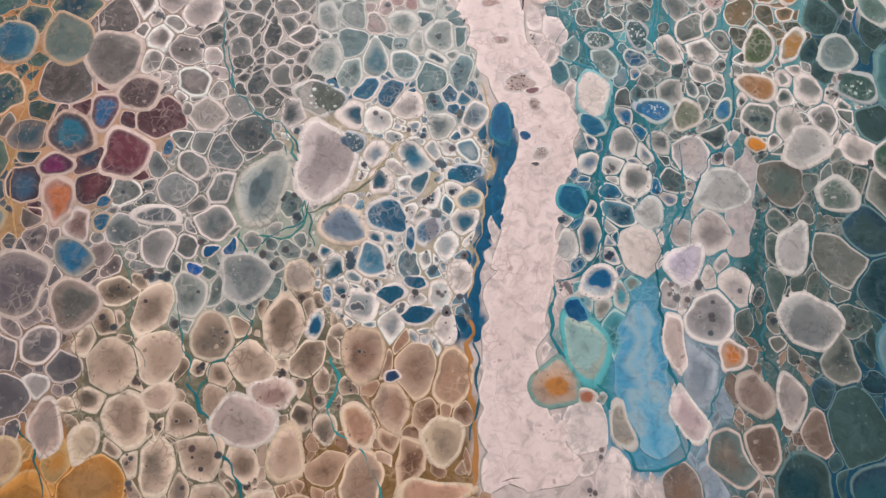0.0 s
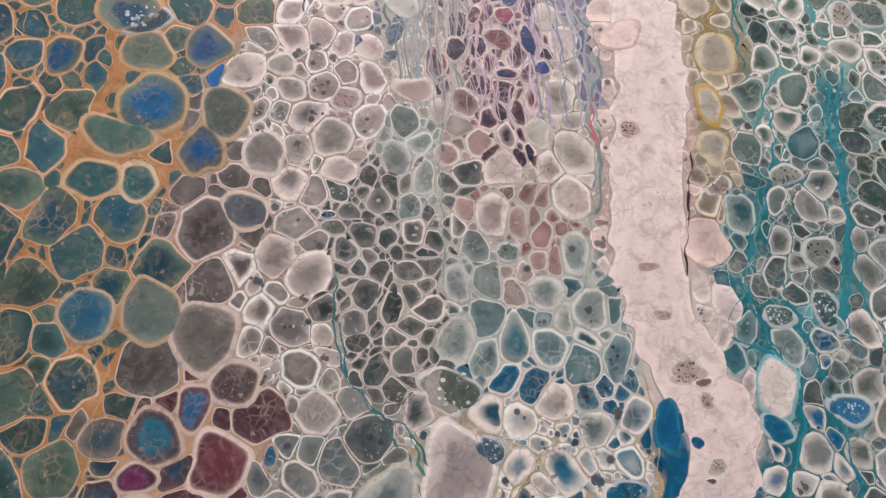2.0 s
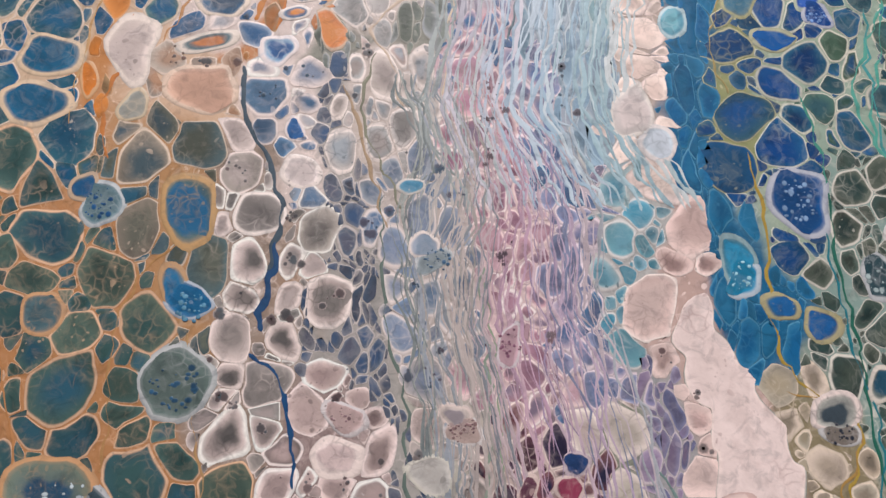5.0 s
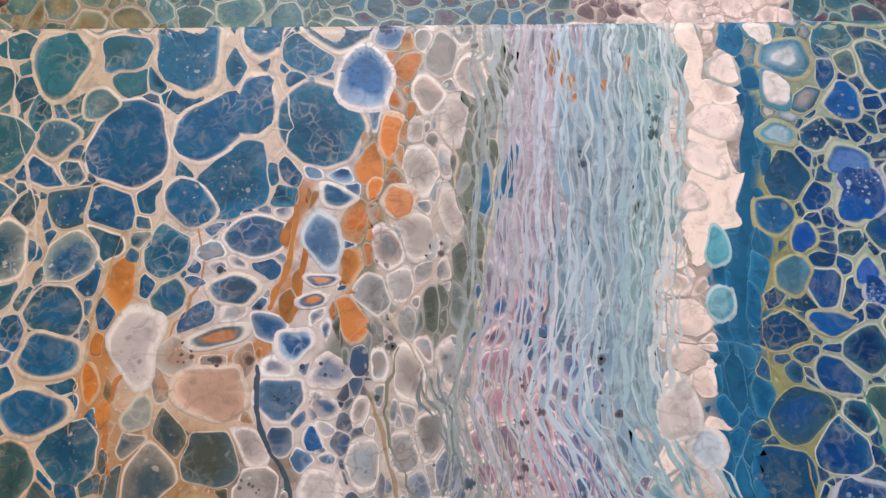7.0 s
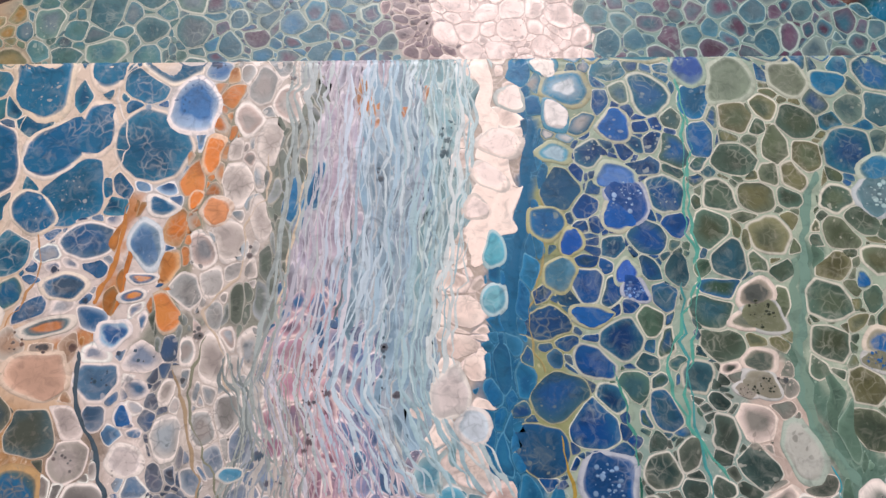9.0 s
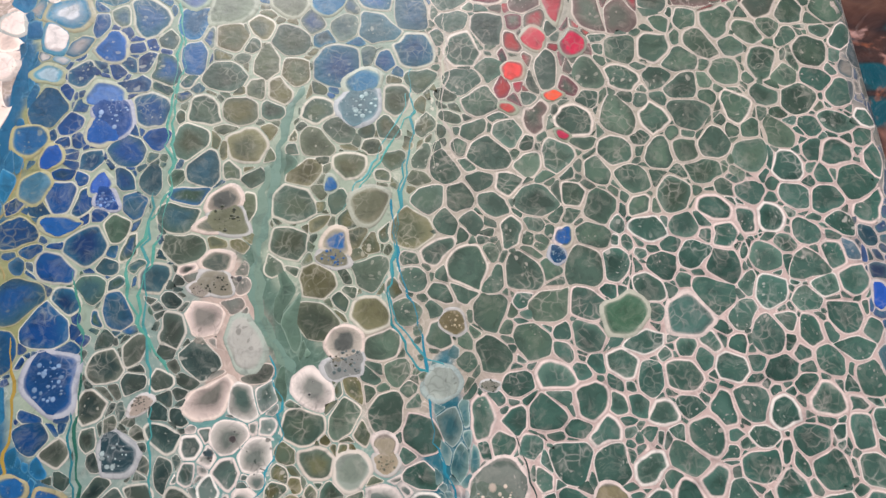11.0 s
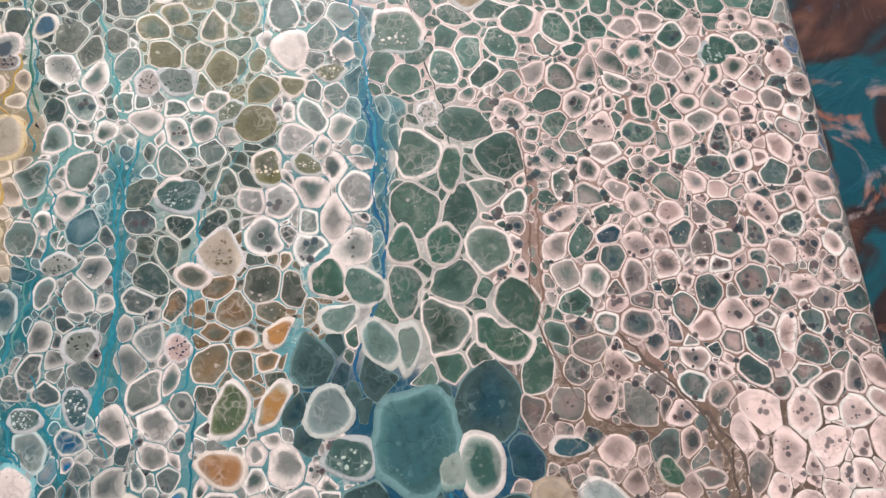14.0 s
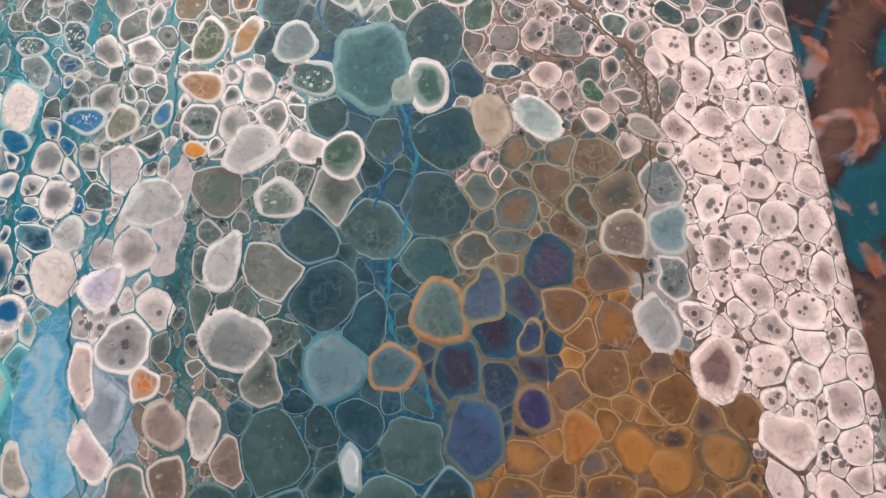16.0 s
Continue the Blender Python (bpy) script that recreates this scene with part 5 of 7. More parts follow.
vein("3c7c80", 1.3, (-0.206, 0.054), (-0.207, 0.033), (-0.202, 0.015), (-0.189, 0.001), (-0.178, -0.016))
vein("4c7c78", 1.1, (-0.180, -0.016), (-0.172, -0.033), (-0.170, -0.053))
vein("98a8a0", 1.1, (-0.165, 0.121), (-0.168, 0.090), (-0.166, 0.065), (-0.169, 0.050))
vein("a8b0a4", 1.1, (-0.108, 0.120), (-0.109, 0.088), (-0.114, 0.061), (-0.118, 0.044))
vein("5c9490", 1.3, (-0.034, 0.135), (-0.048, 0.105), (-0.048, 0.082), (-0.056, 0.050), (-0.067, 0.033))
vein("2c8c9c", 1.7, (-0.007, 0.134), (-0.017, 0.102), (-0.017, 0.068), (-0.025, 0.044), (-0.022, 0.018))
vein("4c2c3c", 1.5, (-0.072, 0.098), (-0.077, 0.072), (-0.080, 0.050))
vein("2c7c94", 2.1, (0.092, -0.005), (0.097, -0.020), (0.093, -0.045), (0.083, -0.067), (0.076, -0.090), (0.085, -0.104), (0.091, -0.125))
vein("2a6c88", 1.5, (0.079, 0.146), (0.082, 0.123), (0.083, 0.100), (0.077, 0.065), (0.067, 0.044))
vein("2f8494", 1.5, (-0.043, 0.129), (-0.038, 0.109), (-0.045, 0.080), (-0.055, 0.065), (-0.059, 0.040), (-0.053, 0.023), (-0.043, 0.009))
vein("2f8494", 1.1, (-0.021, 0.132), (-0.012, 0.111), (-0.018, 0.065), (-0.015, 0.026), (-0.009, 0.017))
vein("3c98a8", 1.1, (0.030, 0.126), (0.015, 0.103), (0.010, 0.083), (0.004, 0.049))
vein("2c8ca4", 1.7, (0.058, 0.304), (0.059, 0.277), (0.067, 0.250), (0.067, 0.215), (0.076, 0.189), (0.080, 0.164), (0.079, 0.145), (0.081, 0.122), (0.075, 0.099))
vein("4c9c9c", 1.5, (-0.028, 0.312), (-0.031, 0.272), (-0.027, 0.239), (-0.027, 0.206), (-0.019, 0.183), (-0.016, 0.157), (-0.013, 0.144))
vein("3ca0b0", 1.1, (0.013, 0.247), (0.019, 0.222), (0.006, 0.200))
vein("3c9cac", 0.8, (0.040, 0.194), (0.043, 0.176), (0.030, 0.152))
vein("7c9888", 5.5, (0.014, 0.319), (0.008, 0.287), (0.009, 0.263), (0.017, 0.244))
vein("3c5450", 0.8, (0.095, 0.215), (0.101, 0.191), (0.098, 0.179), (0.105, 0.165), (0.101, 0.155), (0.107, 0.138), (0.108, 0.117))
vein("8c7060", 1.1, (0.138, 0.094), (0.135, 0.066), (0.132, 0.048), (0.135, 0.032))
vein("5c5048", 1.5, (0.191, -0.004), (0.188, -0.033), (0.180, -0.062), (0.174, -0.080), (0.173, -0.102), (0.182, -0.124), (0.201, -0.143), (0.204, -0.168))
vein("7c6458", 1.1, (0.193, -0.069), (0.192, -0.098), (0.205, -0.106), (0.208, -0.123))
vein("6c6058", 1.9, (0.158, 0.040), (0.174, 0.020), (0.191, 0.001), (0.196, -0.016), (0.188, -0.032))
vein("0f5c80", 3.6, (-0.094, 0.006), (-0.090, -0.008), (-0.097, -0.031), (-0.104, -0.047), (-0.107, -0.071), (-0.109, -0.093))
vein("c08850", 2.9, (-0.110, -0.084), (-0.113, -0.106), (-0.111, -0.128), (-0.113, -0.148))
vein("4c8c84", 1.5, (-0.181, -0.002), (-0.174, -0.020), (-0.173, -0.040), (-0.176, -0.049), (-0.192, -0.046))
vein("2c7880", 1.9, (-0.217, -0.102), (-0.210, -0.115), (-0.206, -0.127), (-0.197, -0.138), (-0.195, -0.148))
vein("3c9898", 2.1, (-0.163, -0.095), (-0.161, -0.108), (-0.168, -0.117), (-0.155, -0.128), (-0.147, -0.140), (-0.146, -0.151))
vein("2c8898", 1.9, (-0.067, 0.028), (-0.050, 0.019), (-0.043, 0.000), (-0.055, -0.025), (-0.052, -0.040), (-0.058, -0.057))
vein("2a8490", 2.1, (-0.077, -0.072), (-0.081, -0.090), (-0.072, -0.106), (-0.060, -0.113), (-0.060, -0.130))
vein("2f8490", 1.7, (-0.020, -0.013), (-0.021, -0.036), (-0.028, -0.051), (-0.034, -0.067))
vein("ccb084", 1.3, (-0.099, 0.016), (-0.096, -0.011), (-0.100, -0.031), (-0.106, -0.055), (-0.110, -0.075))
vein("6c7c6c", 1.3, (-0.141, -0.019), (-0.153, -0.031), (-0.172, -0.038))
vein("2c8494", 1.7, (-0.047, 0.050), (-0.038, 0.022), (-0.030, -0.013), (-0.030, -0.033))
vein("3c8c98", 1.5, (-0.035, -0.106), (-0.035, -0.140))
vein("c8a070", 1.5, (-0.305, 0.047), (-0.282, 0.033), (-0.287, 0.009), (-0.289, -0.023), (-0.285, -0.045))
vein("c08858", 1.3, (-0.309, 0.250), (-0.311, 0.227), (-0.306, 0.209), (-0.299, 0.178), (-0.295, 0.155), (-0.288, 0.136), (-0.303, 0.104), (-0.306, 0.082))
vein("b88c5c", 1.1, (-0.248, 0.240), (-0.264, 0.229), (-0.273, 0.213), (-0.272, 0.173), (-0.274, 0.169))
vein("c49868", 1.1, (-0.339, 0.244), (-0.332, 0.205), (-0.329, 0.164), (-0.327, 0.156))
vein("b89468", 1.1, (-0.251, 0.208), (-0.248, 0.183), (-0.243, 0.154), (-0.247, 0.139))
vein("c08c60", 1.1, (-0.304, 0.106), (-0.288, 0.103), (-0.272, 0.099), (-0.269, 0.086))
vein("6c7c74", 1.5, (-0.192, 0.249), (-0.193, 0.207), (-0.186, 0.186), (-0.187, 0.165), (-0.185, 0.147))
vein("90a090", 1.7, (-0.162, 0.225), (-0.163, 0.202), (-0.161, 0.181), (-0.164, 0.160), (-0.163, 0.144), (-0.158, 0.129))
vein("7c9490", 1.7, (-0.113, 0.163), (-0.103, 0.149), (-0.103, 0.131), (-0.110, 0.120), (-0.106, 0.101), (-0.110, 0.073))
vein("b08c50", 1.1, (-0.072, 0.185), (-0.053, 0.181), (-0.053, 0.164), (-0.063, 0.154), (-0.050, 0.147), (-0.051, 0.134))
vein("2a7c88", 1.3, (-0.054, 0.237), (-0.052, 0.212), (-0.049, 0.189), (-0.044, 0.174), (-0.050, 0.149), (-0.047, 0.133))
vein("2c5078", 3.8, (-0.229, 0.208), (-0.228, 0.219), (-0.225, 0.235))
vein("24507c", 2.5, (-0.219, 0.162), (-0.220, 0.182), (-0.222, 0.193), (-0.233, 0.201))
vein("c86c80", 2.5, (-0.108, 0.122), (-0.110, 0.111), (-0.108, 0.101))
vein("4c5c68", 2.7, (-0.236, 0.295), (-0.237, 0.279), (-0.230, 0.265), (-0.224, 0.250), (-0.224, 0.239), (-0.228, 0.226))
vein("c88448", 2.7, (-0.224, 0.349), (-0.226, 0.332), (-0.229, 0.318), (-0.233, 0.311))
vein("c49468", 1.3, (-0.255, 0.338), (-0.252, 0.325), (-0.262, 0.303))
vein("dcc8b0", 1.5, (-0.159, 0.372), (-0.162, 0.347), (-0.167, 0.320), (-0.170, 0.300), (-0.172, 0.282))
vein("d0bca8", 1.5, (-0.174, 0.366), (-0.173, 0.350), (-0.184, 0.338), (-0.180, 0.321), (-0.198, 0.306), (-0.189, 0.297), (-0.186, 0.279))
vein("6c7c84", 1.1, (-0.144, 0.341), (-0.145, 0.318), (-0.152, 0.296))
vein("b0987c", 1.7, (-0.203, 0.287), (-0.197, 0.266), (-0.194, 0.252), (-0.191, 0.239))
vein("1c648c", 5.5, (-0.077, 0.376), (-0.080, 0.351), (-0.086, 0.323), (-0.089, 0.297))
vein("a89868", 1.1, (-0.074, 0.345), (-0.074, 0.329), (-0.080, 0.310), (-0.084, 0.293), (-0.078, 0.282))
vein("4c9484", 1.7, (-0.055, 0.283), (-0.052, 0.267), (-0.049, 0.257), (-0.056, 0.237))
vein("c8a070", 1.3, (-0.278, 0.337), (-0.284, 0.316), (-0.288, 0.297), (-0.291, 0.276))
vein("a8b4bc", 1.5, (-0.123, 0.373), (-0.126, 0.327), (-0.131, 0.299))
vein("7c94a4", 1.3, (-0.115, 0.364), (-0.116, 0.324), (-0.123, 0.295))
vein("b8bcc0", 1.3, (-0.135, 0.365), (-0.136, 0.327), (-0.137, 0.295))
vein("88a0a8", 1.3, (-0.107, 0.368), (-0.111, 0.317), (-0.122, 0.280))
vein("c8c8c4", 1.3, (-0.125, 0.289), (-0.133, 0.270), (-0.124, 0.246))
vein("c09098", 1.5, (-0.157, 0.312), (-0.160, 0.292), (-0.154, 0.264), (-0.144, 0.247))
vein("78988a", 4.6, (0.028, 0.353), (0.017, 0.328), (0.015, 0.302), (0.006, 0.278), (0.009, 0.259), (0.022, 0.241))
vein("5ca898", 1.7, (-0.021, 0.404), (-0.017, 0.374), (-0.022, 0.339), (-0.020, 0.317), (-0.029, 0.299), (-0.039, 0.277), (-0.029, 0.257), (-0.022, 0.244))
vein("4ca0a8", 1.3, (0.070, 0.358), (0.067, 0.317), (0.058, 0.288), (0.055, 0.262), (0.063, 0.246), (0.074, 0.238))
vein("c8c0b4", 1.7, (0.084, 0.382), (0.085, 0.358), (0.080, 0.341), (0.085, 0.320))
vein("5cb0b0", 1.1, (0.068, 0.346), (0.058, 0.326), (0.043, 0.305))
vein("e0ccb8", 1.5, (-0.322, 0.418), (-0.321, 0.406), (-0.316, 0.389), (-0.313, 0.369), (-0.308, 0.357), (-0.304, 0.334), (-0.309, 0.316), (-0.317, 0.301))
vein("e0ccb8", 1.3, (-0.249, 0.416), (-0.249, 0.395), (-0.262, 0.389), (-0.269, 0.379), (-0.261, 0.355), (-0.274, 0.322))
vein("e4d4c8", 1.5, (-0.226, 0.408), (-0.234, 0.393), (-0.228, 0.384), (-0.225, 0.368), (-0.232, 0.358))
vein("e0ccb8", 1.3, (-0.266, 0.371), (-0.245, 0.371), (-0.226, 0.368))
vein("e0ccb8", 1.1, (-0.245, 0.371), (-0.255, 0.387), (-0.263, 0.400))


def band(body, edge, line, accent, *places):
    """A smooth ribbon of paint through places (x, y, half width); colours of its middle, its margin and the line that ends it."""
    BANDS.append(([lin(c) for c in body.split()], lin(edge), lin(line), lin(accent), places))


def strands(left, right, colours, count, widths, seed):
    """Many fine runs drawn out side by side between two guide lines of places (x, y)."""
    rng = np.random.RandomState(seed)
    colours = [lin(c) for c in colours.split()]

    def along(guide, at):
        pts = vein_line(guide)
        run = np.linspace(0, 1, len(pts))
        return np.stack([np.interp(at, run, pts[:, 0]), np.interp(at, run, pts[:, 1])], 1)
    for k in range(count):
        f = (k + rng.rand()) / count
        a = rng.uniform(-0.3, 0.75)
        at = np.linspace(max(0.0, a), min(1.0, a + rng.uniform(0.2, 0.8)), 26)
        line = along(left, at) * (1 - f) + along(right, at) * f
        line = line + wobble(line, 160, 0.0011, 40 + k % 5) + wobble(line, 600, 0.0002, 50 + k % 3)
        c = colours[min(len(colours) - 1, max(0, int(f * len(colours) + rng.normal(0, 0.8))))]
        c = 0.6 * c + 0.4 * np.mean(colours, 0)
        STRANDS.append((np.clip(c * rng.uniform(0.82, 1.05), 0, 0.86), rng.uniform(*widths) / 1000, line))


band("dccac4 d6c4be e0cec8", "e8d6ce", "6c7c74", "a48c88", (-0.0890, -0.1470, 0.0200), (-0.0930, -0.1305, 0.0160), (-0.0975, -0.1165, 0.0115), (-0.0975, -0.1005, 0.0105), (-0.0920, -0.0835, 0.0120), (-0.0890, -0.0645, 0.0121), (-0.0855, -0.0475, 0.0115), (-0.0810, -0.0310, 0.0120), (-0.0750, -0.0180, 0.0120), (-0.0720, -0.0035, 0.0121), (-0.0815, 0.0135, 0.0130), (-0.0910, 0.0330, 0.0130), (-0.0930, 0.0480, 0.0131),
     (-0.0945, 0.0595, 0.0135), (-0.0910, 0.0760, 0.0140), (-0.0890, 0.0945, 0.0141), (-0.0865, 0.1145, 0.0150), (-0.0830, 0.1365, 0.0145), (-0.0835, 0.1600, 0.0125), (-0.0880, 0.1835, 0.0095), (-0.0960, 0.1950, 0.0075), (-0.0990, 0.2055, 0.0070), (-0.0970, 0.2150, 0.0050))
band("f0dcd0 ecd6ca", "f4e2d8", "c0b0a8", "d8c4b8", (-0.0935, 0.4060, 0.0035), (-0.0935, 0.3800, 0.0028), (-0.0915, 0.3590, 0.0065), (-0.0900, 0.3500, 0.0085), (-0.0920, 0.3395, 0.0085), (-0.0980, 0.3285, 0.0040), (-0.1010, 0.3200, 0.0030))
band("4c94b4 6ca4bc 88a8b4", "6c9cb0", "3c7c90", "98a8b0", (-0.0430, -0.0820, 0.0061), (-0.0470, -0.0985, 0.0090), (-0.0470, -0.1135, 0.0110), (-0.0440, -0.1260, 0.0090), (-0.0425, -0.1375, 0.0065))
band("b4a8a4 a8a4a2", "c8bcb6", "5c8488", "8c8888", (0.0075, -0.0170, 0.0035), (0.0040, -0.0340, 0.0050), (0.0000, -0.0505, 0.0050), (-0.0020, -0.0635, 0.0040))
vein("1c6088", 1.6, (0.0770, 0.1430), (0.0800, 0.1150), (0.0760, 0.1010), (0.0810, 0.0840), (0.0760, 0.0660), (0.0690, 0.0490), (0.0640, 0.0390), (0.0660, 0.0300))
vein("1c5c84", 2.2, (0.0740, 0.0140), (0.0870, 0.0030), (0.0980, -0.0090), (0.0900, -0.0230), (0.0820, -0.0340), (0.0790, -0.0480))
vein("2c8c9c", 1.3, (-0.0150, 0.1280), (-0.0180, 0.1000), (-0.0160, 0.0740), (-0.0220, 0.0430), (-0.0250, 0.0270))
vein("2c8c9c", 1.2, (0.0110, 0.1100), (0.0140, 0.0890), (0.0080, 0.0720), (0.0100, 0.0500), (0.0030, 0.0360))
vein("2f7c8c", 1.4, (-0.0620, 0.0480), (-0.0540, 0.0300), (-0.0460, 0.0130), (-0.0440, -0.0030))
vein("7c6458", 1.0, (0.1330, 0.1210), (0.1360, 0.0920), (0.1300, 0.0640), (0.1300, 0.0460), (0.1360, 0.0280), (0.1460, 0.0100), (0.1670, 0.0030))
vein("6c6058", 1.6, (0.1640, 0.0290), (0.1780, 0.0140), (0.1890, -0.0020), (0.1910, -0.0180), (0.1830, -0.0390))
vein("2c7c80", 1.2, (-0.2050, 0.0370), (-0.2010, 0.0110), (-0.1780, -0.0020), (-0.1720, -0.0200), (-0.1710, -0.0430), (-0.1890, -0.0450), (-0.1950, -0.0610), (-0.1930, -0.0790))
vein("b89c70", 0.9, (-0.1360, -0.0090), (-0.1510, -0.0300), (-0.1690, -0.0370))
vein("1c7484", 1.6, (-0.0430, 0.0130), (-0.0490, -0.0100), (-0.0570, -0.0310), (-0.0550, -0.0530), (-0.0630, -0.0670), (-0.0760, -0.0710))
vein("1c7080", 1.4, (0.0090, 0.0360), (0.0070, 0.0060), (0.0010, -0.0140), (-0.0120, -0.0260), (-0.0250, -0.0500))
vein("1c6c7c", 1.6, (-0.0320, -0.0490), (-0.0370, -0.0720), (-0.0350, -0.0990), (-0.0360, -0.1160), (-0.0320, -0.1350))
vein("246870", 1.3, (0.0080, -0.0510), (0.0020, -0.0690), (-0.0040, -0.0920), (0.0060, -0.1100))
vein("98a890", 1.0, (-0.1610, 0.2200), (-0.1590, 0.1900), (-0.1590, 0.1600))
vein("2c6c5c", 1.5, (-0.0510, 0.2460), (-0.0510, 0.2160), (-0.0470, 0.1930), (-0.0490, 0.1720), (-0.0460, 0.1490))
vein("b49848", 1.5, (-0.0750, 0.2600), (-0.0710, 0.2330), (-0.0760, 0.2080), (-0.0680, 0.1840), (-0.0500, 0.1780), (-0.0580, 0.1530))
vein("58a898", 1.4, (-0.0190, 0.3900), (-0.0210, 0.3580), (-0.0240, 0.3280), (-0.0210, 0.3170), (-0.0260, 0.2900), (-0.0340, 0.2700), (-0.0270, 0.2510))
vein("4cb0a8", 1.0, (0.0710, 0.3420), (0.0500, 0.3110), (0.0400, 0.2990))
vein("3c98a0", 1.3, (0.0650, 0.3200), (0.0590, 0.2850), (0.0540, 0.2610), (0.0630, 0.2400), (0.0720, 0.2320))
vein("c8c8b4", 1.2, (0.0850, 0.3780), (0.0810, 0.3470), (0.0750, 0.3150))
vein("c88048", 2.0, (-0.2730, 0.3140), (-0.2730, 0.2980), (-0.2820, 0.2810), (-0.2780, 0.2640))
vein("c87c40", 2.4, (-0.2200, 0.3410), (-0.2230, 0.3170), (-0.2260, 0.3070))
vein("8c8c78", 1.5, (-0.1930, 0.2980), (-0.2000, 0.2810), (-0.1930, 0.2610), (-0.1860, 0.2440))


CRATERS = []


def crater(x, y, rx, ry, body, fleck):
    """A burst bubble: a ringed cell with a crowd of small flecks in it."""
    b = lin(body)
    HAND_CELLS.append((x, y, rx / 1000, ry / 1000, 0, b, 0.8 * b, np.minimum(0.8, 0.35 * b + 0.42), 0.7))
    CRATERS.append((x, y, rx / 1000, ry / 1000, b, lin(fleck)))


crater(-0.1650, 0.0120, 9.0, 9.0, "5c645c", "c8ccc4")
crater(-0.1530, -0.0080, 4.0, 5.0, "48606c", "b0b8b8")
crater(-0.0490, 0.0350, 5.0, 5.0, "48605c", "c0ccc8")
crater(-0.0310, 0.0360, 4.0, 7.0, "3c5c60", "c8d0cc")
crater(-0.0280, 0.0010, 5.0, 4.0, "2c5c7c", "a8b8c0")
crater(-0.0850, 0.0140, 5.0, 3.0, "c8b4ac", "6c4c4c")
crater(-0.0780, 0.0060, 3.0, 3.0, "c8b4ac", "6c4c50")
crater(-0.0770, -0.0160, 4.0, 3.0, "c8b8b0", "5c5458")
crater(-0.1240, -0.0470, 4.0, 5.0, "8c8c94", "3c5c70")
crater(-0.1070, -0.0240, 7.0, 4.0, "1c5c78", "8ca8b0")
crater(-0.2820, 0.1610, 10.0, 8.0, "3c4c54", "b8c4c8")
crater(-0.0580, 0.1720, 6.0, 5.0, "7c746c", "2c3440")
crater(-0.0950, 0.1090, 4.0, 4.0, "c8aca4", "5c4444")
crater(-0.0930, 0.0540, 5.0, 2.0, "c8a8a0", "7c4438")
crater(-0.0900, 0.0360, 3.0, 2.0, "c8b0a8", "5c4444")
crater(-0.0840, 0.0160, 7.0, 5.0, "c8b4ac", "5c4c4c")
crater(-0.1440, 0.0610, 5.0, 4.0, "7c8880", "3c4844")
crater(-0.1700, 0.1770, 7.0, 5.0, "b8a49c", "7c6464")
crater(-0.2030, 0.1230, 5.0, 5.0, "b49c9c", "8c6c74")
crater(-0.0630, 0.0840, 5.0, 4.0, "a89c90", "5c5048")
crater(-0.0380, 0.0880, 7.0, 6.0, "90948c", "3c4c48")
crater(-0.0490, 0.0350, 6.0, 4.0, "5c7470", "b0bcb8")
crater(0.0390, 0.2430, 9.0, 6.0, "8c908c", "5c6c6c")
crater(0.0860, 0.1910, 10.0, 11.0, "6c7c70", "d4c4b4")
crater(0.1240, 0.1850, 7.0, 8.0, "94866c", "e0ccb0")
crater(0.0910, 0.1660, 9.0, 7.0, "5c7468", "d0c8bc")
crater(0.0390, 0.1170, 6.0, 6.0, "6c6c48", "e0d0b8")
crater(0.0540, 0.1160, 5.0, 4.0, "70745c", "c8c0b4")
crater(0.0260, 0.1420, 5.0, 5.0, "64705c", "c0bcb0")
crater(0.0070, 0.1560, 7.0, 5.0, "6c7870", "3c5450")
crater(0.0650, 0.1540, 6.0, 5.0, "70745c", "c8c0a8")
crater(0.0060, 0.1090, 8.0, 5.0, "3c5c58", "b0bcb4")
crater(0.2160, 0.1450, 7.0, 5.0, "3c6054", "98a8a0")
crater(0.1010, 0.1330, 5.0, 5.0, "c0b8b0", "5c7468")
crater(0.0510, 0.2080, 5.0, 4.0, "a89c84", "6c7060")
crater(-0.0040, 0.1570, 5.0, 5.0, "b4aca4", "5c5c58")
crater(0.0500, 0.3430, 8.0, 8.0, "5c7c84", "a8c0c0")
crater(-0.0020, 0.2990, 7.0, 7.0, "747860", "2c3428")
crater(-0.0050, 0.2740, 6.0, 5.0, "8c8878", "2c342c")
crater(-0.0110, 0.2730, 4.0, 3.0, "9c9488", "343c34")
crater(0.0390, 0.2440, 8.0, 5.0, "8c8878", "2c342c")
crater(0.0780, 0.2550, 6.0, 5.0, "746c50", "b0a488")
crater(0.1180, 0.2770, 3.0, 4.0, "1c4c70", "90a8b0")
crater(0.0880, 0.2310, 4.0, 3.0, "8c8c80", "3c4c40")
crater(0.0360, 0.2810, 6.0, 5.0, "7c7c68", "1c5488")
crater(-0.0300, 0.2340, 5.0, 4.0, "b0a498", "5c5c54")
crater(-0.0440, 0.3440, 8.0, 9.0, "1c4c8c", "90a8c8")
crater(-0.0450, 0.3090, 5.0, 5.0, "14488c", "7090c0")
crater(-0.2050, 0.1810, 6.0, 5.0, "c0a8a4", "7c6468")
crater(-0.1700, 0.1780, 6.0, 4.0, "b09c98", "6c5458")
crater(-0.1550, 0.2020, 5.0, 6.0, "b898a0", "7c5468")
crater(-0.2540, 0.1920, 11.0, 10.0, "5c6c68", "2c506c")
crater(-0.1760, 0.2280, 6.0, 5.0, "8c989c", "3c5c78")
crater(-0.2790, 0.2490, 7.0, 7.0, "5c7880", "1c4c78")
crater(-0.0610, 0.2440, 8.0, 10.0, "14487c", "7c98b8")
crater(-0.0380, 0.2180, 7.0, 7.0, "2c4850", "a0b0b0")
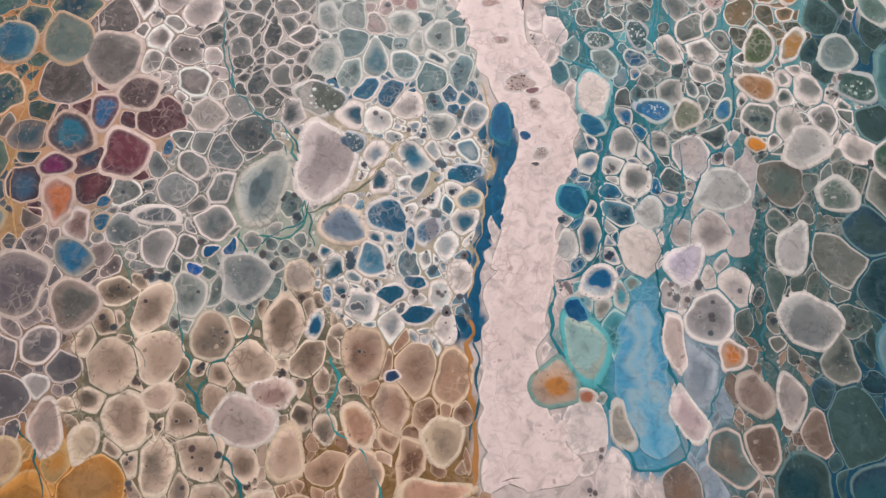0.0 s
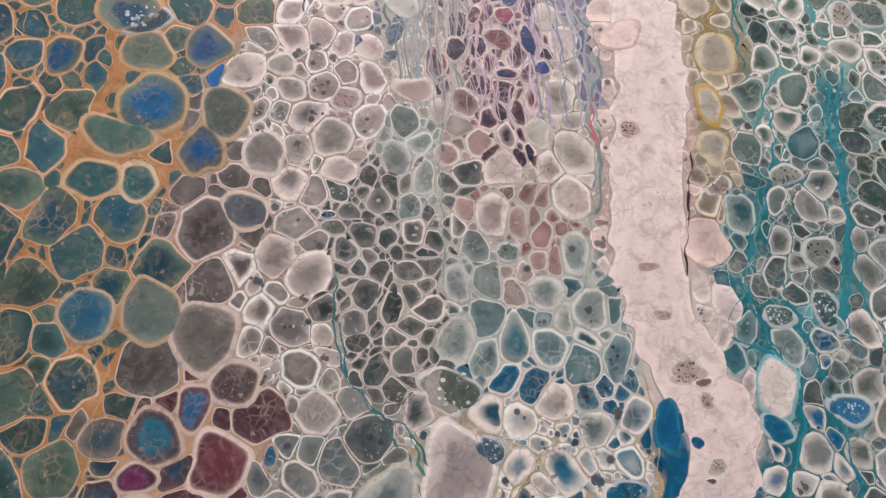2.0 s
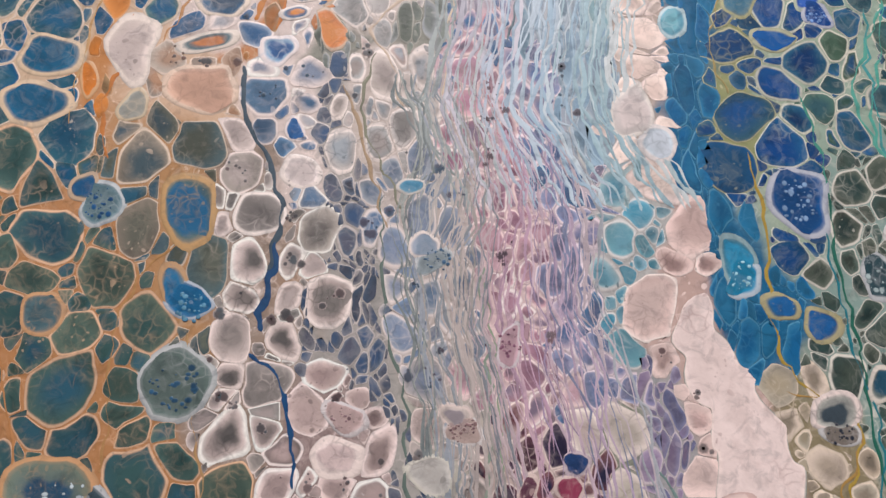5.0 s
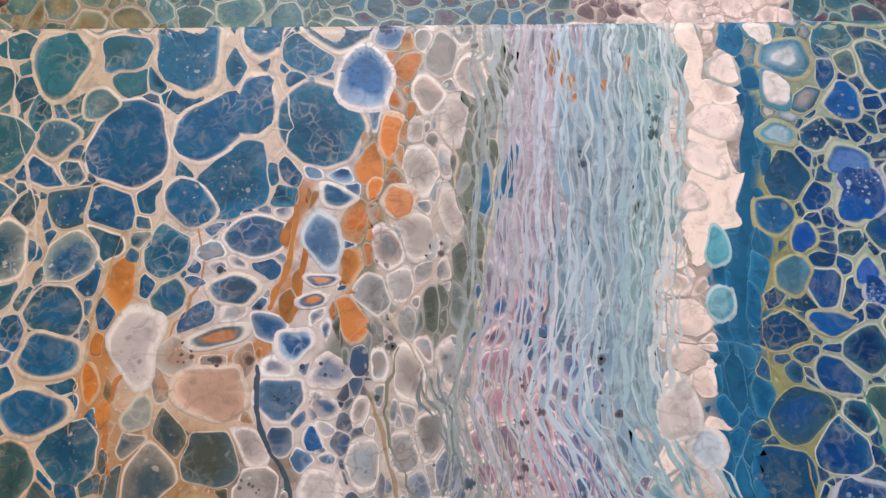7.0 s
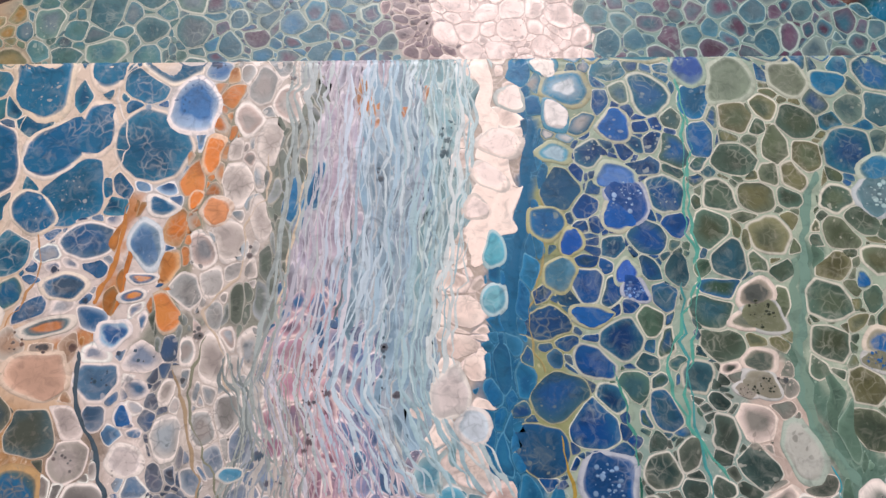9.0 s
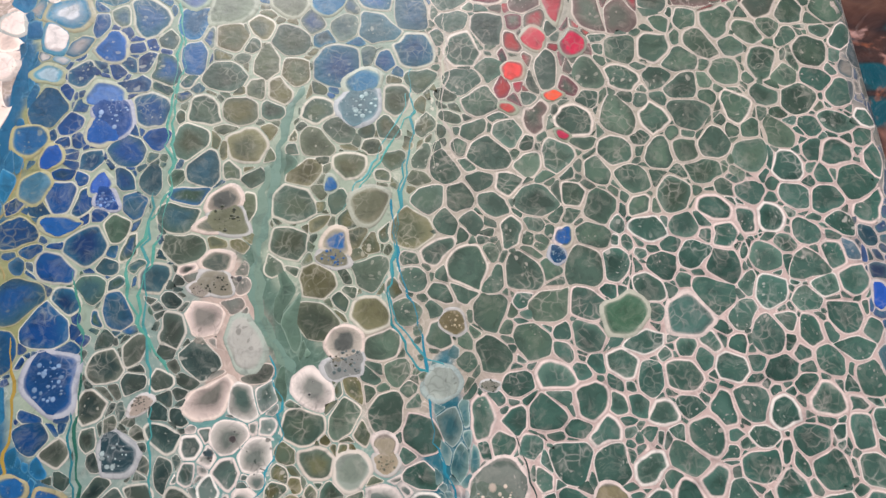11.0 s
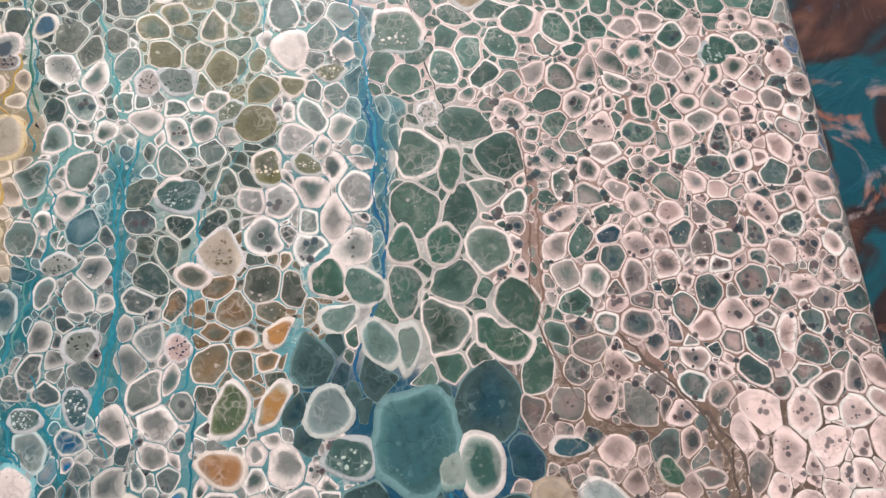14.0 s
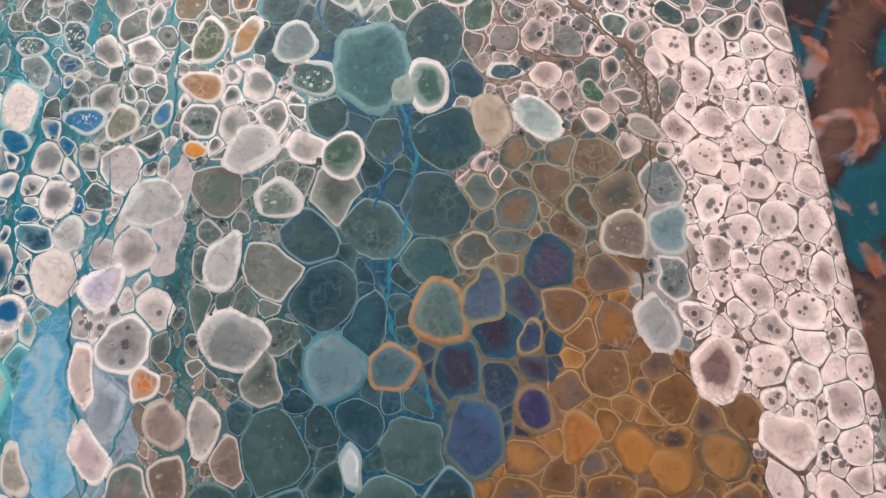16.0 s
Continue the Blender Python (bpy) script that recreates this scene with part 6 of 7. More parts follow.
crater(-0.0820, 0.2200, 6.0, 7.0, "1c7ca0", "98c4d0")
crater(-0.2500, 0.2160, 7.0, 7.0, "1c6490", "6090a8")
crater(-0.0320, 0.0390, 4.0, 6.0, "4c6464", "c8ccc8")
crater(-0.0290, 0.0010, 6.0, 4.0, "2c6888", "a8c0c8")
crater(-0.0490, 0.0360, 5.0, 4.0, "5c706c", "b0bcb8")
crater(0.0040, 0.0530, 5.0, 5.0, "c8b0a8", "1c3450")
crater(0.0200, 0.0850, 7.0, 8.0, "b4a898", "6c6450")
crater(-0.0300, 0.0590, 6.0, 5.0, "80867e", "2c3c38")
crater(0.0600, 0.0070, 8.0, 7.0, "44625c", "b0c0b4")



class Blob:
    """Gathers the rings of many cells into one mesh."""

    def __init__(self, place):
        self.place = place
        self.verts, self.faces, self.colours, self.accents = [], [], [], []

    def rings(self, centre, rings, lift=0.0, accent=None):
        """rings: from the outside in, (outline points, height, colour); then the middle's colour comes from the last."""
        n = len(rings[0][0])
        start = len(self.verts)
        for outline, height, colour in rings:
            for u, v in outline:
                self.verts.append(self.place(u, v, height + lift))
            self.colours.extend(colour if np.ndim(colour) == 2 else [colour] * n)
        for k in range(len(rings) - 1):
            a, b = start + k * n, start + (k + 1) * n
            for i in range(n):
                j = (i + 1) % n
                self.faces.append((a + i, a + j, b + j, b + i))
        last = start + (len(rings) - 1) * n
        self.verts.append(self.place(*centre, rings[-1][1] + lift))
        self.colours.append(np.mean(rings[-1][2], 0) if np.ndim(rings[-1][2]) == 2 else rings[-1][2])
        tone = self.colours[-1] if accent is None else accent
        self.accents.extend([tone] * (len(self.verts) - start))
        c = len(self.verts) - 1
        for i in range(n):
            self.faces.append((last + i, last + (i + 1) % n, c))

    def mesh(self, name):
        return mesh_of(name, self.verts, self.faces, PAINT, self.colours, False, self.accents)


def rounded(poly, times, first=0.17, then=0.25):
    for k in range(times):
        nxt, f = np.roll(poly, -1, 0), first if k == 0 else then
        poly = np.stack([(1 - f) * poly + f * nxt, f * poly + (1 - f) * nxt], 1).reshape(-1, 2)
    return poly


def contrast(body, core, rim):
    """The colour of what flecks a cell: its pale rim on a dark cell, a dark one on a pale cell."""
    return 0.45 * np.minimum(core, body) if body.sum() > 1.0 else 0.5 * rim + 0.5 * body


def clip(poly, n, c):
    """Keeps the part of a polygon where p . n <= c."""
    out = []
    for i in range(len(poly)):
        a, b = poly[i], poly[(i + 1) % len(poly)]
        da, db = a[0] * n[0] + a[1] * n[1] - c, b[0] * n[0] + b[1] * n[1] - c
        if da <= 0:
            out.append(a)
        if (da < 0) != (db < 0) and da != db:
            t = da / (da - db)
            out.append((a[0] + t * (b[0] - a[0]), a[1] + t * (b[1] - a[1])))
    return out


def scatter_sites(rng, box, placed, lines, n):
    """Cell middles of every size, large ones first, so that small ones fill the gaps."""
    pts = np.stack([rng.uniform(box[0] + 0.004, box[1] - 0.002, n), rng.uniform(box[2] + 0.004, box[3] - 0.002, n)], 1)
    near = nearness(pts)
    near += rng.normal(0, 0.06, near.shape)
    ids = near.argmin(0)
    size = np.array([PALETTES[m]["size"] for m in NAME_LIST])[ids]
    rad = size * 0.5 * np.clip(np.exp(rng.normal(-0.24, 0.62, n)), 0.13, 2.0)
    order = np.argsort(-rad)
    cellsize, grid, sites = 0.016, {}, []
    for hx, hy, rx, ry, turn, *_ in placed:
        c, s = math.cos(radians(turn)), math.sin(radians(turn))
        long, short = max(rx, ry), min(rx, ry)
        ax = (c, s) if rx >= ry else (-s, c)
        count = 1 if long < short * 1.25 else 3 if long < 2.2 * short else 5
        for k in range(count):
            f = 0 if count == 1 else (k / (count - 1) * 2 - 1) * (long - short)
            p = (hx + ax[0] * f, hy + ax[1] * f)
            sites.append((p[0], p[1], short, -1, 1.0))
            grid.setdefault((int(p[0] // cellsize), int(p[1] // cellsize)), []).append(len(sites) - 1)
    for points, width in lines:
        for p in points:
            sites.append((p[0], p[1], 0.5 * width, -2, 1.0))
            grid.setdefault((int(p[0] // cellsize), int(p[1] // cellsize)), []).append(len(sites) - 1)
    tight = 0.80
    for o in order:
        x, y, r, i = pts[o, 0], pts[o, 1], rad[o], ids[o]
        e = math.sqrt(PALETTES[NAME_LIST[i]]["elong"])
        gx, gy, ok = int(x // cellsize), int(y // cellsize), True
        for ix in range(gx - 2, gx + 3):
            for iy in range(gy - 3, gy + 4):
                for k in grid.get((ix, iy), ()):
                    s = sites[k]
                    f = e if s[3] >= 0 else 1.0
                    dx, dy = (x - s[0]) * f, (y - s[1]) / f
                    reach = tight * (r + s[2]) if s[3] >= 0 else s[2] + (0.72 if s[3] == -1 or s[2] > 0.0015 else 0.45) * r
                    if dx * dx + dy * dy < reach * reach:
                        ok = False
                        break
                if not ok:
                    break
            if not ok:
                break
        if ok:
            sites.append((x, y, r, i, e * math.exp(rng.normal(0, 0.08))))
            grid.setdefault((gx, gy), []).append(len(sites) - 1)
    return sites, grid, cellsize


def grow_cells(owner, box, placed, lines, count, seed, place, inside):
    rng = np.random.RandomState(seed)
    sites, grid, cs = scatter_sites(rng, box, placed, lines, count)
    blob, singles = Blob(place), 0
    for k, (x, y, r, i, e) in enumerate(sites):
        if i < 0 or not inside(x, y):
            continue
        p = PALETTES[NAME_LIST[i]]
        reach = 3.0 * r
        poly = [(reach * math.cos(a), reach * math.sin(a)) for a in np.arange(10) * math.pi / 5 + rng.rand()]
        gx, gy = int(x // cs), int(y // cs)
        for ix in range(gx - 2, gx + 3):
            for iy in range(gy - 3, gy + 4):
                for j in grid.get((ix, iy), ()):
                    if j == k:
                        continue
                    s = sites[j]
                    dx, dy = (s[0] - x) * e, (s[1] - y) / e
                    dd = dx * dx + dy * dy
                    if dd < (reach + 2.2 * s[2]) ** 2:
                        poly = clip(poly, (dx, dy), (dd + r * r - s[2] * s[2]) / 2)
                        if len(poly) < 3:
                            break
                if len(poly) < 3:
                    break
            if len(poly) < 3:
                break
        if len(poly) < 3:
            continue
        poly = np.array(poly)
        poly = poly[np.hypot(*(poly - np.roll(poly, 1, 0)).T) > 0.04 * r]
        if len(poly) < 3:
            continue
        nxt = np.roll(poly, -1, 0)
        cross = poly[:, 0] * nxt[:, 1] - nxt[:, 0] * poly[:, 1]
        mid = ((poly + nxt) * cross[:, None]).sum(0) / (3 * cross.sum())
        poly = poly - mid
        poly[:, 0] /= e
        poly[:, 1] *= e
        mid = np.array([x + mid[0] / e, y + mid[1] * e])
        times = 2 if r > 0.0022 else 1
        body = p["bodies"][rng.randint(len(p["bodies"]))]
        body = body * ((0.62 + 0.44 * rng.rand()) if body.sum() < 1.2 else (0.84 + 0.22 * rng.rand()))
        pale = min(1.0, max(0.0, (body.sum() - 0.35) / 0.9))
        sharp, outline = rounded(poly, times, 0.12, 0.22), rounded(poly, times, 0.15 + 0.12 * pale, 0.23)
        extent = np.hypot(outline[:, 0], outline[:, 1])
        mean = extent.mean()
        if mean < 0.0006 or (p["elong"] < 3 and extent.min() < 0.2 * extent.max()):
            continue
        circle = outline / extent[:, None] * np.minimum(extent, mean)[:, None]
        outline = outline + (0.06 + 0.55 * pale) * (circle - outline)
        bend = swirl(outline + mid)
        sharp, outline = sharp + bend, outline + bend
        half = min(0.00045, 0.00010 + 0.028 * mean * (0.3 + 1.0 * rng.rand()))
        rimw = min(0.0010, p["gap"] * (0.25 + 1.3 * rng.rand() ** 2) * mean)
        core = p["cores"][rng.randint(len(p["cores"]))] * (0.45 + 0.55 * rng.rand())
        rim = np.minimum(0.84, p["rim"] * (0.85 + 0.35 * rng.rand()))

        def inset(shape, by):
            return shape * np.clip(1 - by / np.maximum(np.hypot(shape[:, 0], shape[:, 1]), 1e-5), 0.2, 1)[:, None]
        q = np.arctan2(outline[:, 1], outline[:, 0]) + rng.rand() * 6.28
        wash = (1 + 0.16 * np.sin(q) + 0.08 * np.sin(2 * q + 1))[:, None]
        lobes = (1 + 0.14 * np.sin(2 * q) + 0.12 * np.sin(3 * q + 2) + 0.08 * np.sin(5 * q))[:, None]
        shift = (rng.rand(2) - 0.5) * 0.3 * mean
        f = 0.30 + 0.4 * rng.rand()
        lift = 0.00005 * rng.rand()
        rings = [(mid + inset(sharp, half), 0.00003, 0.75 * rim), (mid + inset(outline, half + 0.75 * rimw), 0.00007, rim),
                 (mid + inset(outline, half + 1.25 * rimw) * 0.97, 0.00008, ((0.08 + 0.27 * pale) * rim + (0.92 - 0.27 * pale) * body) * wash)]
        if times == 2:
            rings.append((mid + shift * 0.3 + inset(outline, half + 1.25 * rimw) * (0.94 - 0.10 * pale), 0.00009, body * wash))
        rings.append((mid + shift + inset(outline, half + rimw) * f * lobes, 0.00010, 0.25 * body + 0.75 * core))
        if times == 2 and f > 0.45:
            rings.append((mid + shift + inset(outline, half + rimw) * f * 0.6, 0.000105, core))
        accent = contrast(body, core, rim)
        if mean > 0.0072 and singles < 60:
            lone = Blob(place)
            lone.rings(mid + shift, rings, lift, accent)
            part("paint_cell", lone.mesh("paint_cell"), owner)
            singles += 1
        else:
            blob.rings(mid + shift, rings, lift, accent)
        if rng.rand() < p["dots"] and mean > 0.0022:
            for _ in range(rng.randint(1, 8)):
                a, d, rr = rng.rand() * 6.28, rng.rand() * 0.62, (0.0003 + 0.0013 * rng.rand() ** 2)
                c = mid + d * mean * np.array([math.cos(a) / e, math.sin(a) * e])
                ring = np.array([(math.cos(q) * rr, math.sin(q) * rr * (0.8 + 0.4 * rng.rand())) for q in np.arange(7) * 0.8976])
                dark = 0.35 * core + 0.65 * lin(("4a4a50", "5c4c50", "3c505c")[rng.randint(3)])
                blob.rings(c, [(c + ring * 1.25, 0.00012, 0.15 * dark + 0.85 * body), (c + ring * 0.8, 0.00017, 0.8 * dark), (c + ring * 0.4, 0.00019, 0.7 * dark)])
    part("paint_cell_layer", blob.mesh("paint_cell_layer"), owner, "small rounded paint cells with pale rims", "stuff")


def large_cells():
    rng = np.random.RandomState(5)
    for n, (x, y, rx, ry, turn, body, core, rim, fill) in enumerate(HAND_CELLS):
        c, s = math.cos(radians(turn)), math.sin(radians(turn))
        count = 26
        q = np.arange(count) * 2 * math.pi / count
        lobes = 1 + 0.05 * np.sin(2 * q + rng.rand() * 6) + 0.05 * np.sin(3 * q + rng.rand() * 6) + 0.03 * np.sin(5 * q + rng.rand() * 6)
        flat = np.stack([rx * np.cos(q) * lobes, ry * np.sin(q) * lobes], 1)
        outline = np.stack([flat[:, 0] * c - flat[:, 1] * s, flat[:, 0] * s + flat[:, 1] * c], 1)
        mid = np.array([x, y])
        outline = outline + swirl(outline + mid) - swirl(mid[None])
        small = min(rx, ry)
        k1 = 1 - min(0.26, 0.0010 * (0.7 + 0.7 * rng.rand()) / small)
        wash = (1 + 0.15 * np.sin(q + rng.rand() * 6) + 0.08 * np.sin(2 * q + rng.rand() * 6))[:, None]
        lump = (1 + 0.10 * np.sin(2 * q + rng.rand() * 6) + 0.09 * np.sin(3 * q + rng.rand() * 6) + 0.05 * np.sin(7 * q))[:, None]
        shift = (rng.rand(2) - 0.5) * 0.2 * small
        blob = Blob(wrap)
        blob.rings(mid + shift, [
            (mid + outline * 1.11, 0.00001, 0.70 * rim), (mid + outline * 1.02, 0.00012, 0.92 * rim), (mid + outline * (0.4 + 0.6 * k1), 0.00018, rim), (mid + outline * k1, 0.00019, (0.3 * rim + 0.7 * body) * wash),
            (mid + outline * k1 * 0.90, 0.00021, body * wash), (mid + shift + outline * lump * min(0.84, fill + 0.12), 0.00022, (0.65 * body + 0.35 * core) * wash),
            (mid + shift + outline * lump * fill, 0.00023, core), (mid + shift + outline * fill * 0.5, 0.000235, 0.9 * core)], 0.00004 * rng.rand(), contrast(body, core, rim))
        part("paint_cell", blob.mesh("paint_cell"), painting)


def crater_flecks():
    rng = np.random.RandomState(9)
    for x, y, rx, ry, body, fleck in CRATERS:
        blob = Blob(wrap)
        for _ in range(rng.randint(18, 36)):
            a, d = rng.rand() * 6.28, 0.72 * math.sqrt(rng.rand())
            c = np.array([x + d * rx * math.cos(a), y + d * ry * math.sin(a)])
            r = min(rx, ry) * (0.025 + 0.09 * rng.rand() ** 2)
            q = np.arange(8) * 0.7854
            ring = np.stack([np.cos(q), np.sin(q) * rng.uniform(0.6, 1.2)], 1) * r
            tone = fleck * rng.uniform(0.6, 1.15)
            blob.rings(c, [(c + ring * 1.3, 0.00027, 0.8 * body + 0.2 * tone), (c + ring * 0.8, 0.00034, tone), (c + ring * 0.3, 0.00036, tone)])
        part("bubble_froth", blob.mesh("bubble_froth"), painting, "froth of tiny burst bubbles", "stuff")


def vein_line(places, step=0.0):
    """A smooth, slightly wavering line through places; with a step, evenly spaced points of it."""
    pts = np.array(places, float)
    for _ in range(3):
        nxt = np.stack([0.75 * pts[:-1] + 0.25 * pts[1:], 0.25 * pts[:-1] + 0.75 * pts[1:]], 1).reshape(-1, 2)
        pts = np.vstack([pts[:1], nxt, pts[-1:]])
    pts = pts + wobble(pts, 420, 0.0006, 21)
    if step:
        run = np.r_[0, np.cumsum(np.hypot(*np.diff(pts, axis=0).T))]
        at = np.arange(0, run[-1], max(step, 0.0011))
        pts = np.stack([np.interp(at, run, pts[:, 0]), np.interp(at, run, pts[:, 1])], 1)
    return pts


def paint_veins():
    for colour, width, places in VEINS:
        pts = vein_line(places)
        verts, faces = [], []
        ribbon(verts, faces, pts, width, 0.00005, 0.00016)
        part("paint_vein", mesh_of("paint_vein", verts, faces, PAINT, [colour] * len(verts)), painting)


def band_half(places, pts):
    """Half widths of a band at points along it; bands run up or down the canvas."""
    steps = sorted((p[1], p[2]) for p in places)
    return np.interp(pts[:, 1], [a for a, _ in steps], [b for _, b in steps])


def paint_bands():
    for bodies, edge, line, accent, places in BANDS:
        pts = vein_line([p[:2] for p in places], 0.0016)
        pts = np.array([pts[max(0, k - 4):k + 5].mean(0) if 3 < k < len(pts) - 4 else pts[k] for k in range(len(pts))])
        half = band_half(places, pts)
        half = half * np.sqrt(np.minimum(1, np.minimum(np.arange(len(pts)) + 0.3, len(pts) - 0.7 - np.arange(len(pts))) / 4))
        d = np.array([pts[min(len(pts) - 1, k + 5)] - pts[max(0, k - 5)] for k in range(len(pts))])
        side = np.stack([-d[:, 1], d[:, 0]], 1) / np.maximum(np.hypot(d[:, 0], d[:, 1]), 1e-9)[:, None]
        across = np.array([-1.0, -0.95, -0.86, -0.6, -0.3, 0.0, 0.3, 0.6, 0.86, 0.95, 1.0])
        verts, colours, faces, n = [], [], [], len(across)
        for k, (p, q, h) in enumerate(zip(pts, side, half)):
            for f in across:
                at = p + q * f * h
                at = at + wobble(at[None], 330, 0.0011, 61)[0]
                tone = bodies[int(abs(f) * 2.3 + 0.8 * math.sin(k * 0.13) + 1.2) % len(bodies)]
                verts.append(wrap(*at, 0.00014 if abs(f) < 0.99 else 0.00006))
                colours.append(line if abs(f) > 0.99 else edge if abs(f) > 0.9 else tone)
        for k in range(len(pts) - 1):
            for i in range(n - 1):
                faces.append((k * n + i, k * n + i + 1, (k + 1) * n + i + 1, (k + 1) * n + i))
        part("paint_band", mesh_of("paint_band", verts, faces, PAINT, colours, True, [accent] * len(verts)), painting)


strands([(-0.165, 0.407), (-0.166, 0.382), (-0.169, 0.337), (-0.173, 0.304), (-0.180, 0.281), (-0.178, 0.266), (-0.170, 0.245)],
        [(-0.097, 0.405), (-0.097, 0.369), (-0.102, 0.331), (-0.107, 0.302), (-0.112, 0.279), (-0.100, 0.258), (-0.088, 0.242)],
        "84887c a8aca8 b4a8b4 c8bcc4 b8c0d0 9cb4c8 b4c4d0 88a8bc c8d4d8 9cbcc4 8cb0b8 b4c8c8 d0d4d0", 110, (0.5, 2.4), 71)
strands([(-0.188, 0.290), (-0.180, 0.270), (-0.188, 0.248), (-0.188, 0.223), (-0.184, 0.195), (-0.183, 0.161), (-0.182, 0.119)],
        [(-0.157, 0.290), (-0.157, 0.270), (-0.154, 0.248), (-0.162, 0.218), (-0.158, 0.190), (-0.152, 0.153), (-0.152, 0.115)],
        "5c7070 98a098 8c98a4 b8b0a8 7c8890 c4b4ac a8a098 6c7884 c0a8ac", 80, (0.4, 1.5), 72)
strands([(-0.157, 0.270), (-0.154, 0.248), (-0.162, 0.218), (-0.158, 0.190), (-0.152, 0.153), (-0.152, 0.115)],
        [(-0.135, 0.270), (-0.125, 0.249), (-0.124, 0.211), (-0.114, 0.179), (-0.108, 0.145), (-0.107, 0.107)],
        "c8a4ac b48ca0 c8b0b8 8c7898 b4a0b4 58789c c0b4b4 98a8a8", 80, (0.4, 1.4), 73)


def ribbon(verts, faces, pts, width, low, high):
    """Adds a thin raised line of paint that tapers at both ends."""
    d = np.gradient(pts, axis=0)
    side = np.stack([-d[:, 1], d[:, 0]], 1) / np.maximum(np.hypot(d[:, 0], d[:, 1]), 1e-9)[:, None]
    n, start = len(pts), len(verts)
    w = width * (0.75 + 0.25 * np.sin(np.arange(n) * 0.9)) * np.minimum(1, np.minimum(np.arange(n) + 0.4, n - 0.6 - np.arange(n)) / 4)
    for p, s, h in zip(pts, side, w):
        for f, lift in ((-0.5, low), (0.0, high), (0.5, low)):
            verts.append(wrap(*(p + s * f * h), lift))
    for k in range(n - 1):
        for f in (0, 1):
            a = start + 3 * k + f
            faces.append((a, a + 1, a + 4, a + 3))


def paint_strands():
    verts, faces, colours = [], [], []
    for colour, width, pts in STRANDS:
        ribbon(verts, faces, pts, width, 0.00011, 0.00019)
        colours.extend([colour] * (3 * len(pts)))
    part("streaked_paint", mesh_of("streaked_paint", verts, faces, PAINT, colours), painting, "fine drawn-out runs of pale and blue paint", "stuff")


def canvas_support():
    part("canvas_back", box_mesh("canvas_back", (EDGE_LEFT + 0.004, EDGE_LOW + 0.006, 0.030), (EDGE_RIGHT - 0.004, EDGE_TOP - 0.006, 0.034), RAW_CANVAS), painting)
    for lo, hi in (((EDGE_LEFT + 0.003, EDGE_LOW + 0.01, 0.0), (EDGE_LEFT + 0.04, EDGE_TOP - 0.01, 0.0)),
                   ((EDGE_RIGHT - 0.04, EDGE_LOW + 0.01, 0.0), (EDGE_RIGHT - 0.003, EDGE_TOP - 0.01, 0.0)),
                   ((EDGE_LEFT + 0.04, EDGE_LOW + 0.01, 0.0), (EDGE_RIGHT - 0.04, EDGE_LOW + 0.047, 0.0)),
                   ((EDGE_LEFT + 0.04, EDGE_TOP - 0.047, 0.0), (EDGE_RIGHT - 0.04, EDGE_TOP - 0.01, 0.0))):
        part("stretcher_bar", box_mesh("stretcher_bar", (lo[0], lo[1], BACK_Z), (hi[0], hi[1], 0.0298), STRETCHER_WOOD, 0.001), painting)


LINES = [(vein_line(p, w * (0.9 if w < 0.002 else 0.4)), w) for _, w, p in VEINS]
for _, _, _, _, places in BANDS:
    spots = vein_line([p[:2] for p in places], 0.003)
    LINES += [([spot], 1.9 * h) for spot, h in zip(spots, band_half(places, spots))]
grow_cells(painting, FILM, HAND_CELLS, LINES, 105000, 11, wrap, lambda x, y: True)
large_cells()
crater_flecks()
paint_veins()
paint_bands()
paint_strands()
canvas_support()

# ---- the oval painted board that lies under the far edge of the canvas ----
board = tagged(new("oval_painting"), "oval board with poured acrylic cells, lying half under canvas", "painting")


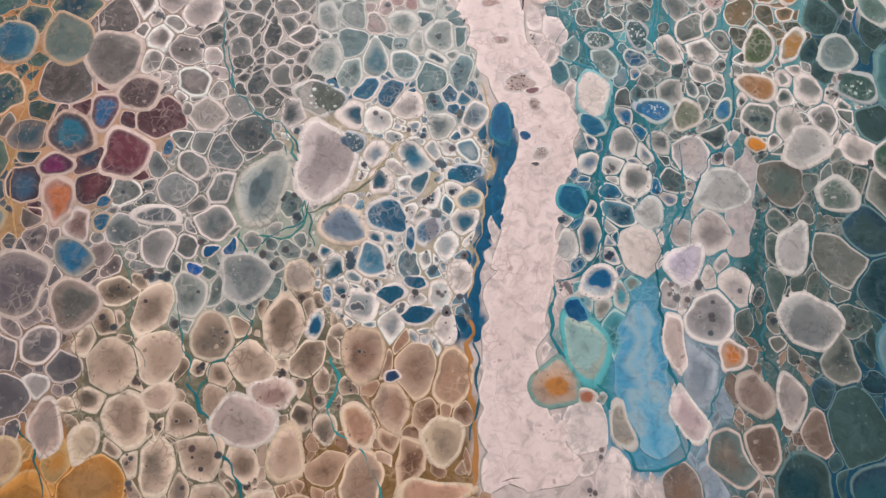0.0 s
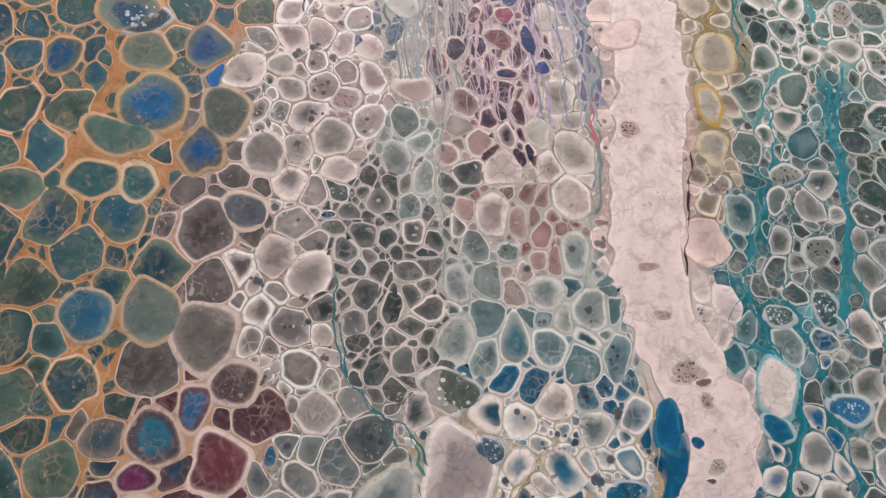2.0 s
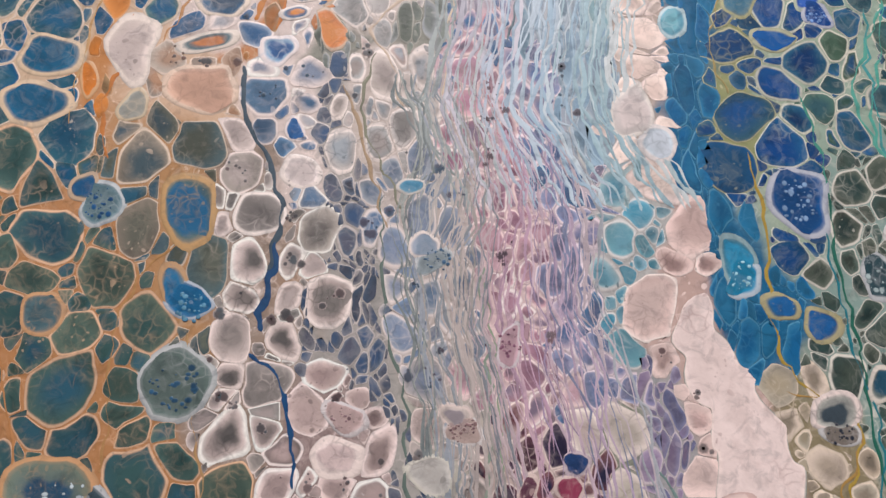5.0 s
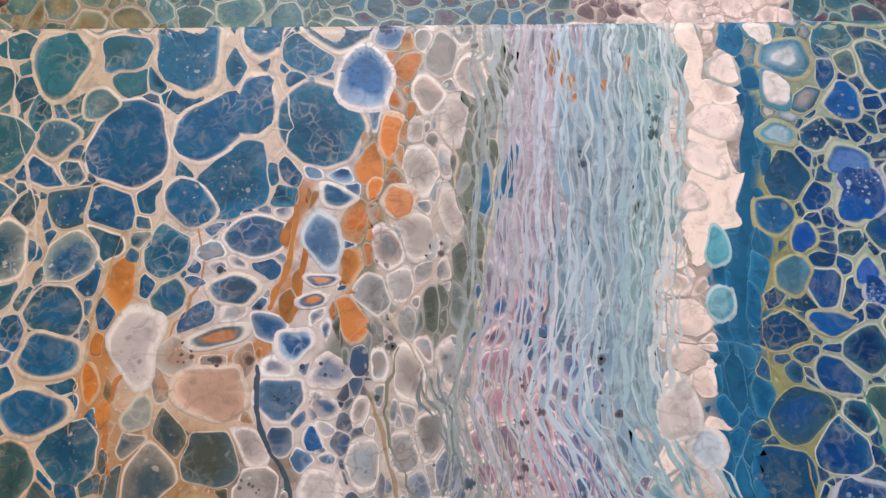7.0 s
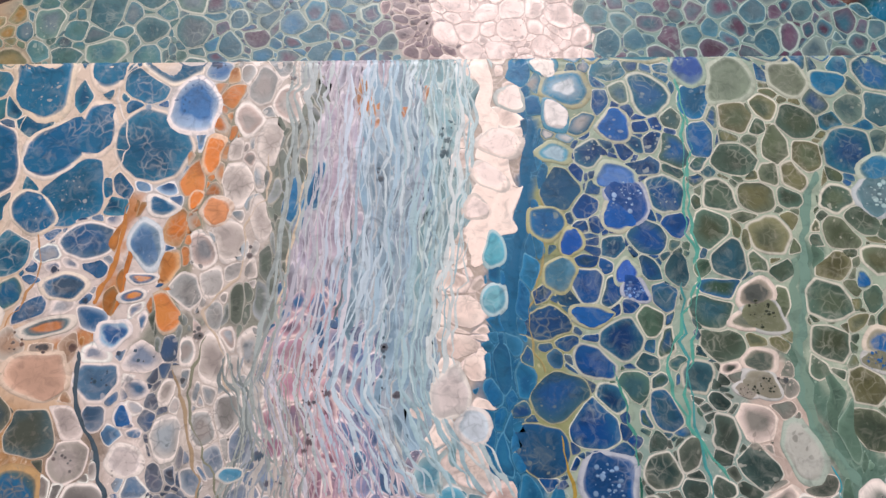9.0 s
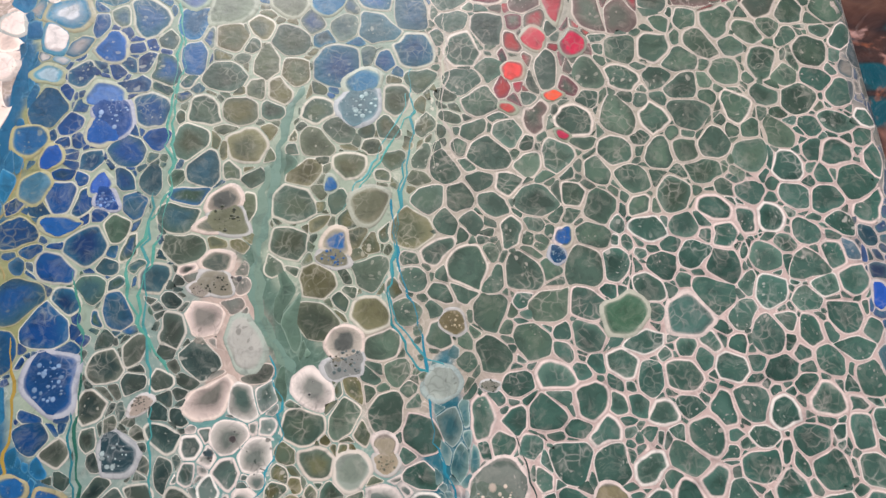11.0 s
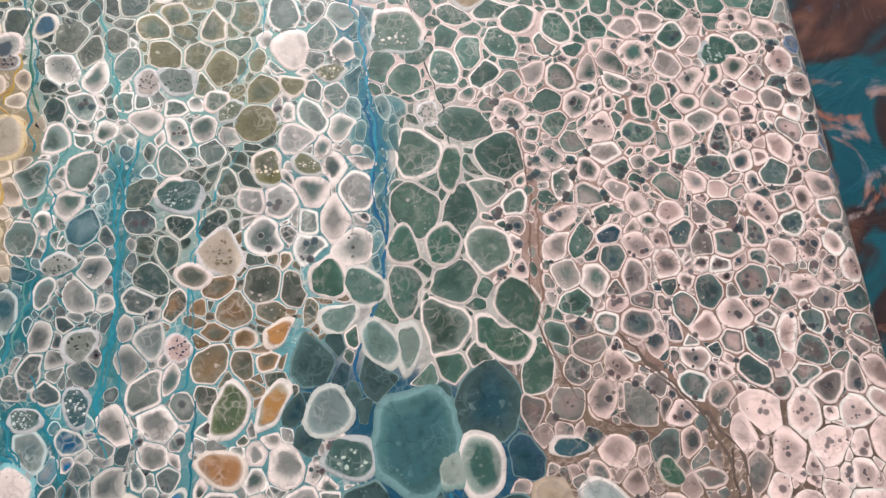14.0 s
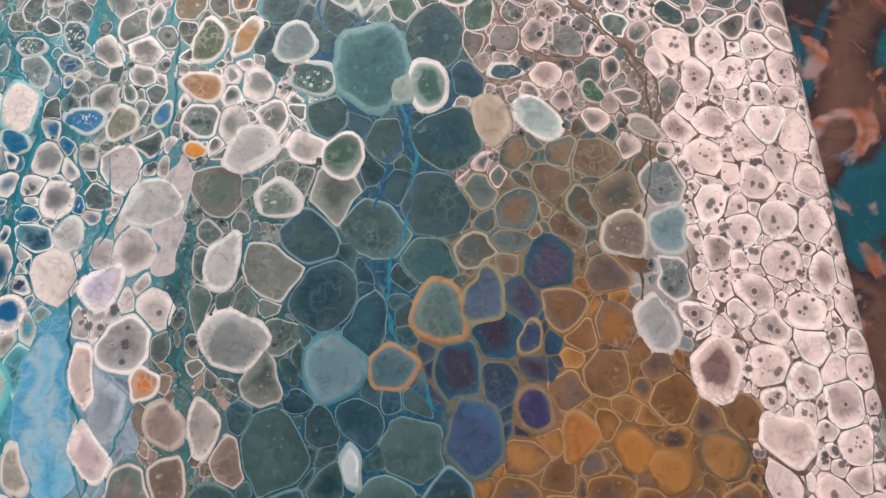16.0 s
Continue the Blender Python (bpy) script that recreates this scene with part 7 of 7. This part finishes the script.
def oval_place(u, v, h=0.0):
    """From the oval's plan to its face, rolled over at the rim."""
    x, y = u - ASIDE, v
    d = math.hypot((x - OVAL_X) / OVAL_A, (y - OVAL_Y) / OVAL_B)
    drop = 0.0
    if d > 0.97:
        drop = 0.004 * min(1.0, (d - 0.97) / 0.03) ** 2
    return (x, y, OVAL_Z - drop + h)


def oval_inside(x, y):
    return math.hypot((x - ASIDE - OVAL_X) / OVAL_A, (y - OVAL_Y) / OVAL_B) < 0.985


def oval_board():
    rings, around = 26, 140
    verts, plan = [], []
    for k in range(rings + 1):
        f = k / rings
        for q in range(around):
            a = q * 2 * math.pi / around
            p = (ASIDE + OVAL_X + OVAL_A * f * math.cos(a), OVAL_Y + OVAL_B * f * math.sin(a))
            plan.append(p)
            verts.append(oval_place(*p))
    faces = [(k * around + q, k * around + (q + 1) % around, (k + 1) * around + (q + 1) % around, (k + 1) * around + q)
             for k in range(1, rings) for q in range(around)]
    near = nearness(np.array(plan))
    weight = np.exp(-4.0 * (near - near.min(0)))
    weight /= weight.sum(0)
    colours = weight.T @ np.array([PALETTES[n]["lace"] for n in NAME_LIST])
    part("paint_film", mesh_of("oval_film", verts, faces, PAINT, colours), board)
    bm = bmesh.new()
    low = [bm.verts.new((OVAL_X + OVAL_A * 0.998 * math.cos(q * 2 * math.pi / around), OVAL_Y + OVAL_B * 0.998 * math.sin(q * 2 * math.pi / around), 0.0015)) for q in range(around)]
    top = [bm.verts.new((v.co.x, v.co.y, OVAL_Z - 0.0042)) for v in low]
    bm.faces.new(list(reversed(low)))
    bm.faces.new(top)
    for q in range(around):
        bm.faces.new((low[q], low[(q + 1) % around], top[(q + 1) % around], top[q]))
    me = bpy.data.meshes.new("board")
    bm.to_mesh(me)
    bm.free()
    me.materials.append(STRETCHER_WOOD)
    part("board", me, board, "pale wooden board edge")
    grow_cells(board, (ASIDE + OVAL_X - OVAL_A, ASIDE + OVAL_X + OVAL_A, 0.375, OVAL_Y + OVAL_B), [], [], 14000, 17, oval_place, oval_inside)


oval_board()
